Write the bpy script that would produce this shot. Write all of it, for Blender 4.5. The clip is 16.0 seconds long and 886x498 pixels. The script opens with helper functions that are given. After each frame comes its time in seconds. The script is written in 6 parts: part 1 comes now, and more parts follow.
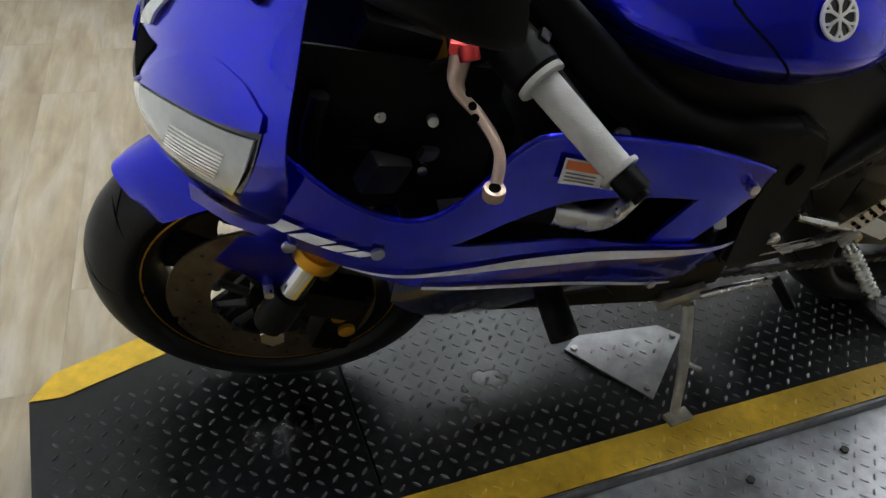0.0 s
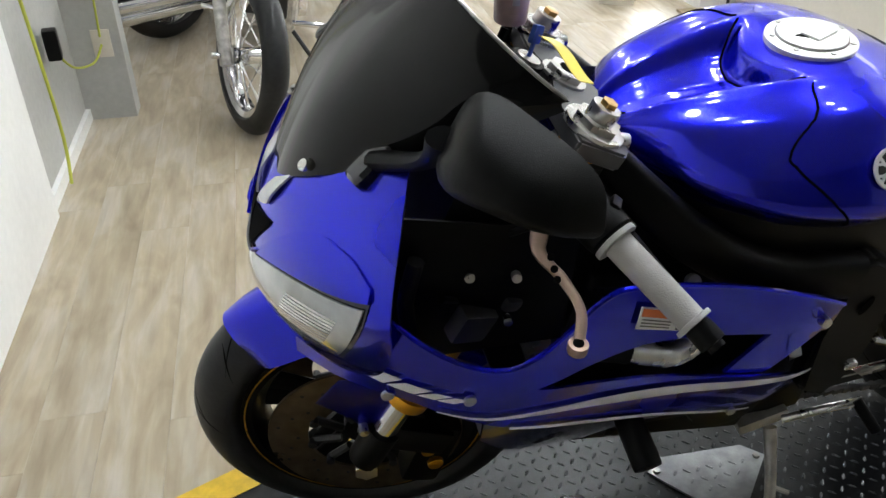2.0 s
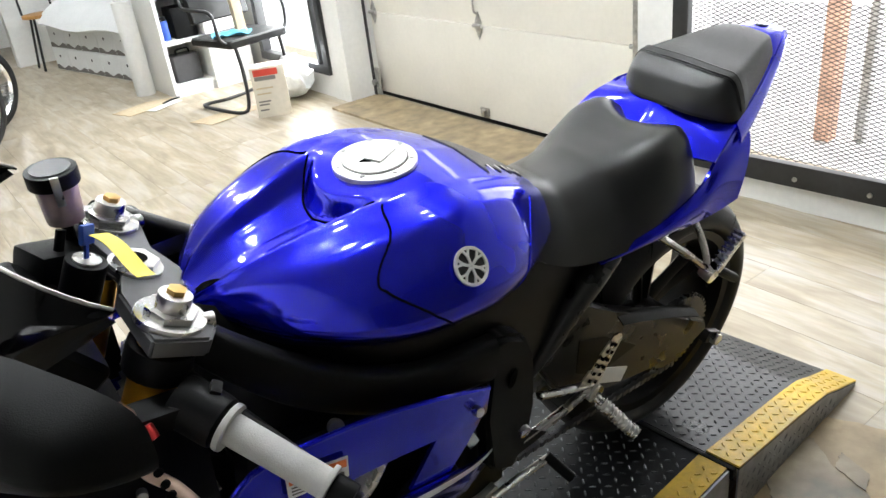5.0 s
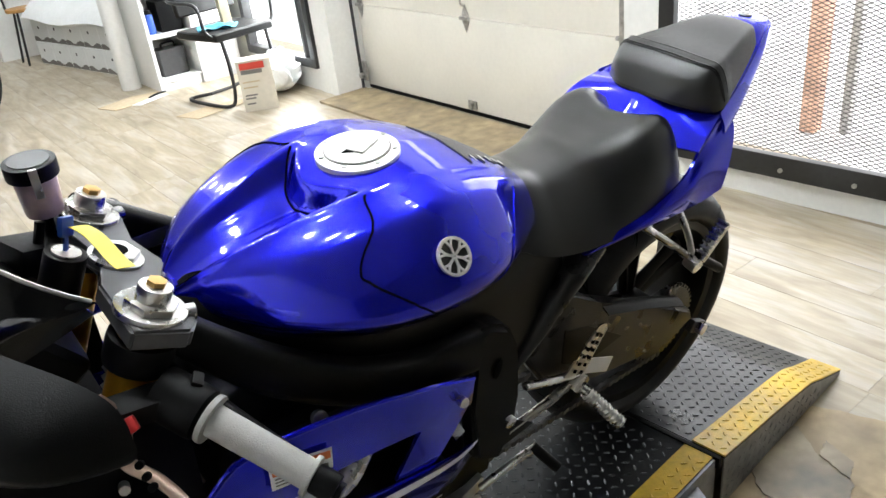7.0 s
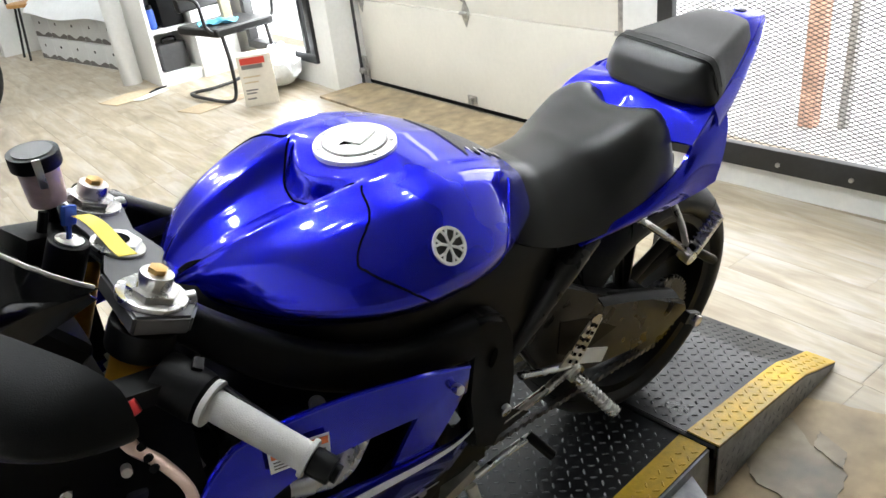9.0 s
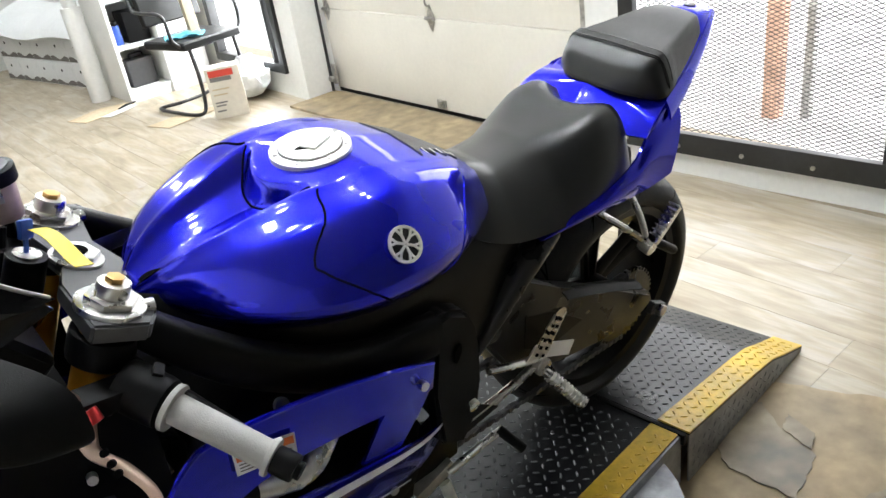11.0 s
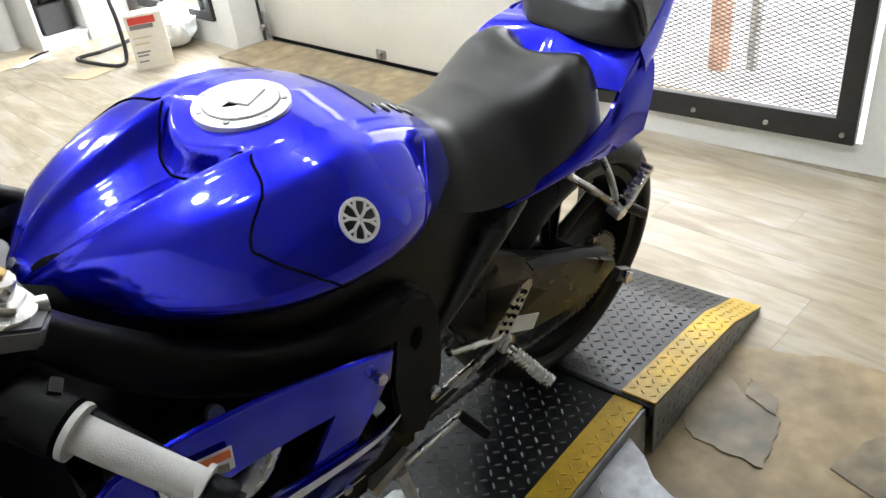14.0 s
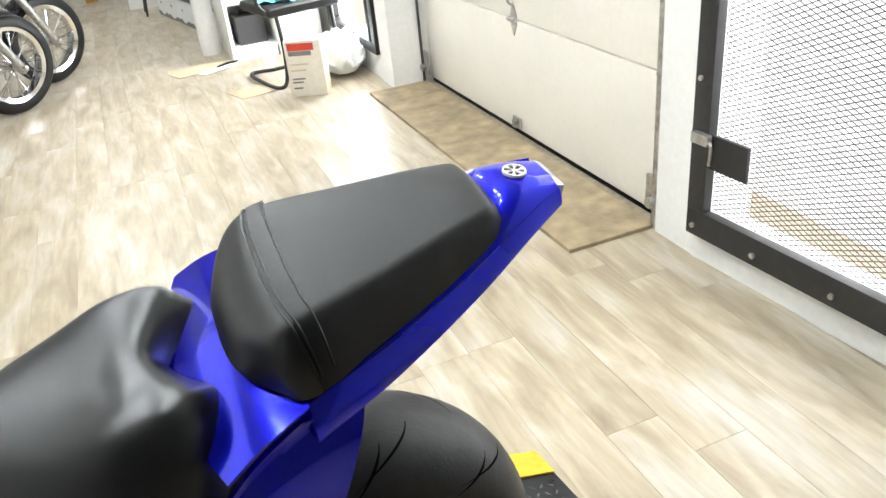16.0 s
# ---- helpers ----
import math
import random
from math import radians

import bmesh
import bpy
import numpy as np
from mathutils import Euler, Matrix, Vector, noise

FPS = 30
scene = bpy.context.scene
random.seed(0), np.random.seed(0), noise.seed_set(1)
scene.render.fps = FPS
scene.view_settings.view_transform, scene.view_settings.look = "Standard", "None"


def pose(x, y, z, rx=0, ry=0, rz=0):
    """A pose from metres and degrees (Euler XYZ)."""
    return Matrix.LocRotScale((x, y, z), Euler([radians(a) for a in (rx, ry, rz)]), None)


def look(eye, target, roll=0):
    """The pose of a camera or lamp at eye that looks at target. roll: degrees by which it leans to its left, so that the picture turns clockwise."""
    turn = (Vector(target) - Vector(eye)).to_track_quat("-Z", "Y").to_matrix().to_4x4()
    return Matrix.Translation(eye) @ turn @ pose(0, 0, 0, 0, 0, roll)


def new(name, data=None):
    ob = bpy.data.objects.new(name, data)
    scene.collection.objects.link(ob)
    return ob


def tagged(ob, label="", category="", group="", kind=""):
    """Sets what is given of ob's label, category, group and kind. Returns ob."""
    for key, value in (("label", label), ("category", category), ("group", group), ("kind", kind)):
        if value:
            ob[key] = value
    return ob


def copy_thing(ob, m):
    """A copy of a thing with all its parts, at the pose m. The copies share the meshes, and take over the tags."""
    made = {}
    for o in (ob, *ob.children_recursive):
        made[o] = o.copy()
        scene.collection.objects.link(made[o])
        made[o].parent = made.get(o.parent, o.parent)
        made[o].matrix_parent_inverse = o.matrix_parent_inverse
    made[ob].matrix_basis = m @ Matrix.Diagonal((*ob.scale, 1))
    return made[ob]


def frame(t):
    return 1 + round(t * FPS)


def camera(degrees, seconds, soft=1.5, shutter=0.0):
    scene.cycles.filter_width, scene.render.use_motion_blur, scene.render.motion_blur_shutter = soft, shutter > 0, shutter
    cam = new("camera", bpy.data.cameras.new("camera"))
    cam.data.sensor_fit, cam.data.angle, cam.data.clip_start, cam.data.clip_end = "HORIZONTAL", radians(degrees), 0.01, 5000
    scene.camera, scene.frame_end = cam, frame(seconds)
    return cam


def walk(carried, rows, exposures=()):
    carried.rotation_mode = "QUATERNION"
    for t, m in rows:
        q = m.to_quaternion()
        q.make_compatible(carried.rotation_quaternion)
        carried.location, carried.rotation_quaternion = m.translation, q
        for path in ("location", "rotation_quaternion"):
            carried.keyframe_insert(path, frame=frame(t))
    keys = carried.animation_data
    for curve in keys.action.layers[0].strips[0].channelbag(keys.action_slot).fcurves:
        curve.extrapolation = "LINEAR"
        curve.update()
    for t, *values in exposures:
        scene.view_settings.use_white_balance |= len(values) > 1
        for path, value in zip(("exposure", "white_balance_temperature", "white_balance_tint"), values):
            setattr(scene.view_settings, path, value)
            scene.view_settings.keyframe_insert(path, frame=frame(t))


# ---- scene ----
cam = camera(59.5, 16.0)
PATH = [
    (0, (-0.003, -0.99, 1.237), (0.504, 0.47, -0.034), 5.7),
    (0.5, (-0.06, -1.004, 1.239), (0.292, 0.507, -0.023), 6.7),
    (1, (-0.079, -1.012, 1.256), (0.177, 0.538, 0.019), 4.4),
    (1.5, (-0.064, -1.003, 1.291), (0.231, 0.584, 0.111), 1.8),
    (2, (-0.038, -1.01, 1.329), (0.336, 0.638, 0.259), 0.0),
    (2.5, (0.005, -1.003, 1.359), (0.498, 0.663, 0.369), -3.1),
    (3, (0.06, -0.991, 1.368), (0.766, 0.618, 0.412), -5.1),
    (3.5, (0.099, -0.995, 1.371), (0.96, 0.563, 0.46), -6.7),
    (4, (0.118, -1.005, 1.376), (1.071, 0.509, 0.484), -7.0),
    (6.5, (0.143, -1.015, 1.37), (1.174, 0.438, 0.461), -6.9),
    (7, (0.142, -1.017, 1.369), (1.172, 0.435, 0.457), -7.0),
    (7.5, (0.144, -1.017, 1.367), (1.178, 0.429, 0.451), -6.9),
    (8, (0.14, -1.021, 1.368), (1.16, 0.435, 0.452), -7.1),
    (8.5, (0.141, -1.028, 1.366), (1.175, 0.413, 0.442), -7.0),
    (9, (0.135, -1.037, 1.37), (1.159, 0.413, 0.449), -7.0),
    (9.5, (0.136, -1.055, 1.368), (1.174, 0.385, 0.447), -7.5),
    (10, (0.137, -1.075, 1.371), (1.196, 0.358, 0.463), -8.4),
    (12.5, (0.154, -1.052, 1.358), (1.235, 0.344, 0.419), -7.9),
    (13, (0.143, -1.019, 1.356), (1.253, 0.347, 0.407), -7.0),
    (13.5, (0.117, -0.985, 1.353), (1.294, 0.312, 0.386), -7.3),
    (14, (0.213, -0.947, 1.324), (1.347, 0.333, 0.286), -7.2),
    (14.5, (0.44, -0.977, 1.378), (1.413, 0.539, 0.509), -4.7),
    (15, (0.64, -0.922, 1.342), (1.566, 0.559, 0.368), -5.1),
    (15.5, (0.911, -0.819, 1.353), (1.852, 0.606, 0.311), -7.2),
    (16, (1.236, -0.819, 1.350), (1.844, 0.825, 0.385), -6.0),
]
walk(cam, [(t, look(eye, target, roll)) for t, eye, target, roll in PATH],
     ((0, -0.02), (1.5, 0.08), (2.5, 0.22), (3.5, 0.40), (7, 0.46), (14, 0.50), (15, 0.45), (16, 0.66)))

# ---------------------------------------------------------------- world and light
world = bpy.data.worlds.new("world")
scene.world = world
world.use_nodes = True
wn = world.node_tree.nodes
sky = wn.new("ShaderNodeTexSky")
sky.sky_type, sky.sun_disc, sky.sun_elevation, sky.sun_rotation = "NISHITA", False, radians(40), radians(100)
world.node_tree.links.new(sky.outputs[0], wn["Background"].inputs[0])
wn["Background"].inputs[1].default_value = 0.15


def area(name, eye, target, sx, sy, watts, colour=(1, 1, 1)):
    la = bpy.data.lights.new(name, "AREA")
    la.shape, la.size, la.size_y, la.energy, la.color = "RECTANGLE", sx, sy, watts, colour
    ob = new(name, la)
    ob.matrix_world = look(eye, target)
    return ob


# daylight that enters by the mesh gate and the window
area("gate_daylight", (3.05, 0.45, 1.2), (0.5, 0.45, 0.3), 1.1, 1.9, 15, (0.93, 0.97, 1.0))
area("window_daylight", (2.75, 4.1, 0.9), (0.5, 3.6, 0.2), 0.8, 1.3, 55, (0.93, 0.97, 1.0))

# ---------------------------------------------------------------- materials


def material(name, colour, rough=0.5, metal=0.0, grain=0.0, grain_size=40.0, blotch=0.0, blotch_size=4.0, bump=0.0, bump_size=200.0,
             coat=0.0, vary=0.0, spec=0.5):
    m = bpy.data.materials.new(name)
    m.use_nodes = True
    nt = m.node_tree
    n, link = nt.nodes, nt.links
    b = n["Principled BSDF"]
    b.inputs["Roughness"].default_value, b.inputs["Metallic"].default_value = rough, metal
    b.inputs["Coat Weight"].default_value, b.inputs["Coat Roughness"].default_value = coat, 0.04
    b.inputs["Specular IOR Level"].default_value = spec
    b.inputs["Base Color"].default_value = (*colour, 1)
    co = n.new("ShaderNodeTexCoord")
    out = None

    def noise_tex(scale, detail=4.0):
        t = n.new("ShaderNodeTexNoise")
        t.inputs["Scale"].default_value, t.inputs["Detail"].default_value = scale, detail
        link.new(co.outputs["Object"], t.inputs["Vector"])
        return t

    def scaled(src, socket, amount):
        ma = n.new("ShaderNodeMapRange")
        ma.inputs["From Min"].default_value, ma.inputs["From Max"].default_value = 0.3, 0.7
        ma.inputs["To Min"].default_value, ma.inputs["To Max"].default_value = 1 - amount, 1 + amount
        link.new(src, ma.inputs["Value"])
        mul = n.new("ShaderNodeVectorMath")
        mul.operation = "SCALE"
        if socket is None:
            mul.inputs[0].default_value = colour
        else:
            link.new(socket, mul.inputs[0])
        link.new(ma.outputs[0], mul.inputs["Scale"])
        return mul.outputs[0]

    if grain:
        out = scaled(noise_tex(grain_size).outputs[0], out, grain)
    if blotch:
        t = noise_tex(blotch_size, 3.0)
        out = scaled(t.outputs[0], out, blotch)
        r = n.new("ShaderNodeMapRange")
        r.inputs["From Min"].default_value, r.inputs["From Max"].default_value = 0.3, 0.7
        r.inputs["To Min"].default_value, r.inputs["To Max"].default_value = max(rough - 0.08, 0.02), min(rough + 0.08, 1)
        link.new(t.outputs[0], r.inputs["Value"])
        link.new(r.outputs[0], b.inputs["Roughness"])
    if vary:
        info = n.new("ShaderNodeObjectInfo")
        ma = n.new("ShaderNodeMapRange")
        ma.inputs["From Min"].default_value, ma.inputs["From Max"].default_value = -0.5, 1.5
        link.new(info.outputs["Random"], ma.inputs["Value"])
        out = scaled(ma.outputs[0], out, vary)
    if out is not None:
        link.new(out, b.inputs["Base Color"])
    if bump:
        bu = n.new("ShaderNodeBump")
        bu.inputs["Strength"].default_value, bu.inputs["Distance"].default_value = bump, 0.002
        link.new(noise_tex(bump_size, 3.0).outputs[0], bu.inputs["Height"])
        link.new(bu.outputs[0], b.inputs["Normal"])
    return m


def glow(name, colour, strength):
    m = bpy.data.materials.new(name)
    m.use_nodes = True
    b = m.node_tree.nodes["Principled BSDF"]
    b.inputs["Base Color"].default_value = (*colour, 1)
    b.inputs["Emission Color"].default_value, b.inputs["Emission Strength"].default_value = (*colour, 1), strength
    return m


def plank_material():
    # whitewashed vinyl plank: long streaks of grey and tan along the board
    m = material("plank_vinyl", (0.45, 0.38, 0.27), 0.38)
    nt = m.node_tree
    n, link = nt.nodes, nt.links
    b = n["Principled BSDF"]
    geo, info = n.new("ShaderNodeNewGeometry"), n.new("ShaderNodeObjectInfo")
    off = n.new("ShaderNodeVectorMath")
    off.operation = "SCALE"
    off.inputs[0].default_value = (37.0, 11.0, 5.0)
    link.new(info.outputs["Random"], off.inputs["Scale"])
    add = n.new("ShaderNodeVectorMath")
    link.new(geo.outputs["Position"], add.inputs[0])
    link.new(off.outputs[0], add.inputs[1])
    ramps = []
    for scale, stretch in (((11.0, 2.8, 1.0), 3.0), ((48.0, 5.0, 1.0), 2.0)):
        mp = n.new("ShaderNodeMapping")
        mp.inputs["Scale"].default_value = scale
        link.new(add.outputs[0], mp.inputs["Vector"])
        t = n.new("ShaderNodeTexNoise")
        t.inputs["Scale"].default_value, t.inputs["Detail"].default_value, t.inputs["Distortion"].default_value = 1.0, 6.0, 0.6
        link.new(mp.outputs[0], t.inputs["Vector"])
        ramps.append(t)
    r = n.new("ShaderNodeValToRGB")
    e = r.color_ramp.elements
    e[0].position, e[0].color = 0.27, (0.275, 0.220, 0.150, 1)
    e[1].position, e[1].color = 0.68, (0.475, 0.435, 0.37, 1)
    mid = e.new(0.48)
    mid.color = (0.39, 0.328, 0.230, 1)
    link.new(ramps[0].outputs[0], r.inputs["Fac"])
    mx = n.new("ShaderNodeMix")
    mx.data_type, mx.blend_type = "RGBA", "OVERLAY"
    mx.inputs["Factor"].default_value = 0.28
    link.new(r.outputs[0], mx.inputs["A"])
    link.new(ramps[1].outputs[0], mx.inputs["B"])
    hv = n.new("ShaderNodeHueSaturation")
    vr = n.new("ShaderNodeMapRange")
    vr.inputs["To Min"].default_value, vr.inputs["To Max"].default_value = 0.95, 1.05
    link.new(info.outputs["Random"], vr.inputs["Value"])
    link.new(vr.outputs[0], hv.inputs["Value"])
    link.new(mx.outputs["Result"], hv.inputs["Color"])
    link.new(hv.outputs[0], b.inputs["Base Color"])
    bu = n.new("ShaderNodeBump")
    bu.inputs["Strength"].default_value, bu.inputs["Distance"].default_value = 0.25, 0.001
    link.new(ramps[1].outputs[0], bu.inputs["Height"])
    link.new(bu.outputs[0], b.inputs["Normal"])
    return m


PLANK = plank_material()
JOINT = material("floor_joint", (0.28, 0.235, 0.17), 0.8, grain=0.2)
WALL = material("white_wall_paint", (0.78, 0.78, 0.76), 0.55, grain=0.03, blotch=0.04, blotch_size=2.0, bump=0.15, bump_size=90)
# the grey stands in for shade on the recessed wall and its stub
SHADEWALL = material("shaded_wall_paint", (0.42, 0.42, 0.40), 0.6, grain=0.05, blotch=0.08, blotch_size=3.0, bump=0.2, bump_size=120)
CREAM = material("cream_door_steel", (0.74, 0.71, 0.64), 0.42, grain=0.02, blotch=0.05, blotch_size=2.0, bump=0.12, bump_size=300)
PLY = material("plywood", (0.31, 0.24, 0.145), 0.6, grain=0.25, grain_size=14, blotch=0.25, blotch_size=5, bump=0.2, bump_size=60)
BLACKSTEEL = material("black_painted_steel", (0.015, 0.015, 0.016), 0.45, grain=0.2, blotch=0.3, blotch_size=9, bump=0.15)
MESH = material("expanded_mesh_steel", (0.045, 0.04, 0.038), 0.5, metal=0.3, grain=0.2)
ZINC = material("zinc_hardware", (0.45, 0.44, 0.42), 0.38, metal=0.9, grain=0.1, blotch=0.2, blotch_size=40)
RUST = material("rusty_orange_post", (0.68, 0.42, 0.31), 0.75, grain=0.2, blotch=0.3, blotch_size=6)
CONCRETE = material("outdoor_concrete", (0.5, 0.5, 0.48), 0.85, grain=0.15, blotch=0.2, bump=0.3)
DAY = glow("overcast_daylight", (1.0, 1.0, 1.0), 3.2)
LAMP = glow("lamp_diffuser", (0.925, 0.975, 1.0), 246.0)
# unseen south wall, made dark so the left sides get little bounce
UNSEENDARK = material("unseen_wall_dark", (0.09, 0.09, 0.09), 0.7, grain=0.05, blotch=0.1, blotch_size=2.0)
# ceiling is out of view; its grey sets how bright upper surfaces reflect
CEILING = material("bounce_grey_ceiling", (0.46, 0.46, 0.46), 0.7, grain=0.05, blotch=0.1, blotch_size=2.0)
BOXCARD = material("cardboard", (0.52, 0.42, 0.28), 0.8, grain=0.08, blotch=0.08, bump=0.1)
BOXPALE = material("pale_carton", (0.66, 0.61, 0.52), 0.7, grain=0.04, blotch=0.06)
RED = material("red_print", (0.55, 0.05, 0.03), 0.6, grain=0.05)
INKGREY = material("grey_print", (0.17, 0.16, 0.15), 0.6)
DECK = material("black_deck_paint", (0.010, 0.011, 0.0125), 0.34, metal=0.1, grain=0.3, grain_size=70, blotch=0.45, blotch_size=6, bump=0.15, spec=0.35)
DECKLUG = material("worn_deck_lug", (0.065, 0.068, 0.074), 0.32, metal=0.4, grain=0.35, grain_size=50, blotch=0.5, blotch_size=7)
YELLOW = material("yellow_safety_paint", (0.66, 0.42, 0.02), 0.45, grain=0.12, grain_size=60, blotch=0.22, blotch_size=9, bump=0.2)
ALUPLATE = material("grey_tread_plate", (0.33, 0.34, 0.36), 0.36, metal=0.75, grain=0.2, blotch=0.25, blotch_size=8, bump=0.1)
BLUE = material("candy_blue_paint", (0.004, 0.007, 0.58), 0.23, metal=0.80, grain=0.05, grain_size=900, blotch=0.03, coat=1.0, spec=0.25)
BLUE.node_tree.nodes["Principled BSDF"].inputs["Specular Tint"].default_value = (0.12, 0.14, 0.9, 1)
TYRE = material("tyre_rubber", (0.012, 0.012, 0.0125), 0.5, grain=0.2, grain_size=60, blotch=0.2, blotch_size=12, bump=0.2, spec=0.32)
GROOVE = material("tyre_groove", (0.002, 0.002, 0.002), 0.95, grain=0.1, spec=0.05)
PLASTIC = material("black_plastic", (0.0032, 0.0032, 0.0034), 0.42, grain=0.1, blotch=0.1, blotch_size=10, bump=0.2, bump_size=900, spec=0.12)
GLOSSBLACK = material("gloss_black", (0.01, 0.01, 0.012), 0.1, grain=0.1, blotch=0.05, coat=0.6)
SMOKE = material("dark_smoke_screen", (0.002, 0.002, 0.0022), 0.08, blotch=0.05, coat=0.12, spec=0.25)
FRAMEBLACK = material("black_frame_paint", (0.004, 0.004, 0.0042), 0.34, grain=0.15, blotch=0.2, blotch_size=10, spec=0.13)
SATIN = material("satin_black_alloy", (0.012, 0.012, 0.0125), 0.3, grain=0.15, blotch=0.2, blotch_size=12, bump=0.1, bump_size=500, spec=0.35)
VINYL = material("seat_vinyl", (0.006, 0.006, 0.0062), 0.32, grain=0.1, bump=0.12, bump_size=700, spec=0.52)
SUEDE = material("seat_grip_vinyl", (0.008, 0.0079, 0.0079), 0.42, grain=0.15, grain_size=200, blotch=0.1, bump=0.2, bump_size=900, spec=0.32)
ALLOY = material("machined_alloy", (0.62, 0.61, 0.59), 0.28, metal=1.0, grain=0.05, blotch=0.15, blotch_size=30)
CHROME = material("chrome", (0.75, 0.75, 0.76), 0.1, metal=1.0, grain=0.03)
MIRROR = material("mirror_glass", (0.82, 0.83, 0.84), 0.02, metal=1.0)
GOLD = material("gold_anodised", (0.72, 0.36, 0.03), 0.3, metal=0.85, grain=0.08, blotch=0.1)
BRASS = material("brass_bolt", (0.6, 0.38, 0.14), 0.3, metal=1.0, grain=0.1)
REDALLOY = material("red_anodised", (0.62, 0.05, 0.05), 0.28, metal=0.7, grain=0.08)
BRONZE = material("bronze_lever", (0.40, 0.29, 0.23), 0.34, metal=0.7, grain=0.1, blotch=0.12)
GRIP = material("grey_grip_rubber", (0.44, 0.43, 0.41), 0.7, grain=0.08, bump=0.5, bump_size=600)
GRIPGREY = material("worn_grey_edge", (0.30, 0.30, 0.30), 0.5, grain=0.1, blotch=0.2, blotch_size=30)
LENS = material("headlight_lens", (0.46, 0.48, 0.49), 0.07, metal=0.2, grain=0.05, blotch=0.15, blotch_size=14, coat=1.0)
WHITE = material("white_vinyl_decal", (0.84, 0.84, 0.83), 0.35, grain=0.04)
ORANGE = material("orange_print", (0.75, 0.17, 0.03), 0.5)
PINKFLUID = material("stained_reservoir", (0.55, 0.40, 0.36), 0.35, grain=0.1, blotch=0.25, blotch_size=30, coat=0.3)
TAG = material("yellow_key_tag", (0.78, 0.62, 0.06), 0.5, grain=0.06)
KEYBLUE = material("blue_key_head", (0.02, 0.07, 0.35), 0.4)
CABLE = material("yellow_green_cable", (0.45, 0.48, 0.06), 0.5)
CYANCLOTH = material("light_blue_cloth", (0.12, 0.42, 0.55), 0.85, grain=0.1)
PAPER = material("white_paper", (0.75, 0.76, 0.76), 0.7, grain=0.03, blotch=0.04)
BLUETANK = material("dark_blue_enamel", (0.01, 0.06, 0.25), 0.18, grain=0.05, coat=1.0)
WOODPOST = material("varnished_wood", (0.42, 0.22, 0.07), 0.5, grain=0.2, blotch=0.2)
CLEARPLASTIC = material("milky_plastic_bag", (0.75, 0.77, 0.78), 0.35, grain=0.05, blotch=0.08, bump=0.6, bump_size=30)

# ---------------------------------------------------------------- mesh helpers
V = Vector


def part(name, bm, mat, parent=None, label="", smooth=True, sharp=40):
    bmesh.ops.recalc_face_normals(bm, faces=bm.faces)
    for f in bm.faces:
        f.smooth = smooth
    if smooth:
        for e in bm.edges:
            if len(e.link_faces) == 2 and e.calc_face_angle(0) > radians(sharp):
                e.smooth = False
    me = bpy.data.meshes.new(name)
    bm.to_mesh(me)
    bm.free()
    me.materials.append(mat)
    ob = new(name, me)
    if parent is not None:
        ob.parent = parent
    if label:
        ob["label"] = label
    return ob


def thing(name, m, label, category, group="", kind=""):
    ob = new(name)
    ob.matrix_world = m
    return tagged(ob, label, category, group, kind)


def B():
    return bmesh.new()


def box(bm, centre, size, rot=(0, 0, 0), bevel=0.0, seg=2):
    m = pose(*centre, *rot) @ Matrix.Diagonal((*size, 1))
    geo = bmesh.ops.create_cube(bm, size=1, matrix=m)
    if bevel:
        edges = list({e for v in geo["verts"] for e in v.link_edges})
        bmesh.ops.bevel(bm, geom=edges, offset=bevel, segments=seg, profile=0.7, affect="EDGES")
    return bm


def rod(bm, a, b, r0, r1=None, n=16, bevel=0.0):
    a, b = V(a), V(b)
    d = b - a
    m = Matrix.Translation((a + b) / 2) @ d.to_track_quat("Z", "Y").to_matrix().to_4x4()
    geo = bmesh.ops.create_cone(bm, cap_ends=True, segments=n, radius1=r0, radius2=r0 if r1 is None else r1, depth=d.length, matrix=m)
    if bevel:
        caps = [e for e in {e for v in geo["verts"] for e in v.link_edges} if any(len(f.verts) > 4 for f in e.link_faces)]
        bmesh.ops.bevel(bm, geom=caps, offset=bevel, segments=2, profile=0.7, affect="EDGES")
    return bm


def spline(pts, k=6):
    """Points on a smooth line through pts."""
    pts = [V(p) for p in pts]
    out = []
    for i in range(len(pts) - 1):
        p0, p1, p2, p3 = pts[max(i - 1, 0)], pts[i], pts[i + 1], pts[min(i + 2, len(pts) - 1)]
        for j in range(k):
            t = j / k
            out.append(0.5 * (2 * p1 + (p2 - p0) * t + (2 * p0 - 5 * p1 + 4 * p2 - p3) * t * t + (3 * p1 - p0 - 3 * p2 + p3) * t ** 3))
    return out + [pts[-1]]


def tube(bm, pts, r, n=10, k=6, flat=1.0):
    pts = spline(pts, k) if k > 1 else [V(p) for p in pts]
    radii = r if isinstance(r, (list, tuple)) else None
    rings, up = [], V((0.13, 0.21, 0.97))
    for i, p in enumerate(pts):
        d = (pts[min(i + 1, len(pts) - 1)] - pts[max(i - 1, 0)]).normalized()
        s = d.cross(up).normalized()
        u = s.cross(d)
        q = i / (len(pts) - 1)
        rr = r if radii is None else float(np.interp(q, np.linspace(0, 1, len(radii)), radii))
        rings.append([bm.verts.new(p + s * rr * math.cos(2 * math.pi * j / n) + u * rr * flat * math.sin(2 * math.pi * j / n)) for j in range(n)])
    for a, b in zip(rings, rings[1:]):
        for j in range(n):
            bm.faces.new((a[j], a[(j + 1) % n], b[(j + 1) % n], b[j]))
    bm.faces.new(rings[0][::-1])
    bm.faces.new(rings[-1])
    return bm


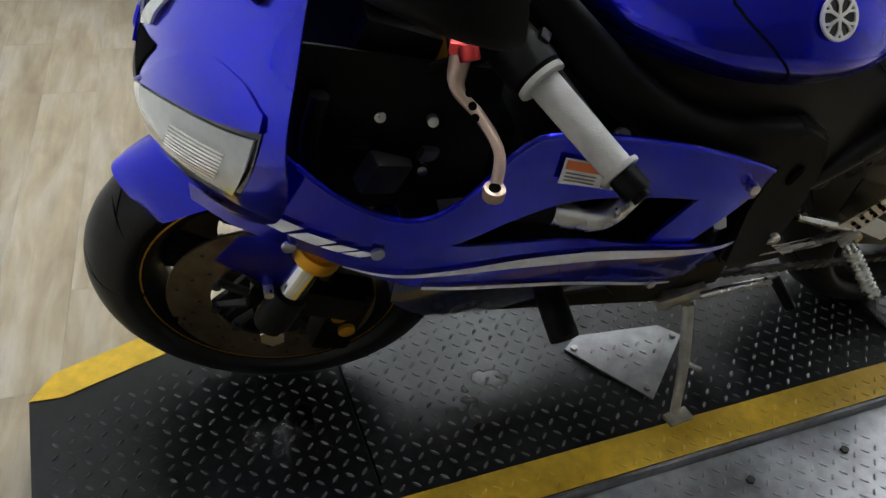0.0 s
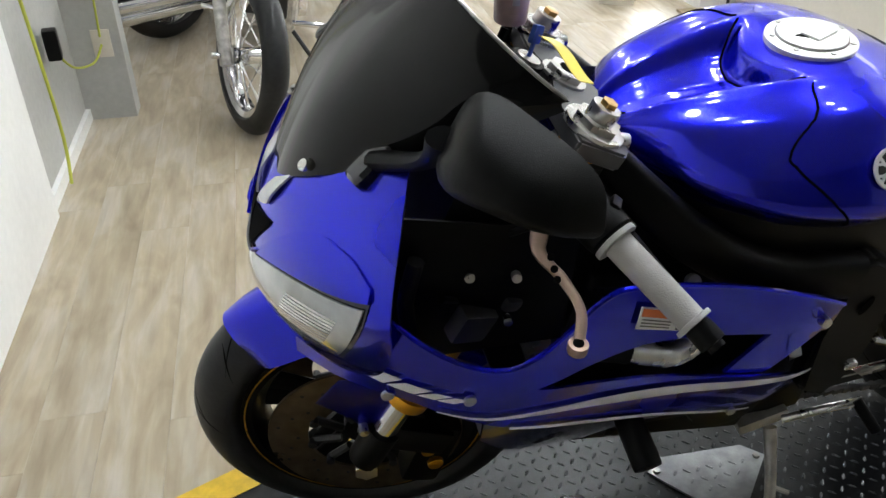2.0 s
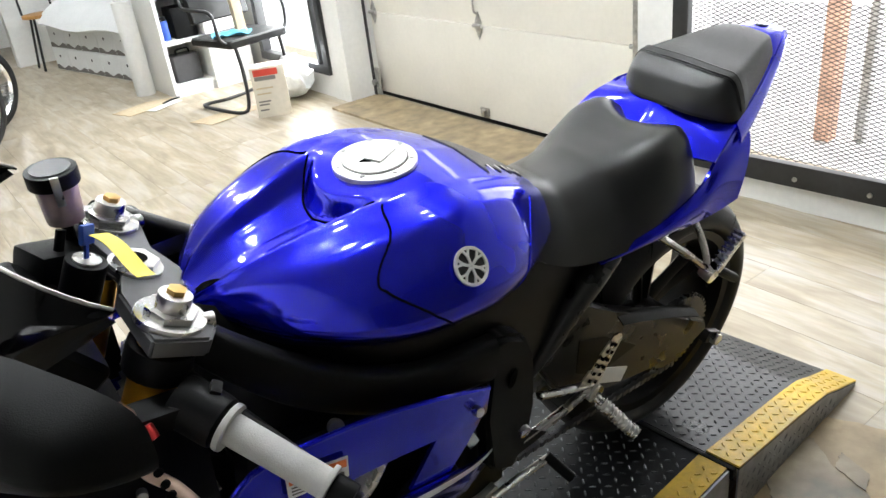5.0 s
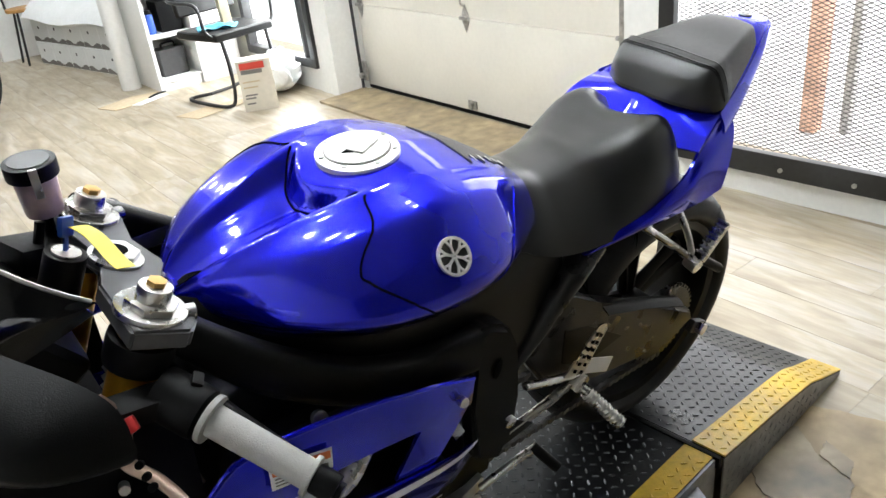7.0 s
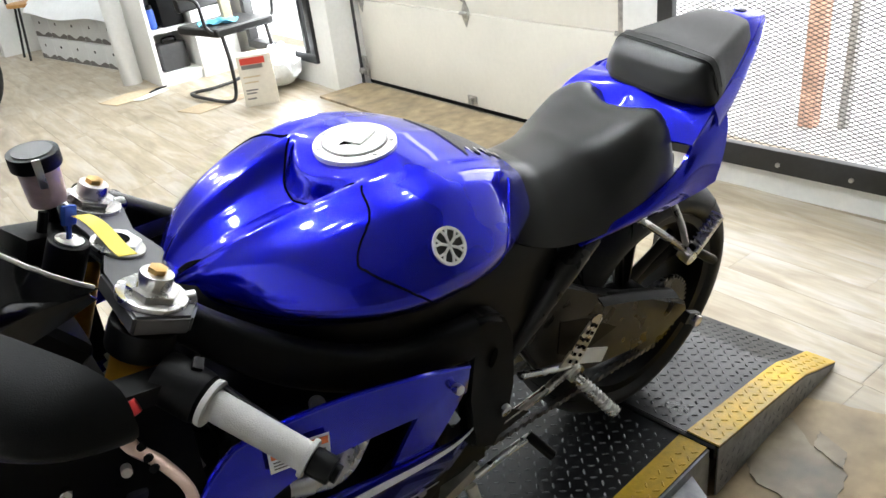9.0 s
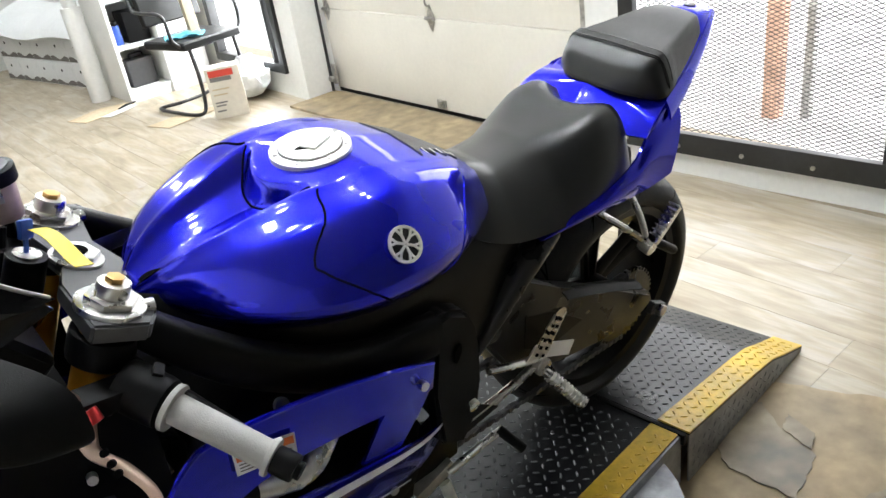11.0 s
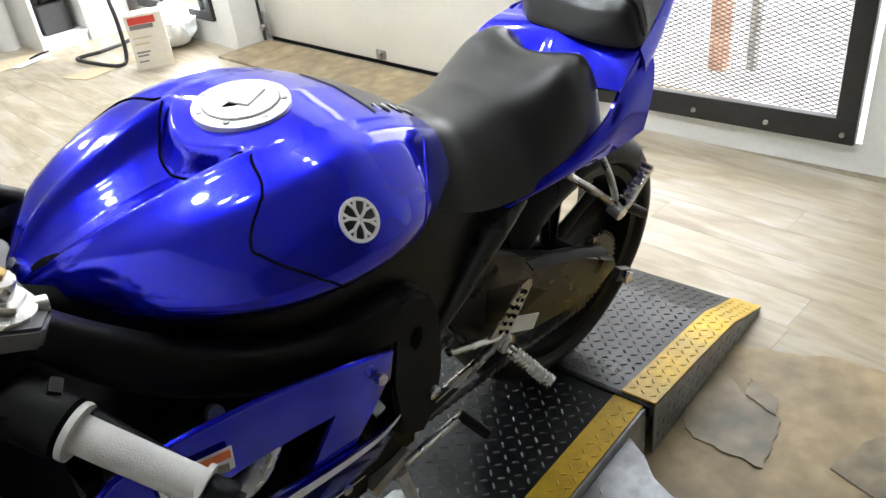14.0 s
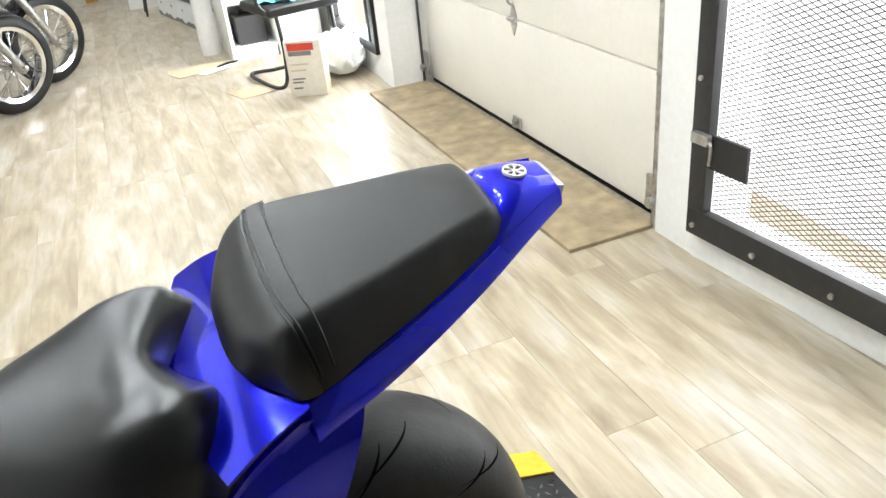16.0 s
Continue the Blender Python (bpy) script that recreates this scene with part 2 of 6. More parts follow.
def grid(bm, fn, nu, nv, close_u=False):
    """A sheet of points fn(u, v), u and v from 0 to 1."""
    vs = [[bm.verts.new(fn(i / nu, j / nv)) for j in range(nv + 1)] for i in range(nu if close_u else nu + 1)]
    for i in range(nu):
        for j in range(nv):
            a, b = vs[i], vs[(i + 1) % len(vs)]
            bm.faces.new((a[j], b[j], b[j + 1], a[j + 1]))
    return vs


def thick(bm, t):
    bmesh.ops.recalc_face_normals(bm, faces=bm.faces)
    bmesh.ops.solidify(bm, geom=bm.faces[:], thickness=t)
    return bm


def key(x, xs, ys):
    """Smooth value at x through the keys."""
    if x <= xs[0]:
        return ys[0]
    if x >= xs[-1]:
        return ys[-1]
    i = max(k for k in range(len(xs) - 1) if xs[k] <= x)
    h = xs[i + 1] - xs[i]

    def slope(k):
        if k == 0:
            return (ys[1] - ys[0]) / (xs[1] - xs[0])
        if k == len(xs) - 1:
            return (ys[-1] - ys[-2]) / (xs[-1] - xs[-2])
        return (ys[k + 1] - ys[k - 1]) / (xs[k + 1] - xs[k - 1])
    t = (x - xs[i]) / h
    return ((2 * t ** 3 - 3 * t * t + 1) * ys[i] + (t ** 3 - 2 * t * t + t) * h * slope(i)
            + (3 * t * t - 2 * t ** 3) * ys[i + 1] + (t ** 3 - t * t) * h * slope(i + 1))


def revolve(bm, profile, n=48, axis="y", centre=(0, 0, 0), closed=True):
    """Profile points (radius, along the axis), turned round the axis."""
    rings = []
    for i in range(n):
        a = 2 * math.pi * i / n
        ring = []
        for r, h in profile:
            p = (r * math.cos(a), h, r * math.sin(a)) if axis == "y" else (r * math.cos(a), r * math.sin(a), h)
            ring.append(bm.verts.new(V(p) + V(centre)))
        rings.append(ring)
    m = len(profile)
    for i in range(n):
        a, b = rings[i], rings[(i + 1) % n]
        for j in range(m if closed else m - 1):
            bm.faces.new((a[j], b[j], b[(j + 1) % m], a[(j + 1) % m]))
    return bm


def prism(bm, outline, m, depth):
    """A flat plate: outline in its plane, thickness depth along its z, at the pose m."""
    lo = [bm.verts.new(m @ V((x, y, 0))) for x, y in outline]
    hi = [bm.verts.new(m @ V((x, y, depth))) for x, y in outline]
    bm.faces.new(lo[::-1])
    bm.faces.new(hi)
    n = len(lo)
    for i in range(n):
        bm.faces.new((lo[i], lo[(i + 1) % n], hi[(i + 1) % n], hi[i]))
    return bm

# ---------------------------------------------------------------- the room
CEIL = 3.0
XW, XE, YS, YN = -0.81, 2.83, -3.4, 9.2   # faces of the walls


def slab(name, lo, hi, mat, label, category, bevel=0.0):
    bm = box(B(), [(a + b) / 2 for a, b in zip(lo, hi)], [b - a for a, b in zip(lo, hi)], bevel=bevel)
    ob = part(name, bm, mat, None, "", smooth=False)
    return tagged(ob, label, category, kind="structure")


floor = slab("floor", (-4.5, YS - 0.2, -0.12), (3.3, YN + 0.2, -0.006), JOINT, "whitewashed wood-look vinyl plank floor", "floor")
slab("ceiling", (-4.5, YS - 0.2, CEIL), (3.3, YN + 0.2, CEIL + 0.12), CEILING, "unseen workshop ceiling, grey to set the bounced light", "ceiling")
slab("wall_south", (-4.5, YS - 0.2, -0.1), (3.3, YS, CEIL), UNSEENDARK, "unseen workshop wall, dark to keep bounced light down", "wall")
slab("wall_north", (-4.5, YN, -0.1), (3.3, YN + 0.2, CEIL), WALL, "plain white painted far workshop wall", "wall")
# near white partition, the strip behind it and the stub that ends it, both shade-grey
slab("wall_west_1", (XW - 0.14, YS, -0.1), (XW, 1.53, CEIL), WALL, "smooth white partition wall beside the lift", "wall")
slab("wall_west_2", (XW - 0.14, 1.53, -0.1), (XW - 0.035, 2.40, CEIL), SHADEWALL, "wall strip coloured grey for its shade, with hanging cable", "wall")
slab("wall_stub", (XW - 0.14, 2.40, 0.0), (-0.64, 2.52, CEIL), SHADEWALL, "short wall end coloured grey for its shade, with outlet plate", "wall")
slab("wall_west_3", (-4.5, 2.52, -0.1), (-4.36, YN, CEIL), WALL, "white painted wall behind parked motorcycles", "wall")
slab("wall_west_4", (-4.36, 2.40, -0.1), (XW - 0.14, 2.52, CEIL), WALL, "white painted cross wall of the workshop", "wall")
slab("baseboard", (XW - 0.035, 1.53, -0.006), (XW - 0.015, 2.40, 0.05), WALL, "white baseboard under the shaded wall strip", "baseboard")
slab("wall_white_board", (-1.30, 2.9, -0.1), (-1.22, 5.2, CEIL), WALL, "white board wall behind the black cruiser", "wall")

# east side: pillars, lintel and gate sill leave the door, gate and window openings
slab("pillar_south", (2.79, 0.985, -0.1), (3.02, 1.19, CEIL), WALL, "white painted pillar between garage door and gate", "pillar")
slab("pillar_north", (2.61, 3.42, -0.1), (3.02, 3.62, CEIL), WALL, "cream white pillar beside the garage door", "pillar")
slab("lintel_garage", (2.79, 1.19, 2.35), (3.02, 3.42, CEIL), WALL, "white wall above the garage door", "wall")
slab("wall_east_3", (2.62, 3.62, -0.1), (2.78, 4.85, 0.16), WALL, "low white wall below the window", "wall")
slab("wall_east_4", (2.62, 3.62, 1.55), (2.78, 4.85, CEIL), WALL, "white wall above the window", "wall")
slab("wall_east_5", (2.62, 4.66, 0.16), (2.78, 4.85, 1.55), WALL, "white wall beside the window", "wall")
slab("wall_east_6", (2.62, 4.85, -0.1), (2.78, YN, CEIL), WALL, "white workshop wall behind the shelves", "wall")

# gate wall, slightly turned
GATE = pose(2.785, 1.0, 0, 0, 0, 4.2)     # y runs back along the wall towards the south


def gate_slab(name, lo, hi, mat, label, category):
    bm = box(B(), [(a + b) / 2 for a, b in zip(lo, hi)], [b - a for a, b in zip(lo, hi)])
    ob = part(name, bm, mat, None, "", smooth=False)
    ob.matrix_world = GATE
    return tagged(ob, label, category, kind="structure")


gate_slab("gate_sill", (0.0, -1.16, -0.1), (0.2, -0.01, 0.10), WALL, "white painted kerb under the mesh gate", "kerb")
gate_slab("wall_east_1", (0.0, -4.6, -0.1), (0.2, -1.16, CEIL), WALL, "white wall beside the mesh gate", "wall")
gate_slab("wall_east_2", (0.0, -1.16, 2.15), (0.2, -0.01, CEIL), WALL, "white wall above the mesh gate", "wall")

# outdoors
slab("ground", (2.6, -60, -0.22), (90, 60, -0.12), CONCRETE, "pale outdoor concrete ground", "ground")
slab("backdrop", (7.0, -25, -0.2), (7.1, 25, 14), DAY, "white overcast daylight outside", "sky")


def orange_post():
    t = thing("outdoor_post", pose(3.90, 0.90, -0.12), "rust orange steel post outside the gate", "post")
    part("upright", box(B(), (0, 0, 1.7), (0.08, 0.08, 3.4), bevel=0.006), RUST, t)
    part("side_post", box(B(), (0.06, -0.15, 1.7), (0.05, 0.04, 3.4), bevel=0.004), ZINC, t)


orange_post()


def mesh_gate():
    t = thing("mesh_gate", GATE, "black steel gate with expanded metal mesh", "gate")
    w, z0, z1, fw = 1.13, 0.10, 2.14, 0.07
    bm = B()
    box(bm, (-0.012, -0.01 - w / 2, z0 + 0.045), (0.035, w, 0.09), bevel=0.004)
    part("bottom_rail", bm, BLACKSTEEL, t)
    part("top_rail", box(B(), (-0.012, -0.01 - w / 2, z1 - 0.03), (0.035, w, 0.06), bevel=0.004), BLACKSTEEL, t)
    for y in (-0.01 - fw / 2, -0.01 - w + fw / 2):
        part("stile", box(B(), (-0.012, y, (z0 + 0.09 + z1 - 0.06) / 2), (0.035, fw, z1 - z0 - 0.15), bevel=0.004), BLACKSTEEL, t)
    # expanded mesh of crossing strands
    bm = B()
    y0, y1, za, zb = -0.08, -w + 0.05, z0 + 0.09, z1 - 0.06
    pw, ph = 0.036, 0.016
    run = ph / pw
    for s in (1, -1):
        n = int((y0 - y1) / pw + (zb - za) / ph)
        for i in range(n + 1):
            # strand along (dy, dz) = (-1, s*run)
            zc = za + i * ph if s < 0 else zb - i * ph
            ya, z_a = y0, zc
            yb, z_b = y1, zc + s * run * (y0 - y1)
            pts = []
            for q in (0, 1):
                pts.append((ya + (yb - ya) * q, z_a + (z_b - z_a) * q))
            # clip to the opening
            (a0, b0), (a1, b1) = pts
            k0, k1 = 0.0, 1.0
            d = b1 - b0
            ks = sorted(((za - b0) / d, (zb - b0) / d))
            k0, k1 = max(k0, ks[0]), min(k1, ks[1])
            if k1 - k0 < 0.004:
                continue
            p = V((0.008, a0 + (a1 - a0) * k0, b0 + d * k0))
            q = V((0.008, a0 + (a1 - a0) * k1, b0 + d * k1))
            rod(bm, p, q, 0.0016, n=4)
    tagged(part("mesh_panel", bm, MESH, t, "dark expanded metal mesh", smooth=False), kind="stuff")
    for y in (-0.04, -0.29, -0.565, -0.84, -1.10):
        part("bolt", rod(B(), (-0.028, y, z0 + 0.035), (-0.038, y, z0 + 0.035), 0.009, n=10, bevel=0.002), ZINC, t)
    for z in (0.62, 0.95, 1.4):
        part("bolt", rod(B(), (-0.028, -0.035, z), (-0.038, -0.035, z), 0.008, n=10, bevel=0.002), ZINC, t)
        part("bolt", rod(B(), (-0.028, -1.11, z), (-0.038, -1.11, z), 0.008, n=10, bevel=0.002), ZINC, t)
    lp = part("latch_plate", box(B(), (-0.02, -0.155, 0.40), (0.012, 0.15, 0.11), bevel=0.003), BLACKSTEEL, t, "dark steel latch plate")
    bm = B()
    box(bm, (-0.04, -0.06, 0.44), (0.02, 0.07, 0.035), bevel=0.004)
    tube(bm, [(-0.045, -0.09, 0.44), (-0.05, -0.11, 0.43), (-0.05, -0.11, 0.37)], 0.006, n=8)
    part("latch_bolt", bm, ZINC, lp, "worn zinc slide bolt")


mesh_gate()


def garage_door():
    t = thing("garage_door", pose(2.85, 2.305, 0), "closed cream sectional garage door with steel hinges", "garage door")
    w, h0, n = 2.23, 0.525, 4
    for i in range(n):
        bm = box(B(), (0.02, 0, 0.022 + h0 * (i + 0.5)), (0.04, w, h0 - 0.007), bevel=0.006)
        part("panel", bm, CREAM, t)
    part("bottom_seal", box(B(), (0.022, 0, 0.011), (0.03, w, 0.022), bevel=0.005), PLASTIC, t, "black rubber bottom seal")
    for i in range(1, n):
        z = 0.022 + h0 * i
        for y in (-w / 2 + 0.045, 0.02, w / 2 - 0.045):
            bm = B()
            diamond = [(0, 0.075), (0.028, 0.02), (0.028, -0.02), (0, -0.075), (-0.028, -0.02), (-0.028, 0.02)]
            prism(bm, diamond, pose(-0.001, y, z, 90, 0, -90), 0.004)
            rod(bm, (-0.012, y - 0.035, z), (-0.012, y + 0.035, z), 0.011, n=10)
            part("hinge", bm, ZINC, t)
    bm = B()
    tube(bm, [(-0.005, 0.02, 0.72), (-0.03, 0.02, 0.70), (-0.03, 0.02, 0.63), (-0.005, 0.02, 0.61)], 0.006, n=8)
    part("pull_handle", bm, ZINC, t)
    bm = box(B(), (-0.008, 0.02, 0.065), (0.012, 0.07, 0.045), bevel=0.003)
    box(bm, (-0.02, 0.02, 0.06), (0.02, 0.03, 0.035), bevel=0.003)
    part("bottom_bracket", bm, ZINC, t)
    for s in (-1, 1):
        bm = box(B(), (-0.03, s * (w / 2 + 0.004), 1.1), (0.05, 0.006, 2.2))
        box(bm, (-0.055, s * (w / 2 - 0.012), 1.1), (0.005, 0.034, 2.2))
        part("track", bm, BLACKSTEEL if s > 0 else ZINC, t, "steel roller track")
        bm = box(B(), (-0.045, s * (w / 2 - 0.05), 0.13), (0.012, 0.05, 0.13), bevel=0.003)
        rod(bm, (-0.05, s * (w / 2 - 0.03), 0.1), (-0.075, s * (w / 2 - 0.03), 0.1), 0.02, n=14, bevel=0.003)
        part("corner_bracket", bm, ZINC, t)


garage_door()
bm = box(B(), (2.63, 2.31, 0.006), (0.36, 2.2, 0.018), bevel=0.004)
tagged(part("plywood_threshold", bm, PLY, None, "", smooth=False), "worn plywood sheet laid along the garage door", "plywood sheet")


def window():
    t = thing("window_1", pose(2.62, 4.14, 0.16), "bright window with black metal frame", "window", kind="structure")
    for z in (0.03, 1.36):
        part("window_frame", box(B(), (0.0, 0, z), (0.07, 1.04, 0.06), bevel=0.004), BLACKSTEEL, t)
    for y in (-0.49, 0.49):
        part("window_frame", box(B(), (0.0, y, 0.695), (0.07, 0.06, 1.27), bevel=0.004), BLACKSTEEL, t)
    part("mullion", box(B(), (-0.002, -0.38, 0.695), (0.05, 0.03, 1.27), bevel=0.004), BLACKSTEEL, t)


window()

# lamps on the ceiling; the last is added to brighten the far end
for lx, ly in ((0.55, 0.45), (1.65, 0.45), (0.55, 2.4), (1.65, 2.4), (0.9, 5.0), (0.9, 6.9)):
    t = thing("ceiling_light", pose(lx, ly, CEIL - 0.03, 0, 0, 0), "white ceiling track with three round lamps", "ceiling light", "ceiling lamps")
    part("housing", box(B(), (0, 0, 0.012), (0.12, 1.30, 0.03), bevel=0.006), WALL, t)
    for k in range(3):
        part("diffuser", rod(B(), (0, -0.5 + 0.5 * k, -0.004), (0, -0.5 + 0.5 * k, -0.034), 0.055, 0.045, n=18, bevel=0.004), LAMP, t)

# ---------------------------------------------------------------- the lift platform
H = 0.14
LIFT = pose(-0.37, -0.437, 0, 0, 0, 4.85)   # x along the near edge, y across
LW = 0.64                                    # width of the lift
LEND, RAMP = 1.675, 0.62                     # length of the deck, and of the ramp behind it
lift = thing("lift_platform", LIFT, "black tread plate motorcycle lift with yellow edges", "lift platform")
nose_poly = [(0.05, 0.0), (LEND, 0.0), (LEND, LW), (0.52, LW), (0.07, 0.49), (0.03, 0.44)]
part("deck", prism(B(), nose_poly, pose(0, 0, H - 0.045), 0.045), DECK, lift, smooth=False)
part("base", prism(B(), [(0.06, 0.03), (LEND - 0.02, 0.03), (LEND - 0.02, LW - 0.03), (0.5, LW - 0.03), (0.09, 0.46)], pose(0, 0, 0), H - 0.047), BLACKSTEEL, lift, smooth=False)
YW = 0.068
part("edge_stripe", prism(B(), [(0.1, 0.0), (LEND, 0.0), (LEND, YW), (0.1, YW)], pose(0, 0, H + 0.001), 0.0015), YELLOW, lift, "yellow painted edge", smooth=False)
part("edge_stripe", prism(B(), [(0.52, LW), (LEND, LW), (LEND, LW - YW), (0.53, LW - YW)], pose(0, 0, H + 0.001), 0.0015), YELLOW, lift, "yellow painted edge", smooth=False)
part("edge_stripe", prism(B(), [(0.03, 0.435), (0.07, 0.49), (0.52, LW), (0.53, LW - YW), (0.085, 0.43)], pose(0, 0, H + 0.001), 0.0015), YELLOW, lift, "yellow painted edge", smooth=False)
part("joint_gap", box(B(), (0.555, 0.29, H + 0.0008), (0.004, 0.38, 0.003)), GROOVE, lift, smooth=False)
# skirt plates on the near side
part("skirt", box(B(), (LEND / 2 + 0.05, -0.003, H / 2), (LEND - 0.1, 0.006, H - 0.004)), ALUPLATE, lift, smooth=False)


def ramp_height(x):
    """Top of the ramp x metres behind the deck."""
    return key(x, (0.0, 0.42, 0.50, RAMP), (H + 0.004, H - 0.055, H - 0.085, 0.012))


def ramp_sheet(y0, y1, lift_by):
    bm = B()
    grid(bm, lambda u, v: (LEND + 0.012 + u * RAMP, y0 + (y1 - y0) * v, ramp_height(u * RAMP) + lift_by), 20, 1)
    return thick(bm, 0.004)


part("ramp", ramp_sheet(-0.02, LW + 0.02, 0), DECK, lift)
part("ramp_stripe", ramp_sheet(-0.0205, YW - 0.01, 0.0055), YELLOW, lift, "yellow painted ramp edge")
part("ramp_stripe", ramp_sheet(LW + 0.01 - YW, LW + 0.0205, 0.0055), YELLOW, lift, "yellow painted ramp edge")
for y in (-0.02, LW + 0.02):
    bm = B()
    grid(bm, lambda u, v: (LEND + 0.012 + u * RAMP, y, v * (ramp_height(u * RAMP) - 0.004)), 20, 1)
    part("ramp_cheek", thick(bm, 0.004), ALUPLATE, lift, "bare tread plate cheek")
part("hinge_strip", box(B(), (LEND + 0.004, LW / 2, H - 0.01), (0.012, LW + 0.03, 0.03), bevel=0.003), PLASTIC, lift, "black hinge strip", smooth=False)


def lugs(u0, u1, v0, v1, place, inside=None, step=0.0245, size=0.66):
    """Raised crossing lugs of tread plate over a patch, one joined mesh."""
    bm = B()
    nu, nv = int((u1 - u0) / step), int((v1 - v0) / step)
    for i in range(nu):
        for j in range(nv):
            u, v = u0 + (i + 0.5) * step, v0 + (j + 0.5) * step
            if inside and not inside(u, v):
                continue
            a = radians(45 if (i + j) % 2 else -45)
            c, s = math.cos(a), math.sin(a)
            L, w = 0.0135 * size, 0.0042 * size
            base = [(L, 0), (0.4 * L, w), (-0.4 * L, w), (-L, 0), (-0.4 * L, -w), (0.4 * L, -w)]
            ring = [bm.verts.new(place(u + p * c - q * s, v + p * s + q * c, 0.0)) for p, q in base]
            r1, r2 = (bm.verts.new(place(u + p * c, v + p * s, 0.0018)) for p in (0.5 * L, -0.5 * L))
            bm.faces.new((ring[0], ring[1], r1))
            bm.faces.new((ring[5], ring[0], r1))
            bm.faces.new((ring[1], ring[2], r2, r1))
            bm.faces.new((ring[2], ring[3], r2))
            bm.faces.new((ring[3], ring[4], r2))
            bm.faces.new((ring[4], ring[5], r1, r2))
    return bm


def lug_part(bm, mat, parent, label=""):
    me = bpy.data.meshes.new("tread_lug")
    bm.to_mesh(me)
    bm.free()
    me.materials.append(mat)
    ob = new("tread_lug", me)
    ob.parent = parent
    return tagged(ob, label, kind="stuff")


def on_deck(u, v):
    return v < 0.43 + (u - 0.02) * 0.31 - YW if u < 0.5 else True


lug_part(lugs(0.06, LEND - 0.01, YW + 0.005, LW - YW - 0.005, lambda u, v, h: (u, v, H + h), on_deck), DECKLUG, lift, "worn raised tread pattern")
lug_part(lugs(0.11, LEND, 0.0, YW, lambda u, v, h: (u, v, H + 0.0025 + h), None), YELLOW, lift)
lug_part(lugs(LEND + 0.02, LEND + RAMP, YW, LW - YW, lambda u, v, h: (u, v, ramp_height(u - LEND - 0.012) + 0.0005 + h)), DECKLUG, lift)
lug_part(lugs(LEND + 0.02, LEND + RAMP, -0.018, YW - 0.01, lambda u, v, h: (u, v, ramp_height(u - LEND - 0.012) + 0.006 + h)), YELLOW, lift)
lug_part(lugs(LEND + 0.02, LEND + RAMP - 0.1, 0.006, H - 0.02, lambda u, v, h: (u, -0.0205 - h, v), lambda u, v: v < ramp_height(u - LEND) - 0.02), ALUPLATE, lift)

# low side wing beside the deck
wing = thing("lift_wing", LIFT @ pose(0.45, -0.008, 0), "bare grey tread plate side wing of the lift", "tread plate")
wing_poly = [(0, 0), (1.15, 0), (1.12, -0.05), (1.08, -0.09), (1.05, -0.16), (1.03, -0.3), (1.02, -0.62), (0, -0.62)]
WH = 0.118
part("plate", prism(B(), wing_poly, pose(0, 0, WH - 0.006), 0.006), ALUPLATE, wing, smooth=False)
for u, v in ((0.1, -0.55), (0.96, -0.55), (0.1, -0.08), (1.0, -0.08), (0.6, -0.3)):
    part("leg", box(B(), (u, v, (WH - 0.007) / 2), (0.04, 0.04, WH - 0.007), bevel=0.003), BLACKSTEEL, wing)
lug_part(lugs(0.0, 1.2, -0.6, 0.0, lambda u, v, h: (u, v, WH + h), lambda u, v: u < 1.0), ALUPLATE, wing)
for u in (0.35, 0.72, 0.93):
    part("bolt", rod(B(), (u, -0.06, WH), (u, -0.06, WH + 0.006), 0.008, n=6), BLACKSTEEL, wing)

# bright triangular cover plate on the deck
cover = thing("cover_plate", pose(0, 0, H + 0.0025), "bare triangular tread plate cover bolted on deck", "tread plate")
tri = [(0.585, -0.075), (0.70, -0.225), (0.835, -0.085), (0.80, -0.05), (0.62, -0.045)]
part("plate", prism(B(), tri, pose(0, 0, 0), 0.004), ALUPLATE, cover, smooth=False)
lug_part(lugs(0.6, 0.82, -0.2, -0.06, lambda u, v, h: (u, v, 0.004 + h), lambda u, v: v > -0.07 - 0.9 * min(u - 0.60, 0.81 - u)), ALUPLATE, cover)
for u, v in ((0.603, -0.078), (0.815, -0.085), (0.70, -0.2)):
    part("bolt", rod(B(), (u, v, 0.004), (u, v, 0.01), 0.007, n=10, bevel=0.001), ZINC, cover)

# ---------------------------------------------------------------- the blue sport motorcycle
# its own frame: x runs back from the front axle, y to its right, z up from the tyres; it leans on its side stand
bike = thing("sport_motorcycle", pose(0, 0, H + 0.004, 9, 0, 0), "glossy blue sport motorcycle leaning on its side stand", "motorcycle")


def P(name, bm, mat, parent=None, label="", smooth=True, sharp=40):
    return part(name, bm, mat, bike if parent is None else parent, label, smooth, sharp)


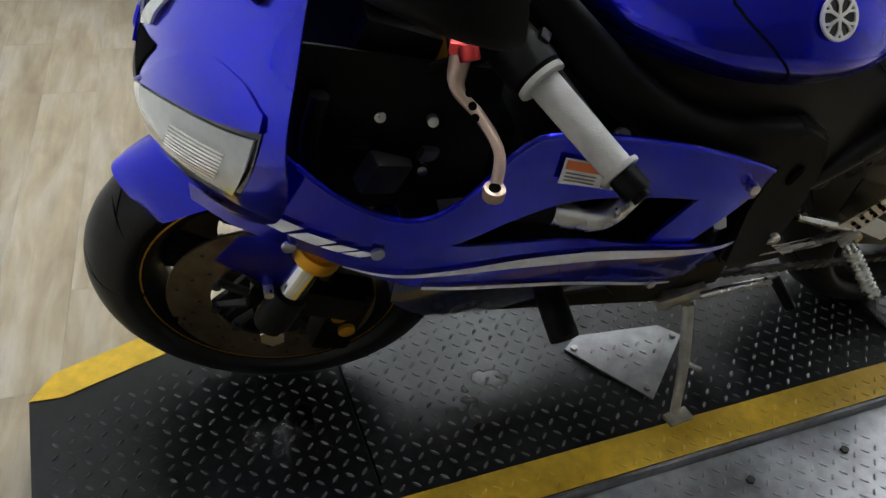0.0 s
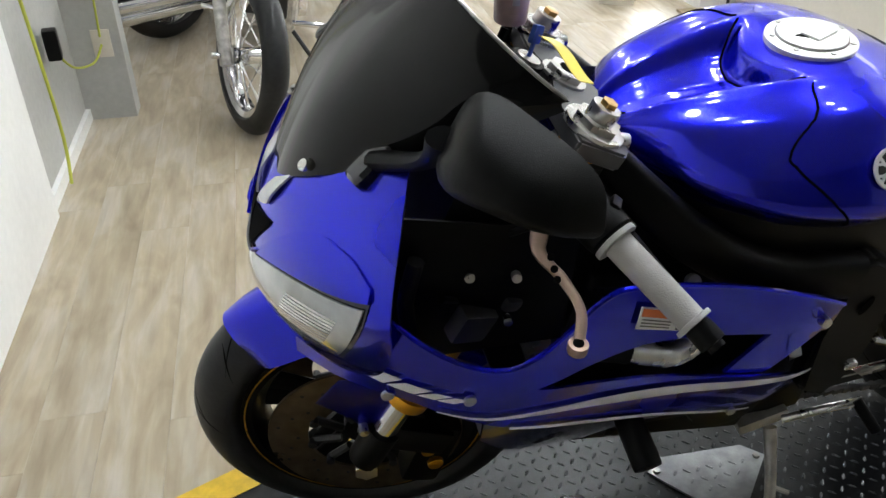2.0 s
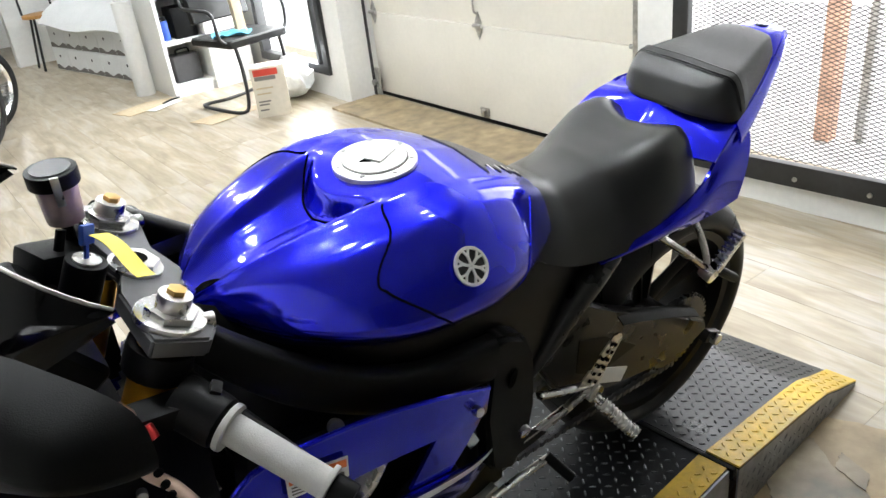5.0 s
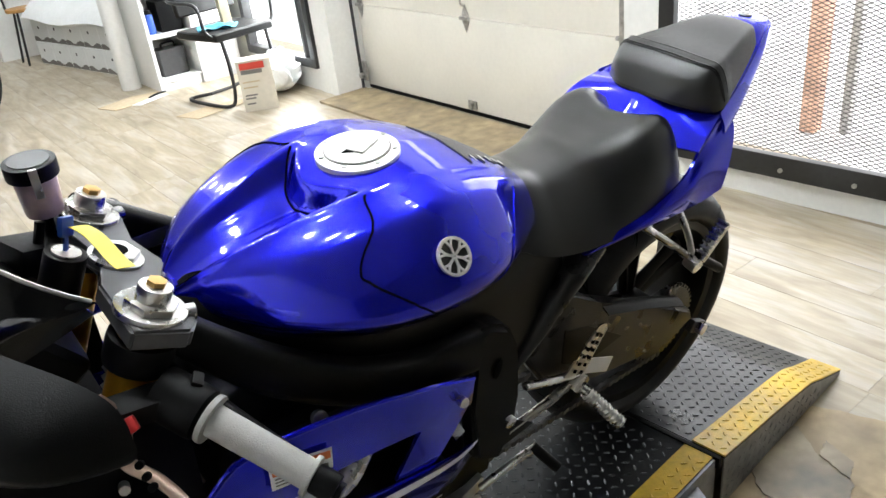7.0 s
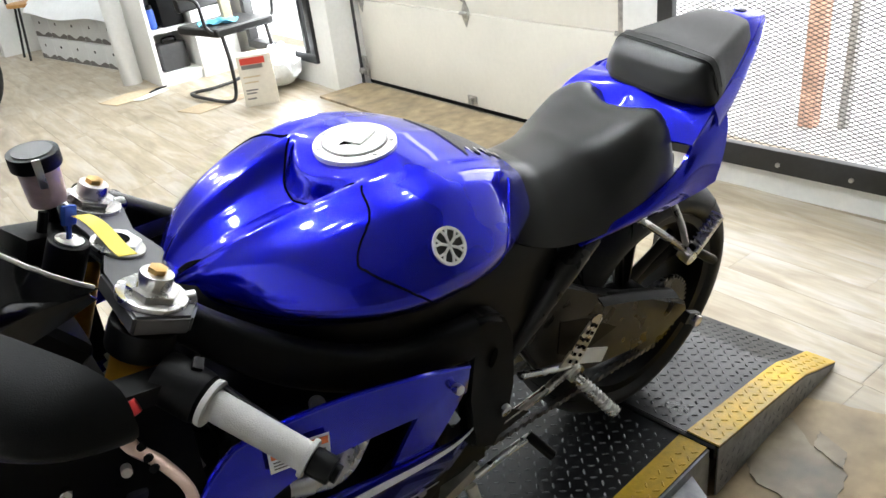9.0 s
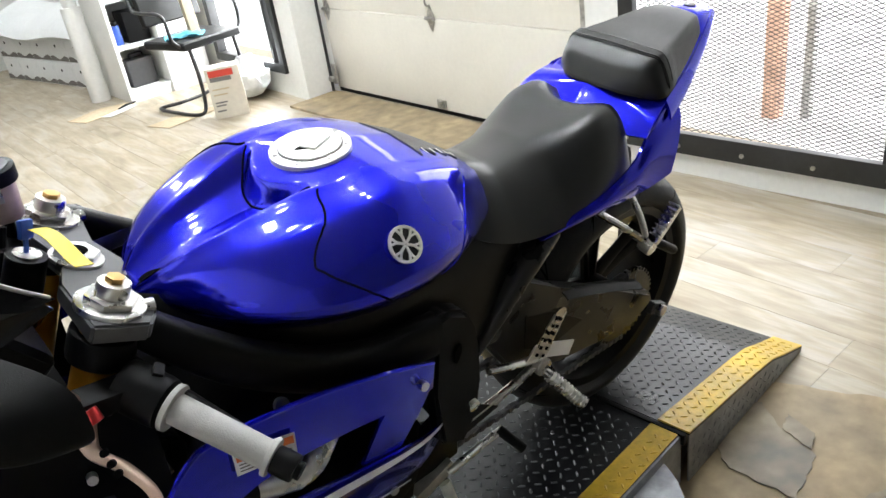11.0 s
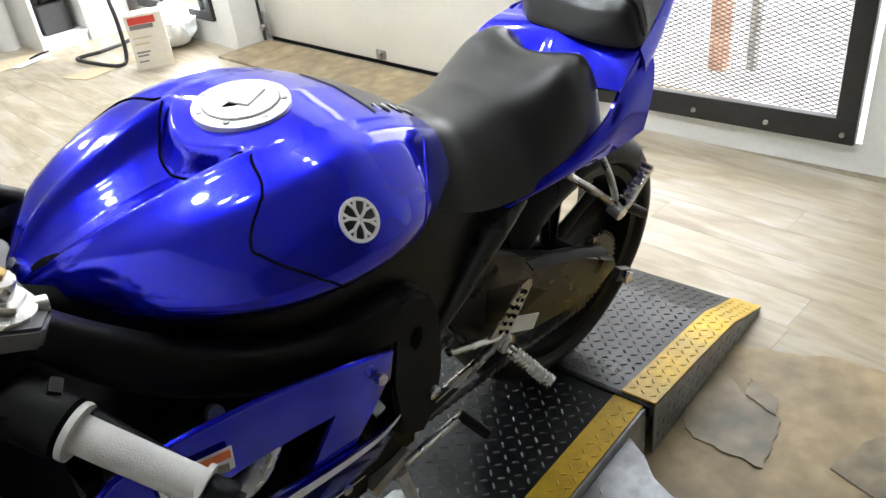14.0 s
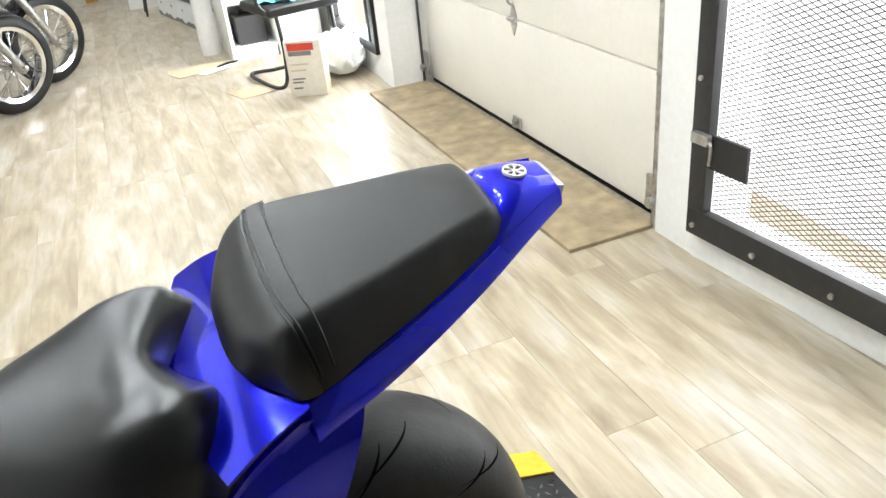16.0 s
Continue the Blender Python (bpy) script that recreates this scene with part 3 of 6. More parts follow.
def wheel(cx, cz, R, width, name):
    c = (cx, 0, cz)
    ri = R - 0.083
    hub = B()
    revolve(hub, [(ri - 0.012, -width * 0.40), (ri + 0.006, -width * 0.42), (ri + 0.006, -width * 0.36), (ri - 0.014, -width * 0.2), (ri - 0.014, width * 0.2),
                  (ri + 0.006, width * 0.36), (ri + 0.006, width * 0.42), (ri - 0.012, width * 0.40), (ri - 0.03, width * 0.16), (ri - 0.03, -width * 0.16)], 56, centre=c)
    rod(hub, (cx, -0.06, cz), (cx, 0.06, cz), 0.036, n=24, bevel=0.004)
    spokes = []
    for i in range(5):
        a = radians(72 * i + 20)
        for s in (-0.13, 0.13):
            d0, d1 = V((math.cos(a + s * 2.2), 0, math.sin(a + s * 2.2))), V((math.cos(a + s), 0, math.sin(a + s)))
            p0, p1 = V(c) + d0 * 0.03, V(c) + d1 * (ri - 0.018)
            spokes.append(tube(B(), [p0, (p0 + p1) / 2, p1], [0.012, 0.010, 0.013], n=8, k=2, flat=1.5))
    w = P(name, hub, FRAMEBLACK, label="black cast five-spoke wheel")
    for sp in spokes:
        P("spoke", sp, FRAMEBLACK, w)
    prof = []
    for a in np.linspace(-112, 112, 23):
        prof.append((R - 0.06 + 0.06 * math.cos(radians(a)) if abs(a) < 90 else R - 0.06 + 0.022 * math.cos(radians(a)) * 1.1, width / 2 * math.sin(radians(a))))
    prof += [(ri + 0.004, width * 0.36), (ri + 0.002, 0), (ri + 0.004, -width * 0.36)]
    P("tyre", revolve(B(), prof, 72, centre=c), TYRE, w, "black sport tyre with curved grooves")
    # grooves: curved ribbons sunk dark into the tread
    g = B()
    for i in range(11):
        for s in (-1, 1):
            for lead, a0, a1, sweep in ((0.0, 8, 66, 0.30), (0.26, 26, 78, 0.16)):
                st = 2 * math.pi * (i + (0.5 if s > 0 else 0) + lead) / 11

                def ribbon(u, v):
                    q = radians(a0 + (a1 - a0) * u)
                    th = st + sweep * (u ** 1.5) + (v - 0.5) * 0.018 * math.sin(math.pi * min(max(u, 0.08), 0.92))
                    r = R - 0.06 + 0.0606 * math.cos(q)
                    return V((r * math.cos(th), s * (width / 2 + 0.0004) * math.sin(q), r * math.sin(th))) + V(c)
                grid(g, ribbon, 10, 1)
    tagged(P("tread_groove", g, GROOVE, w, smooth=False), kind="stuff")
    if name == "front_wheel":
        P("rim_tape", revolve(B(), [(ri - 0.002, -width * 0.425), (ri + 0.0005, -width * 0.425), (ri + 0.0005, -width * 0.43), (ri - 0.002, -width * 0.43)], 56, centre=c), GOLD, w, "thin yellow rim stripe")
    return w


def disc(parent, cx, cz, y, r0, r1, mat, bolts=10):
    bm = revolve(B(), [(r0, y - 0.0025), (r1, y - 0.0025), (r1, y + 0.0025), (r0, y + 0.0025)], 56, centre=(cx, 0, cz))
    d = P("brake_disc", bm, mat, parent, "brown worn brake disc")
    bm = B()
    side = -1 if y < 0 else 1
    for i in range(30):
        a = 2 * math.pi * i / 30
        r = r0 + (r1 - r0) * (0.25 + 0.25 * (i % 3))
        p = V((cx + r * math.cos(a), y + side * 0.0026, cz + r * math.sin(a)))
        rod(bm, p, p + V((0, side * 0.0006, 0)), 0.0032, n=6)
    for i in range(bolts):
        a = 2 * math.pi * (i + 0.3) / bolts
        p = V((cx + (r0 - 0.004) * math.cos(a), y - side * 0.004, cz + (r0 - 0.004) * math.sin(a)))
        rod(bm, p, p + V((0, side * 0.012, 0)), 0.007, n=10)
        q = V((cx + 0.04 * math.cos(a), y, cz + 0.04 * math.sin(a)))
        rod(bm, q, p, 0.007, n=6)
    tagged(P("disc_carrier", bm, BLACKSTEEL, parent), kind="stuff")
    return d


FX, FZ = 0.049, 0.282
STEER = Matrix.Translation((FX, 0, FZ)) @ pose(0, 0, 0, 0, 0, -8) @ Matrix.Translation((-FX, 0, -FZ))   # the bars are turned a little to the right
fw = wheel(FX, FZ, 0.277, 0.106, "front_wheel")
fw.matrix_basis = STEER
DISC = material("worn_brake_disc", (0.16, 0.12, 0.075), 0.35, metal=0.8, grain=0.2, blotch=0.15, blotch_size=20)
for y in (-0.068, 0.068):
    disc(fw, FX, FZ, y, 0.092, 0.155, DISC)
RX, RZ = 1.303, 0.300
rw = wheel(RX, RZ, 0.300, 0.178, "rear_wheel")
disc(rw, RX, RZ, 0.075, 0.06, 0.11, DISC, 6)
bm = B()
revolve(bm, [(0.056, -0.108), (0.088, -0.108), (0.088, -0.101), (0.056, -0.101)], 44, centre=(RX, 0, RZ))
for i in range(42):
    a = 2 * math.pi * i / 42
    box(bm, (RX + 0.091 * math.cos(a), -0.1045, RZ + 0.091 * math.sin(a)), (0.008, 0.006, 0.006), (0, -math.degrees(a), 0))
P("sprocket", bm, SATIN, rw, "grey steel rear sprocket")

# ---- front fork and axle
SY = -0.038   # the steering head sits a little to the left of the plan's middle
FORK = {}
for s, yt, yb in ((-1, -0.150, -0.118), (1, 0.078, 0.098)):
    top, bot = V((0.288 if s < 0 else 0.300, yt, 0.872)), V((0.042 if s < 0 else 0.072, yb, 0.318))
    d = (bot - top).normalized()
    col = top + d * ((0.872 - 0.455) / 0.554 * (bot - top).length)
    FORK[s] = (top, bot)
    leg = P("fork_leg", rod(B(), top, col, 0.0265, n=24), GOLD, label="gold anodised upside-down fork leg")
    bm = rod(B(), col, col + d * 0.022, 0.034, n=24, bevel=0.004)
    P("dust_seal", bm, GOLD, leg, "gold fork collar")
    P("stanchion", rod(B(), col, bot, 0.0205, n=20), CHROME, leg, "polished fork stanchion")
    bm = rod(B(), bot - d * 0.05, bot + d * 0.03, 0.027, n=16, bevel=0.006)
    box(bm, (FX + 0.065, yb + s * 0.002, 0.33), (0.10, 0.03, 0.05), (0, 25, 0), bevel=0.008)
    P("axle_carrier", bm, PLASTIC, leg, "black axle carrier")
    # caliper
    bm = box(B(), (0.135, yb * 0.86, 0.275), (0.062, 0.05, 0.135), (0, 18, 0), bevel=0.012)
    cal = P("brake_caliper", bm, PLASTIC, label="black radial brake caliper")
    bm = B()
    for z in (0.30, 0.262):
        rod(bm, (0.135 + (0.28 - z) * 0.3, yb * 0.86 + s * 0.022, z), (0.135 + (0.28 - z) * 0.3, yb * 0.86 + s * 0.032, z), 0.013, n=16, bevel=0.003)
    P("piston_cap", bm, GOLD, cal, "orange gold piston cap")
P("front_axle", rod(B(), (FX, -0.135, FZ), (FX, 0.135, FZ), 0.014, n=20, bevel=0.003), ALLOY).matrix_basis = STEER
P("axle_nut", rod(B(), (FX, -0.128, FZ), (FX, -0.142, FZ), 0.019, n=6, bevel=0.002), ALLOY).matrix_basis = STEER

# ---- front fender


def fender(u, v):
    a = radians(134 - 100 * u)
    half = key(u, (0, 0.08, 0.25, 0.7, 1.0), (0.050, 0.074, 0.080, 0.076, 0.05))
    q = (v - 0.5) * 2
    r = 0.293 - 0.072 * abs(q) ** 2.2 + 0.006 * u
    return V((FX + r * math.cos(a), half * q * 1.05, FZ + r * math.sin(a)))


bm = B()
grid(bm, fender, 28, 14)
P("front_fender", thick(bm, 0.004), BLUE, label="glossy blue front fender").matrix_basis = STEER
for s in (-1, 1):
    bm = B()
    out = [(-0.035, 0.45), (0.0, 0.492), (0.075, 0.475), (0.085, 0.45), (0.042, 0.345), (0.012, 0.40)]
    yy = s * 0.112
    lo = [bm.verts.new((x, yy + s * 0.012 * math.sin((z - 0.33) * 12), z)) for x, z in out]
    bm.faces.new(lo)
    bmesh.ops.solidify(bm, geom=bm.faces[:], thickness=0.012)
    bmesh.ops.bevel(bm, geom=bm.edges[:], offset=0.003, segments=2, affect="EDGES")
    P("fork_guard", bm, BLUE, label="blue fork guard blade")
    P("guard_bolt", rod(B(), (0.03, yy, 0.375), (0.03, yy + s * 0.022, 0.375), 0.007, n=10), ALLOY)

# ---- nose


NY = -0.028   # middle of the nose


def nose(th, z, out=0.0):
    zs = (0.545, 0.60, 0.66, 0.72, 0.78, 0.83, 0.88, 0.915)
    xf = key(z, zs, (-0.030, -0.076, -0.090, -0.081, -0.055, -0.016, 0.028, 0.065))
    w = key(z, zs, (0.125, 0.185, 0.232, 0.260, 0.262, 0.205, 0.150, 0.128))
    xr = key(z, zs, (0.010, 0.030, 0.042, 0.046, 0.046, 0.066, 0.086, 0.098))
    t = abs(th) / 90
    y = (w + out * t) * (1 - (1 - t) ** 1.25) ** 0.95
    x = xf + (xr - xf) * t ** 1.75 - out * (1 - 0.6 * t)
    return V((x, NY + math.copysign(y, th), z))


bm = B()
grid(bm, lambda u, v: nose(-90 + 180 * u, 0.545 + 0.37 * v), 48, 28)
P("nose_fairing", thick(bm, 0.004), BLUE, label="glossy blue nose fairing")
for s in (-1, 1):
    def lamp(u, v, grow, out):
        lo = (-3 - 68 * u, 0.628 + 0.048 * u - 0.006 * math.sin(math.pi * min(max(u, 0), 1)))
        hi = (-8 - 70 * u, 0.688 + 0.088 * max(u, 0) ** 0.9 + 0.008 * math.sin(math.pi * min(max(u, 0), 1)))
        v = -grow + v * (1 + 2 * grow)
        dome = 0.004 * math.sin(math.pi * min(max(v, 0), 1)) if out > 0.003 else 0
        th, z = lo[0] + (hi[0] - lo[0]) * v, lo[1] + (hi[1] - lo[1]) * v
        p = nose(th, z, out + dome)
        return V((p.x, p.y if s < 0 else 2 * NY - p.y, p.z))
    bm = B()
    grid(bm, lambda u, v: lamp(-0.03 + 1.06 * u, v, 0.07, 0.0022), 20, 10)
    surround = P("headlight_surround", thick(bm, 0.002), GLOSSBLACK)
    bm = B()
    grid(bm, lambda u, v: lamp(u, v, 0.0, 0.005), 22, 12)
    P("headlight", thick(bm, 0.003), LENS, label="clear slanted headlight lens", sharp=75)
    bm = B()
    for i in range(9):
        grid(bm, lambda u, v: lamp(0.52 + 0.36 * u, 0.32 + 0.055 * i + 0.03 * v, 0.0, 0.0092), 6, 1)
    P("reflector_rib", thick(bm, 0.0006), CHROME, surround)
def mirrored(p, s):
    return V((p.x, p.y if s < 0 else 2 * NY - p.y, p.z))


for s in (-1, 1):
    # raised brow over the lamp, with a stepped upper edge
    bm = B()
    grid(bm, lambda u, v: mirrored(nose(-(9 + 71 * u + 6 * v * (1 - u)), (1 - v) * (0.696 + 0.090 * u ** 0.9 + 0.008 * math.sin(math.pi * u))
                                        + v * key(u, (0, 0.2, 0.45, 0.8, 1.0), (0.712, 0.765, 0.800, 0.806, 0.796)), 0.0085 - 0.002 * v), s), 30, 12)
    P("headlight_brow", thick(bm, 0.005), BLUE, label="blue brow panel over the headlight", sharp=30)
    # black sheet laid on the nose as the shading of the intake
    bm = B()
    grid(bm, lambda u, v: mirrored(nose(-(1 + 17 * u), (0.668 + 0.086 * u) * (1 - v) + (0.740 + 0.020 * u) * v, 0.0025), s), 10, 5)
    P("intake_slot", thick(bm, 0.002), GROOVE, label="black sheet for the shade in the intake")
    bm = B()
    grid(bm, lambda u, v: mirrored(nose(-(2 + 9 * u + 5 * v), 0.746 + 0.046 * v + 0.020 * u, 0.004 + 0.004 * math.sin(math.pi * v)), s), 8, 8)
    P("position_lamp", thick(bm, 0.003), LENS, label="clear upper lamp lens")

# ---- windscreen


def screen(th, v, out=0.0):
    a = radians(th)
    k = 1 - math.cos(a)
    base = V((-0.050 + 0.285 * k, -0.02 + 0.180 * math.sin(a), 0.782 + 0.155 * k ** 0.62))
    rim = V((0.130 + 0.110 * k, -0.02 + 0.176 * math.sin(a), 1.030 - 0.085 * k))
    bulge = math.sin(math.pi * v) * 0.026 * (1 - 0.6 * k)
    groove = -0.006 * math.exp(-((abs(th) - 26 * (1 - v)) / 9) ** 2) * (v > 0.35) * (v - 0.35)
    return base + (rim - base) * v + V((-0.75 * (bulge + groove + out), 0.35 * math.sin(a) * bulge, 0.6 * (bulge + groove + out)))


bm = B()
grid(bm, lambda u, v: screen(-90 + 180 * u, v), 44, 18)
P("windscreen", thick(bm, 0.003), SMOKE, label="dark smoked double-bubble windscreen")
# pale tube drawn as the highlight on the screen's rear edge
bm = B()
tube(bm, [screen(-88 + 176 * i / 22, 1.0) for i in range(23)], 0.0022, n=6, k=1)
P("screen_edge", bm, ZINC, label="pale rim for the highlight along the screen edge")
for th, v in ((27, 0.05), (-27, 0.05), (48, 0.05), (-48, 0.05)):
    p = screen(th, v, 0.002)
    n = V((-0.6, 0.5 * math.sin(radians(th)), 0.6)).normalized()
    P("screen_screw", rod(B(), p, p + n * 0.006, 0.007, n=12, bevel=0.001), ALLOY)

# ---- side fairings
PX = (-0.10, -0.047, 0.0, 0.07, 0.15, 0.22, 0.34, 0.45, 0.64, 0.735)
PWD = (0.06, 0.130, 0.192, 0.245, 0.275, 0.272, 0.252, 0.240, 0.234, 0.205)


def flank(x, z, side, out=0.0):
    w = key(x, PX, PWD) * key(z, (0.22, 0.35, 0.45, 0.55, 0.62, 0.72, 0.80), (0.52, 0.76, 0.90, 0.96, 1.0, 1.02, 0.97))
    return V((x, side * (w + out), z))


def skin(side, x0, x1, top, bot, out=0.0, nu=36, nv=8, t=0.004):
    bm = B()
    grid(bm, lambda u, v: flank(x0 + (x1 - x0) * u, key(x0 + (x1 - x0) * u, *bot) * (1 - v) + key(x0 + (x1 - x0) * u, *top) * v, side, out), nu, nv)
    return thick(bm, t)


TOP = ((0.05, 0.094, 0.14, 0.185, 0.22, 0.252, 0.275, 0.31, 0.45, 0.55, 0.62, 0.660), (0.720, 0.686, 0.664, 0.654, 0.667, 0.698, 0.724, 0.738, 0.706, 0.674, 0.645, 0.622))
MID_UP = ((0.05, 0.20, 0.225, 0.30, 0.372, 0.5, 0.6, 0.70, 0.735), (0.660, 0.615, 0.596, 0.615, 0.624, 0.602, 0.580, 0.558, 0.552))
MID_LO = ((-0.05, 0.0, 0.08, 0.20, 0.225, 0.30, 0.40, 0.535, 0.62, 0.735), (0.590, 0.64, 0.665, 0.618, 0.594, 0.566, 0.536, 0.492, 0.470, 0.428))
LOW = ((-0.05, 0.06, 0.14, 0.20, 0.34, 0.56, 0.64, 0.69, 0.735), (0.562, 0.580, 0.550, 0.515, 0.452, 0.362, 0.338, 0.350, 0.418))
BELLY = ((0.17, 0.242, 0.365, 0.449, 0.578, 0.66, 0.70, 0.73), (0.470, 0.375, 0.300, 0.258, 0.228, 0.238, 0.27, 0.40))
BELLYTOP = ((0.17, 0.34, 0.56, 0.64, 0.69, 0.73), (0.520, 0.452, 0.362, 0.340, 0.352, 0.415))
BELLYBLUE = material("dark_blue_gloss", (0.012, 0.012, 0.06), 0.15, grain=0.08, blotch=0.3, blotch_size=9, coat=1.0)
for s in (-1, 1):
    up = P("upper_side_fairing", skin(s, 0.05, 0.660, TOP, MID_UP, nu=60), BLUE, label="blue upper side fairing")
    lowf = P("lower_side_fairing", skin(s, -0.05, 0.735, MID_LO, LOW), BLUE, label="blue lower side fairing with white stripes")
    P("belly_pan", skin(s, 0.17, 0.73, BELLYTOP, BELLY, -0.012, 30, 8), BELLYBLUE, label="dark glossy belly pan")
    # raised lip along the cockpit edge
    bm = B()
    tube(bm, [flank(x, key(x, *TOP), s) for x in np.linspace(0.06, 0.656, 40)], 0.004, n=8, k=1)
    P("fairing_lip", bm, BLUE, up)
    # strut across the vent
    bm = B()
    a, b, c, d = (0.570, 0.580), (0.664, 0.562), (0.600, 0.476), (0.530, 0.494)
    grid(bm, lambda u, v: flank((a[0] * (1 - u) + b[0] * u) * (1 - v) + (d[0] * (1 - u) + c[0] * u) * v,
                                (a[1] * (1 - u) + b[1] * u) * (1 - v) + (d[1] * (1 - u) + c[1] * u) * v, s, -0.006), 8, 8)
    P("vent_strut", thick(bm, 0.006), BLUE, label="blue diagonal vent strut")
    # white decals
    P("white_stripe", skin(s, 0.105, 0.70, ((0.105, 0.242, 0.397, 0.67, 0.70), (0.572, 0.541, 0.512, 0.459, 0.452)),
                           ((0.105, 0.243, 0.402, 0.67, 0.70), (0.570, 0.531, 0.489, 0.448, 0.446)), 0.0048, 30, 1, 0.0008), WHITE, lowf, "white flowing stripe")
    P("white_stripe", skin(s, 0.20, 0.64, ((0.20, 0.338, 0.561, 0.64), (0.521, 0.463, 0.373, 0.342)),
                           ((0.20, 0.338, 0.561, 0.64), (0.516, 0.454, 0.364, 0.336)), 0.0048, 26, 1, 0.0008), WHITE, lowf, "thin white stripe")
    for x0, x1 in ((-0.004, 0.045), (0.049, 0.078), (0.082, 0.100), (0.104, 0.122)):
        bm = B()
        grid(bm, lambda u, v: flank(x0 + (x1 - x0) * u + 0.02 * v, 0.616 - (x0 + (x1 - x0) * u) * 0.17 + v * (0.018 - 0.09 * max(x0, 0)), s, 0.0048), 4, 1)
        P("decal_bar", thick(bm, 0.0008), WHITE, lowf)
    for x, z in ((0.14, 0.606), (0.05, 0.585), (0.60, 0.352)):
        p = flank(x, z, s, 0.003)
        P("fairing_screw", rod(B(), p, p + V((0, s * 0.005, 0)), 0.008, n=12, bevel=0.001), ALLOY, lowf)
    p = flank(0.628, 0.606, s, 0.002)
    P("fairing_peg", rod(B(), p, p + V((0, s * 0.012, 0.002)), 0.008, n=12, bevel=0.003), ALLOY, up)
    bm = B()
    prism(bm, [(0, 0), (0.02, 0.0), (0.02, 0.05), (0.006, 0.056)], Matrix.Translation(flank(0.655, 0.47, s, -0.02)) @ pose(0, 0, 0, 90, -25, 0), 0.003)
    P("vent_trim", bm, ALLOY, lowf, "pale trim behind the vent")
# warning label
bm = B()
grid(bm, lambda u, v: flank(0.338 + 0.083 * u, 0.672 + 0.038 * v - 0.034 * u, -1, 0.0055), 5, 3)
wl = P("warning_label", thick(bm, 0.0006), WHITE, up, "white and orange warning label")
bm = B()
grid(bm, lambda u, v: flank(0.341 + 0.077 * u, 0.694 + 0.013 * v - 0.034 * u, -1, 0.0065), 5, 2)
wl.parent = [o for o in bike.children if o.name.startswith("upper_side_fairing")][0]
part("label_band", thick(bm, 0.0004), ORANGE, wl.parent)
for i in range(3):
    bm = B()
    grid(bm, lambda u, v: flank(0.343 + 0.045 * u, 0.676 + 0.0055 * i + 0.002 * v - 0.034 * u * 0.6, -1, 0.0065), 3, 1)
    part("text_bar", thick(bm, 0.0003), INKGREY, wl.parent)
bm = B()
grid(bm, lambda u, v: flank(0.398 + 0.016 * u, 0.650 + 0.014 * v - 0.01 * u, -1, 0.0065), 3, 2)
part("text_bar", thick(bm, 0.0003), INKGREY, wl.parent)

# black duct panels added in the cockpit openings to darken them
for s in (-1, 1):
    bm = B()
    grid(bm, lambda u, v: V((0.055 + 0.235 * u, s * (0.176 + 0.014 * math.sin(math.pi * u) * math.sin(math.pi * v)), 0.575 + (0.235 - 0.05 * u) * v)), 12, 8)
    P("inner_duct", thick(bm, 0.004), PLASTIC, label="matt black duct panel added to darken the cockpit")
    P("duct_tube", tube(B(), [(0.085, s * 0.192, 0.64), (0.078, s * 0.198, 0.70), (0.090, s * 0.196, 0.76)], 0.010, n=10), PLASTIC)
DULLGREY = material("dull_grey_plastic", (0.035, 0.035, 0.036), 0.5, grain=0.1)
# inner cockpit, radiator and engine mass behind the fairings
P("inner_panel", box(B(), (0.15, SY * 0.5, 0.70), (0.10, 0.28, 0.22), (0, 20, 0), bevel=0.02), PLASTIC, label="matt black inner fairing panel")
bm = box(B(), (0.24, 0, 0.48), (0.05, 0.34, 0.30), (0, -18, 0), bevel=0.008)
rad = P("radiator", bm, FRAMEBLACK, label="dark finned radiator")
bm = B()
for i in range(18):
    box(bm, (0.205 + i * 0.0051, 0, 0.36 + 0.0155 * i), (0.012, 0.32, 0.003), (0, -18, 0))
tagged(P("radiator_fin", bm, ZINC, rad), kind="stuff")
bm = box(B(), (0.50, 0, 0.44), (0.40, 0.30, 0.36), (0, 8, 0), bevel=0.03, seg=3)
box(bm, (0.66, 0, 0.37), (0.26, 0.28, 0.24), bevel=0.03, seg=3)
eng = P("engine", bm, FRAMEBLACK, label="black four-cylinder engine block")
for s in (-1, 1):
    P("engine_cover", rod(B(), (0.60, s * 0.13, 0.36), (0.60, s * 0.175, 0.36), 0.075, 0.065, n=28, bevel=0.01), FRAMEBLACK, eng)
    bm = B()
    tube(bm, [(0.30, s * 0.205, 0.590), (0.345, s * 0.208, 0.578), (0.395, s * 0.210, 0.560), (0.45, s * 0.208, 0.545), (0.50, s * 0.19, 0.57), (0.53, s * 0.17, 0.60)], 0.0165, n=14)
    ram = P("coolant_pipe", bm, ALLOY, label="polished alloy coolant pipe")
    for q in ((0.312, 0.586), (0.365, 0.571)):
        P("hose_clamp", rod(B(), (q[0] - 0.004, s * 0.207, q[1] + 0.001), (q[0] + 0.006, s * 0.208, q[1] - 0.002), 0.019, n=16), PLASTIC, ram)
    P("rubber_hose", rod(B(), (0.317, s * 0.2065, 0.584), (0.362, s * 0.208, 0.572), 0.0182, n=16), PLASTIC, ram)
    P("frame_slider", rod(B(), (0.445, s * 0.13, 0.335), (0.455, s * 0.228, 0.298), 0.023, n=22, bevel=0.006), PLASTIC, label="black crash bobbin")
bm = B()
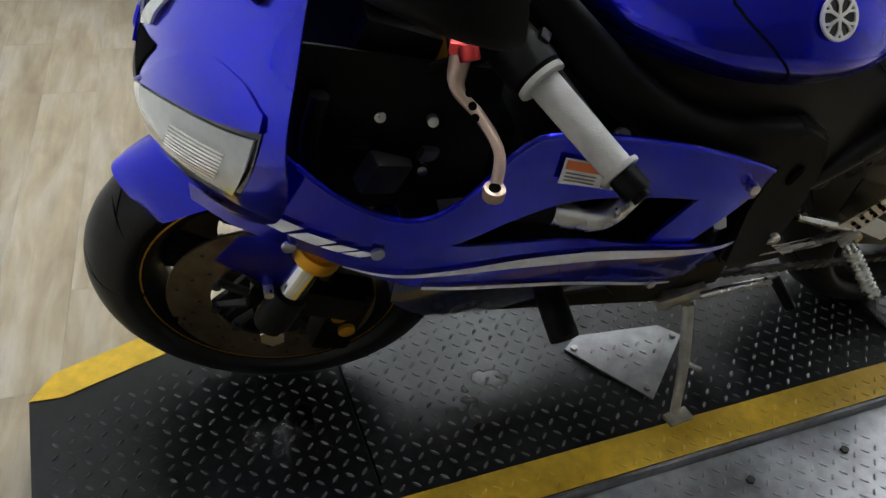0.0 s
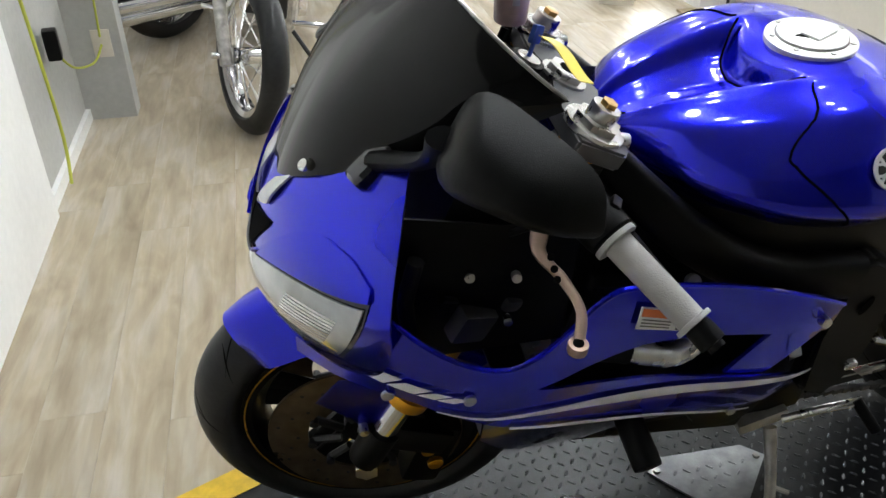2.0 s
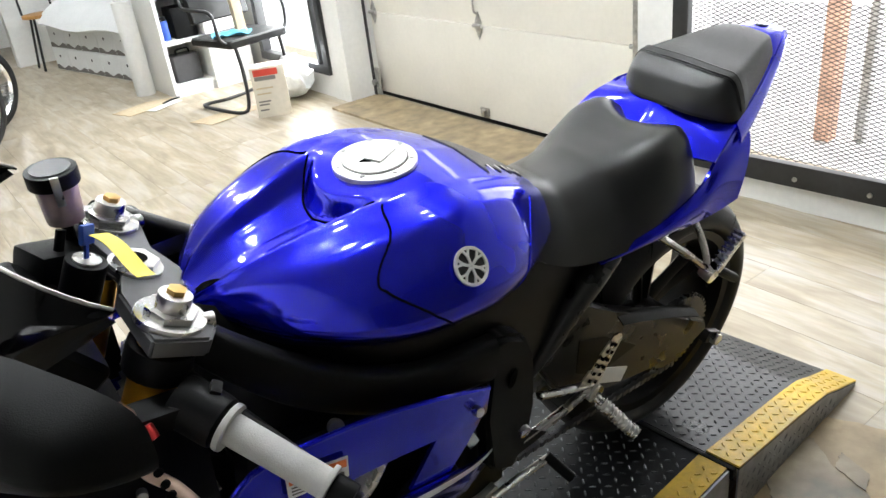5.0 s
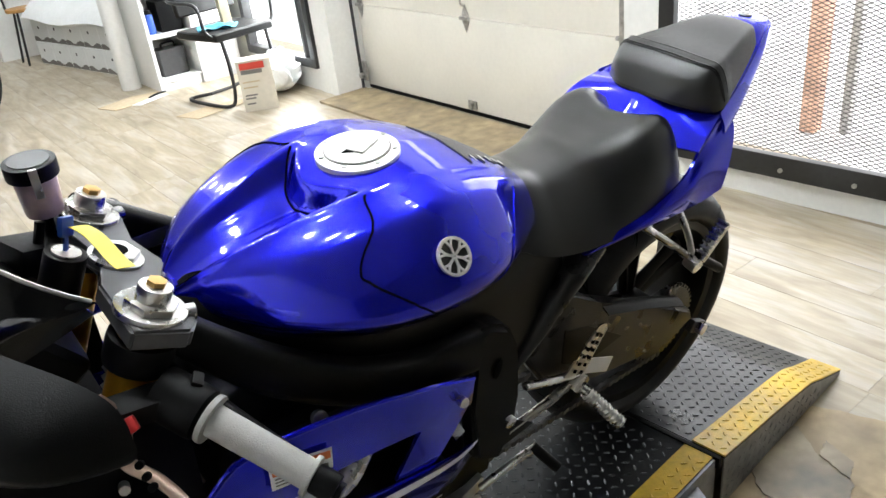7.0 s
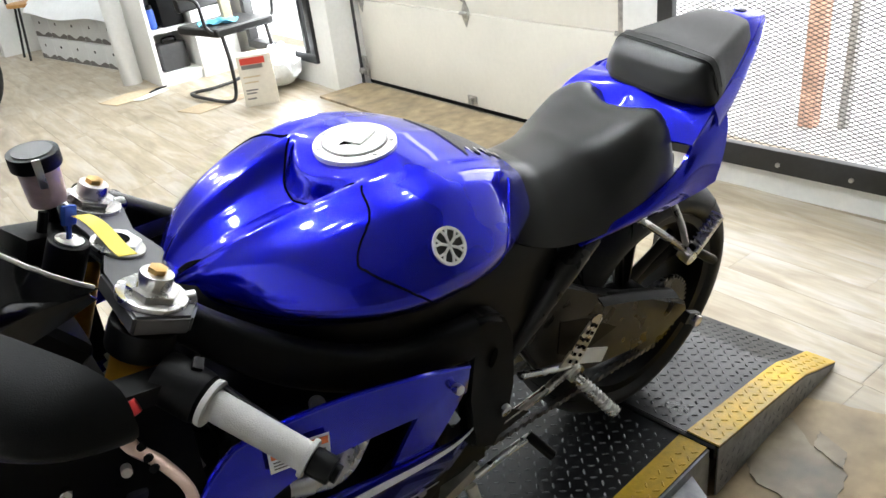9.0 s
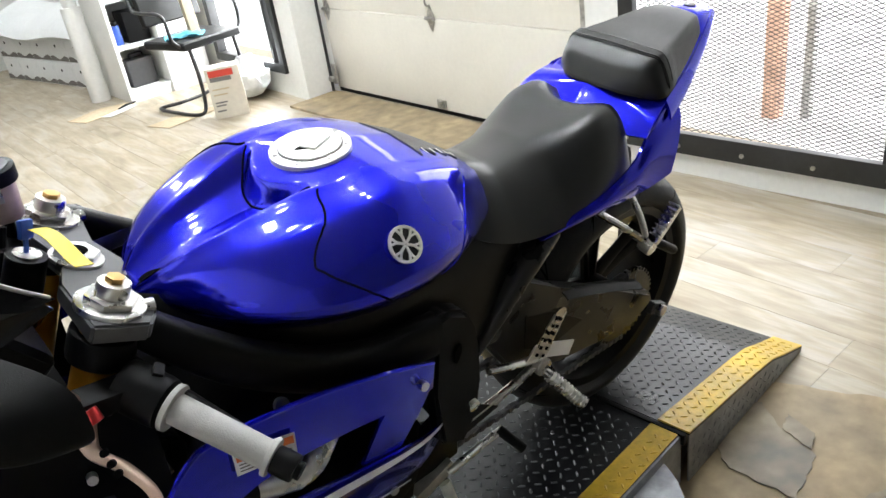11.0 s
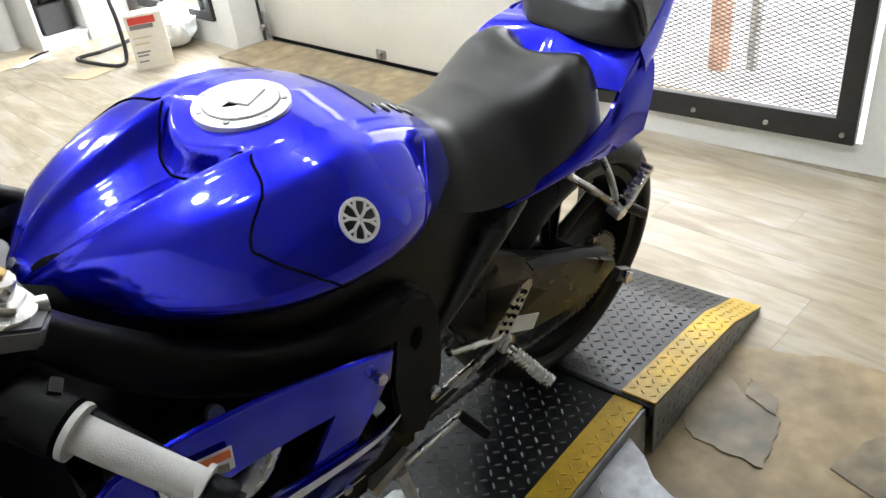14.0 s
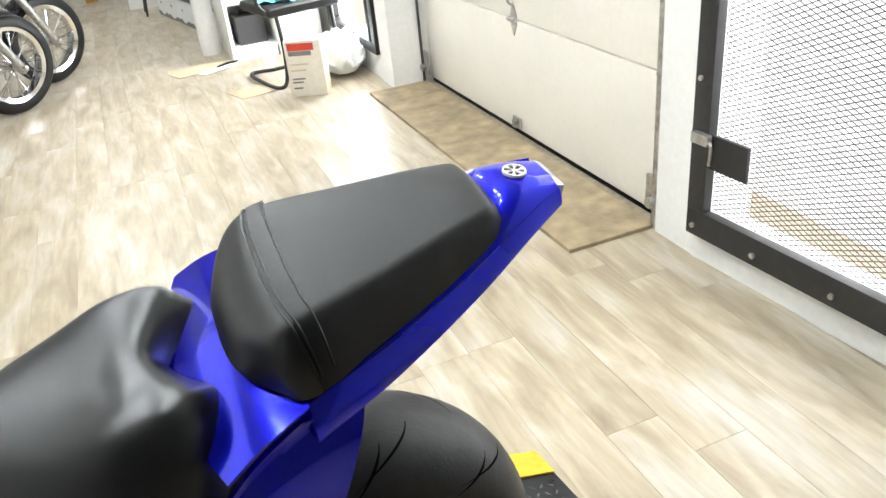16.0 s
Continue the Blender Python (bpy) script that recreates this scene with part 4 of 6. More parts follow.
for i in range(4):
    y = -0.105 + 0.07 * i
    tube(bm, [(0.33, y, 0.50), (0.25, y, 0.42), (0.27, y * 0.8, 0.30), (0.40, y * 0.5, 0.235), (0.62, 0.02, 0.225)], 0.019, n=10)
P("exhaust_header", bm, BRONZE, label="heat-stained exhaust headers")
P("muffler", box(B(), (0.78, 0.03, 0.225), (0.20, 0.16, 0.09), (0, -6, 0), bevel=0.025, seg=3), FRAMEBLACK, label="black under-engine muffler")

# ---- steering head, bars and controls
tl, tr = FORK[-1][0], FORK[1][0]
up_dir = (tl - FORK[-1][1]).normalized()
mid = (tl + tr) / 2
bm = B()
plate = [(-0.155, 0.03), (-0.13, 0.045), (-0.05, 0.03), (0, 0.055), (0.05, 0.03), (0.13, 0.045), (0.155, 0.03), (0.155, -0.03), (0.06, -0.035), (0, -0.012), (-0.06, -0.035), (-0.155, -0.03)]
yax = (tr - tl).normalized()
xax = yax.cross(up_dir).normalized()
TRI = Matrix.Translation(mid) @ Matrix((yax, xax, up_dir)).transposed().to_4x4()
prism(bm, plate, TRI @ pose(0, 0, -0.012), 0.022)
bmesh.ops.bevel(bm, geom=bm.edges[:], offset=0.003, segments=2, affect="EDGES")
TRIPLE = material("grey_cast_clamp", (0.10, 0.10, 0.105), 0.42, metal=0.6, grain=0.1, blotch=0.15, blotch_size=20)
P("triple_clamp", bm, TRIPLE, label="dark grey upper triple clamp")
for s in (-1, 1):
    top = FORK[s][0]
    capb = rod(B(), top + up_dir * 0.008, top + up_dir * 0.016, 0.0365, n=32, bevel=0.002)
    rod(capb, top + up_dir * 0.016, top + up_dir * 0.024, 0.028, n=6, bevel=0.001)
    rod(capb, top + up_dir * 0.022, top + up_dir * 0.040, 0.0175, n=24, bevel=0.003)
    cp = P("fork_cap", capb, ALLOY, label="machined alloy fork cap")
    P("adjuster", rod(B(), top + up_dir * 0.040, top + up_dir * 0.046, 0.010, n=6, bevel=0.001), BRASS, cp, "brass preload adjuster")
    c0 = top - up_dir * 0.032
    P("clip_on_clamp", rod(B(), c0 + up_dir * 0.014, c0 - up_dir * 0.02, 0.036, n=24, bevel=0.004), PLASTIC, label="black clip-on clamp")
    P("clamp_bolt", rod(B(), top + V((0.034, s * 0.006, -0.006)), top + V((0.046, s * 0.008, -0.008)), 0.009, n=12, bevel=0.002), ALLOY)
    # bar, grip, switch
    if s < 0:
        i0, g0, g1 = V((0.288, -0.168, 0.818)), V((0.298, -0.238, 0.795)), V((0.355, -0.338, 0.755))
    else:
        i0, g0, g1 = V((0.300, 0.10, 0.818)), V((0.312, 0.165, 0.800)), V((0.368, 0.268, 0.770))
    ax = (g1 - g0).normalized()
    P("handlebar", rod(B(), i0 - ax * 0.02, g1 + ax * 0.02, 0.0112, n=16), PLASTIC, label="black clip-on handlebar")
    bm = rod(B(), g0, g1, 0.0172, 0.0162, n=22, bevel=0.002)
    rod(bm, g0 - ax * 0.001, g0 + ax * 0.006, 0.0265, n=24, bevel=0.0025)
    rod(bm, g1 - ax * 0.006, g1, 0.0215, n=24, bevel=0.002)
    P("grip", bm, GRIP, label="pale grey rubber grip")
    bm = rod(B(), g1, g1 + ax * 0.026, 0.0155, n=18, bevel=0.004)
    rod(bm, g1 + ax * 0.026, g1 + ax * 0.032, 0.010, n=12)
    P("bar_end", bm, PLASTIC, label="black bar-end weight")
    bm = rod(B(), g0 - ax * 0.058, g0 - ax * 0.004, 0.0285, n=20, bevel=0.007)
    sw = P("switch_housing", bm, PLASTIC, label="black handlebar switch housing")
    q = g0 - ax * 0.026 + V((0.016, 0, 0.024))
    P("switch_button", box(B(), q, (0.012, 0.018, 0.010), (0, 30, 30 * s), bevel=0.003), FRAMEBLACK, sw)
    # lever
    pv = g0 - ax * 0.05 + V((-0.052, s * 0.012, 0.006))
    e = V((0.232, -0.330, 0.738)) if s < 0 else V((0.245, 0.262, 0.752))
    bm = box(B(), (pv + g0 - ax * 0.055) / 2, (0.07, 0.034, 0.024), (0, 0, 10 * s), bevel=0.006)
    P("lever_perch", bm, PLASTIC, label="black lever perch")
    bm = B()
    tube(bm, [pv + V((-0.012, -s * 0.022, 0.016)), pv, pv + (e - pv) * 0.22 + V((-0.010, 0, -0.010)), pv + (e - pv) * 0.45 + V((0.006, 0, -0.008)),
              pv + (e - pv) * 0.75 + V((0.014, 0, 0.0)), e], [0.012, 0.0115, 0.009, 0.0075, 0.0062, 0.006], n=10, flat=0.62)
    rod(bm, e - V((0, 0, 0.006)), e + V((0, 0, 0.006)), 0.011, n=16, bevel=0.002)
    lv = P("lever", bm, BRONZE, label="bronze adjustable lever")
    P("lever_hole", rod(B(), e + V((0, 0, 0.005)), e + V((0, 0, 0.0072)), 0.006, n=12), GROOVE, lv)
    for k in (0.33, 0.42, 0.50):
        c0 = pv + (e - pv) * k + V((-0.002, 0, 0.0004))
        P("lever_hole", rod(B(), c0, c0 + V((-0.003, -0.006, 0.0055)), 0.0042, n=10), GROOVE, lv)
    pv = pv + (e - pv) * 0.10
    bm = rod(B(), pv + V((0.004, s * 0.006, 0.002)), pv + V((0.002, -s * 0.004, 0.014)), 0.0105, n=14, bevel=0.003)
    box(bm, pv + V((-0.004, -s * 0.014, 0.010)), (0.016, 0.026, 0.014), (0, 0, 20 * s), bevel=0.004)
    P("lever_adjuster", bm, REDALLOY, lv, "red anodised lever adjuster")

# stem nut, ignition, key with tag
nut = TRI @ V((0, 0, 0.010))
bm = rod(B(), nut, nut + up_dir * 0.012, 0.025, n=6, bevel=0.002)
rod(bm, nut, nut + up_dir * 0.004, 0.030, n=28)
sn = P("stem_nut", bm, ALLOY, label="alloy steering stem nut")
P("nut_bore", rod(B(), nut + up_dir * 0.0115, nut + up_dir * 0.0128, 0.011, n=18), GROOVE, sn)
ig = TRI @ V((0.0, -0.052, 0.004))
P("ignition_lock", rod(B(), ig - up_dir * 0.05, ig + up_dir * 0.012, 0.022, n=22, bevel=0.003), PLASTIC, label="black ignition lock")
P("ignition_face", rod(B(), ig + up_dir * 0.012, ig + up_dir * 0.014, 0.015, n=20), ALLOY)
bm = box(B(), (0, 0, 0.012), (0.005, 0.003, 0.026))
box(bm, (0, 0, 0.030), (0.018, 0.007, 0.022), bevel=0.003)
kb = P("ignition_key", bm, KEYBLUE, label="blue-headed ignition key")
kb.matrix_basis = Matrix.Translation(ig + up_dir * 0.010) @ pose(0, 0, 0, 0, 22, 35)
bm = B()
grid(bm, lambda u, v: V((0.012 + 0.018 * u + 0.016 * (v - 0.5) * 0.4, -0.098 * u, 0.03 - 0.018 * u + 0.004 * math.sin(u * 5))) + V((0.014 * (v - 0.5), 0.006 * (v - 0.5), 0)), 10, 2)
tg = P("key_tag", thick(bm, 0.0008), TAG, kb, "yellow paper key tag")
tg.matrix_basis = pose(0, 0, 0, 0, 0, -35)

# brake fluid reservoir on its bracket
rv = V((0.262, 0.072, 0.905))
bm = rod(B(), rv, rv + V((0, 0, 0.048)), 0.021, 0.0235, n=26, bevel=0.003)
rs = P("fluid_reservoir", bm, PINKFLUID, label="stained translucent brake fluid reservoir")
bm = rod(B(), rv + V((0, 0, 0.048)), rv + V((0, 0, 0.066)), 0.0285, n=28, bevel=0.002)
P("reservoir_lid", bm, PLASTIC, rs, "black ribbed reservoir lid")
P("lid_disc", rod(B(), rv + V((0, 0, 0.066)), rv + V((0, 0, 0.0675)), 0.022, n=26), DULLGREY, rs)
P("lid_strap", box(B(), rv + V((-0.004, -0.0295, 0.05)), (0.009, 0.003, 0.036), (0, 0, -8), bevel=0.001), ALLOY, rs)
bm = B()
tube(bm, [rv + V((0, 0, 0.002)), rv + V((0.0, 0.012, -0.03)), (0.27, 0.10, 0.84)], 0.007, n=8)
tube(bm, [rv + V((-0.012, -0.02, 0.0)), rv + V((-0.03, -0.03, -0.05)), (0.24, 0.04, 0.80)], 0.006, n=8)
P("reservoir_bracket", bm, PLASTIC, rs)
bm = box(B(), (0.235, 0.06, 0.865), (0.07, 0.06, 0.035), (0, 20, 20), bevel=0.01)
P("master_cylinder", bm, PLASTIC, label="black front brake master cylinder")
# dash and cables
P("instrument_pod", box(B(), (0.185, SY, 0.845), (0.06, 0.19, 0.085), (0, -35, 0), bevel=0.02, seg=3), PLASTIC, label="black instrument pod")
for pts in ([(0.24, -0.20, 0.80), (0.20, -0.17, 0.76), (0.22, -0.12, 0.70), (0.30, -0.12, 0.62)], [(0.26, -0.19, 0.79), (0.24, -0.14, 0.73), (0.28, -0.10, 0.66), (0.36, -0.12, 0.60)],
            [(0.25, 0.12, 0.80), (0.2, 0.1, 0.74), (0.22, 0.08, 0.66)], [(0.12, -0.20, 0.70), (0.17, -0.17, 0.66), (0.24, -0.16, 0.64)]):
    P("control_cable", tube(B(), pts, 0.005, n=8), PLASTIC)
for q, r in (((0.16, -0.19, 0.645), (0.05, 0.03, 0.05)), ((0.21, -0.185, 0.665), (0.025, 0.02, 0.02))):
    P("connector_block", box(B(), q, r, (10, 20, 15), bevel=0.008), DULLGREY, label="dark grey wiring connector")
for q in ((0.20, -0.205, 0.66), (0.15, -0.20, 0.735), (0.21, -0.19, 0.715)):
    P("bracket_bolt", rod(B(), q, V(q) + V((-0.002, -0.012, 0.004)), 0.006, n=10, bevel=0.001), ALLOY)

# ---- mirrors


def mirror(s, centre, e1, e2):
    c, e1, e2 = V(centre), V(e1).normalized(), V(e2).normalized()
    e2 = (e2 - e1 * e1.dot(e2)).normalized()
    n = e1.cross(e2)
    if n.x > 0:
        n = -n       # the shell bulges forward, the glass looks back

    def outline(a):
        r = 1 / (abs(math.cos(a)) ** 4.0 + abs(math.sin(a)) ** 4.0) ** (1 / 4.0)
        x, y = math.cos(a) * r, math.sin(a) * r
        return x * 0.077 * (1 - 0.14 * y), y * 0.043 * (1 - 0.28 * x)

    def shell(u, v):
        x, y = outline(2 * math.pi * u)
        k = math.sin(v * math.pi / 2) ** 0.75 if v > 0 else 0.0
        return c + e1 * x * k + e2 * y * k + n * 0.062 * (1 - k ** 2.6)
    bm = B()
    grid(bm, shell, 44, 12, close_u=True)
    bmesh.ops.remove_doubles(bm, verts=bm.verts[:], dist=0.0005)
    hs = P("mirror_housing", thick(bm, 0.003), PLASTIC, label="matt black mirror housing")
    bm = B()
    rim = [bm.verts.new(c + e1 * outline(2 * math.pi * i / 44)[0] * 0.95 + e2 * outline(2 * math.pi * i / 44)[1] * 0.95 + n * 0.004) for i in range(44)]
    bm.faces.new(rim)
    P("mirror_glass", bm, MIRROR, hs, "silvered mirror glass", smooth=False)
    base = V((0.055, s * 0.158, 0.872))
    bm = B()
    tube(bm, [base, base + (c - base) * 0.4 + V((0, 0, 0.004)), c - e1 * 0.07 + n * 0.02], [0.017, 0.0125, 0.016], n=12, flat=0.7)
    st = P("mirror_stalk", bm, PLASTIC, label="black mirror stalk")
    P("stalk_base", box(B(), base + V((-0.004, 0, -0.004)), (0.058, 0.028, 0.024), (0, -35, -20 * s), bevel=0.011, seg=3), GLOSSBLACK, st)


mirror(-1, (0.155, -0.318, 0.960), (0.55, -0.62, -0.10), (0.22, 0.05, 1.0))
mirror(1, (0.186, 0.315, 0.996), (0.36, 0.62, 0.04), (-0.10, 0.0, 1.0))

# ---- tank


def mid_line(x):
    """Middle of the bodywork across the bike, which stands a little askew."""
    return key(x, (0.30, 0.62, 0.86, 1.19, 1.58, 1.66), (-0.030, -0.038, -0.036, -0.010, 0.013, 0.016))


TX = (0.345, 0.375, 0.42, 0.50, 0.575, 0.65, 0.72, 0.79, 0.86)
RIDGE_Y = (0.018, 0.036, 0.052, 0.070, 0.083, 0.086, 0.080, 0.068, 0.045)
RIDGE_Z = (0.820, 0.842, 0.863, 0.887, 0.901, 0.902, 0.887, 0.857, 0.812)
WIDE_Y = (0.035, 0.088, 0.148, 0.200, 0.216, 0.212, 0.188, 0.146, 0.098)
WIDE_Z = (0.812, 0.815, 0.815, 0.812, 0.808, 0.802, 0.792, 0.772, 0.752)
LOW_Z = (0.800, 0.790, 0.777, 0.763, 0.750, 0.740, 0.730, 0.718, 0.708)
CROWN = ((0.53, 0.575, 0.62, 0.65, 0.72, 0.79, 0.86), (0.889, 0.902, 0.908, 0.908, 0.894, 0.864, 0.816))
HOLLOW = ((0.345, 0.42, 0.50, 0.55), (0.816, 0.842, 0.855, 0.856))


def tank_skin(x, phi):
    """Tank section: phi 0 is the left lower edge, 64 the shoulder ridge, 90 the middle, 180 the right lower edge."""
    f = phi if phi <= 90 else 180 - phi
    yr, zr, w, zw, zb = (key(x, TX, a) for a in (RIDGE_Y, RIDGE_Z, WIDE_Y, WIDE_Z, LOW_Z))
    ph = (0, 22, 44, 60, 65, 75, 90)
    y = key(f, ph, (w * 0.80, w, yr + 0.54 * (w - yr), yr + 0.10 * (w - yr), yr * 0.96, yr * 0.62, 0.0))
    zc = key(x, *CROWN)
    zh = key(x, *HOLLOW)
    edge = 0.531 + 7.0 * y * y
    k = min(max((x - edge) / 0.020 + 0.5, 0), 1)
    k = k * k * (3 - 2 * k)
    top = zh + (zc - zh) * k
    inner = top + (zr - top) * (0.30 + 0.25 * k)
    z = key(f, ph, (zb, zw, zw + 0.82 * (zr - zw), zr - 0.002, zr, inner, top))
    return V((x, mid_line(x) + (-y if phi <= 90 else y), z))


def tank(x, phi, out=0.0):
    p = tank_skin(x, phi)
    if out:
        n = (tank_skin(x + 0.004, phi) - p).cross(tank_skin(x, phi + 1.0) - p)
        p = p + n.normalized() * (out if n.dot(p - V((x, mid_line(x), 0.78))) > 0 else -out)
    return p


def tank_at(x, z):
    """Left side of the tank at a height."""
    return min((abs(tank(x, ph).z - z), ph) for ph in np.linspace(0, 62, 125))[1]


def tank_top(x, y):
    return min((abs(tank(x, ph).y - mid_line(x) - y), ph) for ph in np.linspace(0, 180, 1081))[1]


bm = B()
grid(bm, lambda u, v: tank(0.345 + 0.515 * u, 180 * v), 150, 120)
tk = P("fuel_tank", thick(bm, 0.004), BLUE, label="glossy blue fuel tank cover", sharp=75)
seam = spline([(x, z, 0) for x, z in ((0.570, 0.900), (0.548, 0.888), (0.524, 0.872), (0.509, 0.856), (0.512, 0.848), (0.543, 0.824), (0.575, 0.795), (0.60, 0.762))], 5)
line = [tank(p.x, tank_at(p.x, p.y), 0.0004) for p in seam]
P("panel_seam", tube(B(), line, 0.0015, n=6, k=1), GROOVE, tk)
P("panel_seam", tube(B(), [(p.x, 2 * mid_line(p.x) - p.y, p.z) for p in line], 0.0015, n=6, k=1), GROOVE, tk)
# dark arc drawn as the shadow at the mound's front step
arc = [(0.577, 0.080), (0.560, 0.064), (0.540, 0.036), (0.532, 0.0), (0.540, -0.036), (0.560, -0.064), (0.577, -0.080)]
P("panel_seam", tube(B(), [tank(p.x - 0.011, tank_top(p.x - 0.011, p.y), 0.0002) for p in spline([(a, b, 0) for a, b in arc], 6)], 0.0015, n=6, k=1), GROOVE, tk)
# knee recess seam at the back of the side
line = [tank(p.x, tank_at(p.x, p.y), 0.0003) for p in spline([(0.80, 0.835, 0), (0.755, 0.815, 0), (0.722, 0.785, 0), (0.70, 0.745, 0)], 5)]
P("panel_crease", tube(B(), line, 0.0012, n=6, k=1), BLUE, tk)
# filler cap
CAPALLOY = material("brushed_cap_alloy", (0.80, 0.79, 0.77), 0.42, metal=0.55, grain=0.05, grain_size=300, blotch=0.06, blotch_size=40)
cx = 0.620
cyy = mid_line(cx)
cz = tank(cx, 90).z
tilt = math.degrees(math.atan2(tank(cx + 0.05, 90).z - tank(cx - 0.05, 90).z, 0.1))
CAP = pose(cx, cyy, cz - 0.005, 0, -tilt, 0)
bm = revolve(B(), [(0.001, 0.012), (0.040, 0.0125), (0.0425, 0.011), (0.043, 0.0085), (0.053, 0.0080), (0.056, 0.006), (0.056, -0.016), (0.001, -0.016)], 48, axis="z")
cap = P("filler_cap", bm, CAPALLOY, label="round brushed alloy filler cap")
cap.matrix_basis = CAP
part("cap_ring", revolve(B(), [(0.0425, 0.0088), (0.0445, 0.0088), (0.0445, 0.0092), (0.0425, 0.0092)], 40, axis="z"), INKGREY, cap)
part("lock_cover", box(B(), (0.006, -0.004, 0.0140), (0.040, 0.026, 0.004), (0, 0, 25), bevel=0.0018), CAPALLOY, cap)
part("key_slot", prism(B(), [(-0.026, -0.003), (-0.012, -0.012), (-0.004, -0.010), (-0.010, 0.002)], pose(0, 0, 0.0122), 0.0012), GROOVE, cap)
for i in range(7):
    a = 2 * math.pi * i / 7 + 0.2
    part("cap_screw", rod(B(), (0.0485 * math.cos(a), 0.0485 * math.sin(a), 0.0078), (0.0485 * math.cos(a), 0.0485 * math.sin(a), 0.0095), 0.0036, n=10), ZINC, cap)


def badge(name, centre, normal, up, r, parent):
    n = V(normal).normalized()
    u = (V(up) - n * n.dot(V(up))).normalized()
    m = Matrix.Translation(centre) @ Matrix((u.cross(n), u, n)).transposed().to_4x4()
    bm = revolve(B(), [(r * 0.82, 0.0), (r, 0.0), (r * 0.98, 0.003), (r * 0.84, 0.003)], 40, axis="z")
    b = part(name, bm, CAPALLOY, parent, "round silver badge")
    b.matrix_basis = m
    for i in range(6):
        a = radians(60 * i + 30)
        c, s = math.cos(a), math.sin(a)
        ray = [(r * (p * c - q * s), r * (p * s + q * c)) for p, q in ((0.04, -0.06), (0.5, -0.07), (0.84, -0.24), (0.84, -0.10), (0.64, 0.0), (0.84, 0.10), (0.84, 0.24), (0.5, 0.07), (0.04, 0.06))]
        part("badge_ray", prism(B(), ray, pose(0, 0, 0.0008), 0.002), CAPALLOY, b)
    part("badge_field", rod(B(), (0, 0, -0.002), (0, 0, 0.0006), r * 0.85, n=36), GLOSSBLACK, b)


BX, BZ = 0.618, 0.846
bp = tank(BX, tank_at(BX, BZ), 0.0035)
dx = tank(BX + 0.02, tank_at(BX + 0.02, BZ)) - tank(BX - 0.02, tank_at(BX - 0.02, BZ))
dz = tank(BX, tank_at(BX, BZ + 0.02)) - tank(BX, tank_at(BX, BZ - 0.02))
badge("tank_badge", bp, dx.cross(dz) if dx.cross(dz).y < 0 else dz.cross(dx), dz, 0.0245, bike)
PAD = material("tank_pad_vinyl", (0.05, 0.045, 0.042), 0.45, grain=0.1, bump=0.4, bump_size=500)
bm = B()
grid(bm, lambda u, v: tank(0.752 + 0.096 * u, 90 + (v - 0.5) * (52 - 10 * u) * (1 - 0.35 * abs(math.sin(9.4 * u))), 0.0016), 24, 12)
P("tank_pad", thick(bm, 0.0015), PAD, tk, "dark grey tank protector pad")
for i in range(5):
    bm = B()
    grid(bm, lambda u, v: tank(0.764 + 0.019 * i + 0.0025 * u, 66 + 1.2 * i + 6 * v, 0.0034), 1, 6)
    P("pad_rib", thick(bm, 0.0008), CAPALLOY, tk)
bm = box(B(), (0.348, mid_line(0.35), 0.808), (0.03, 0.034, 0.026), (0, -30, 0), bevel=0.006)
P("tank_lug", bm, BLUE, tk)
bm = B()
grid(bm, lambda u, v: tank(0.350 + 0.032 * u, 76 + (v - 0.5) * 22 * math.sin(math.pi * (0.12 + 0.80 * u)), 0.0012), 8, 6)
P("lug_slot", thick(bm, 0.0006), GROOVE, tk)
P("tank_bolt", rod(B(), (0.347, -0.027, 0.818), (0.341, -0.027, 0.830), 0.008, n=12, bevel=0.001), ALLOY, tk)

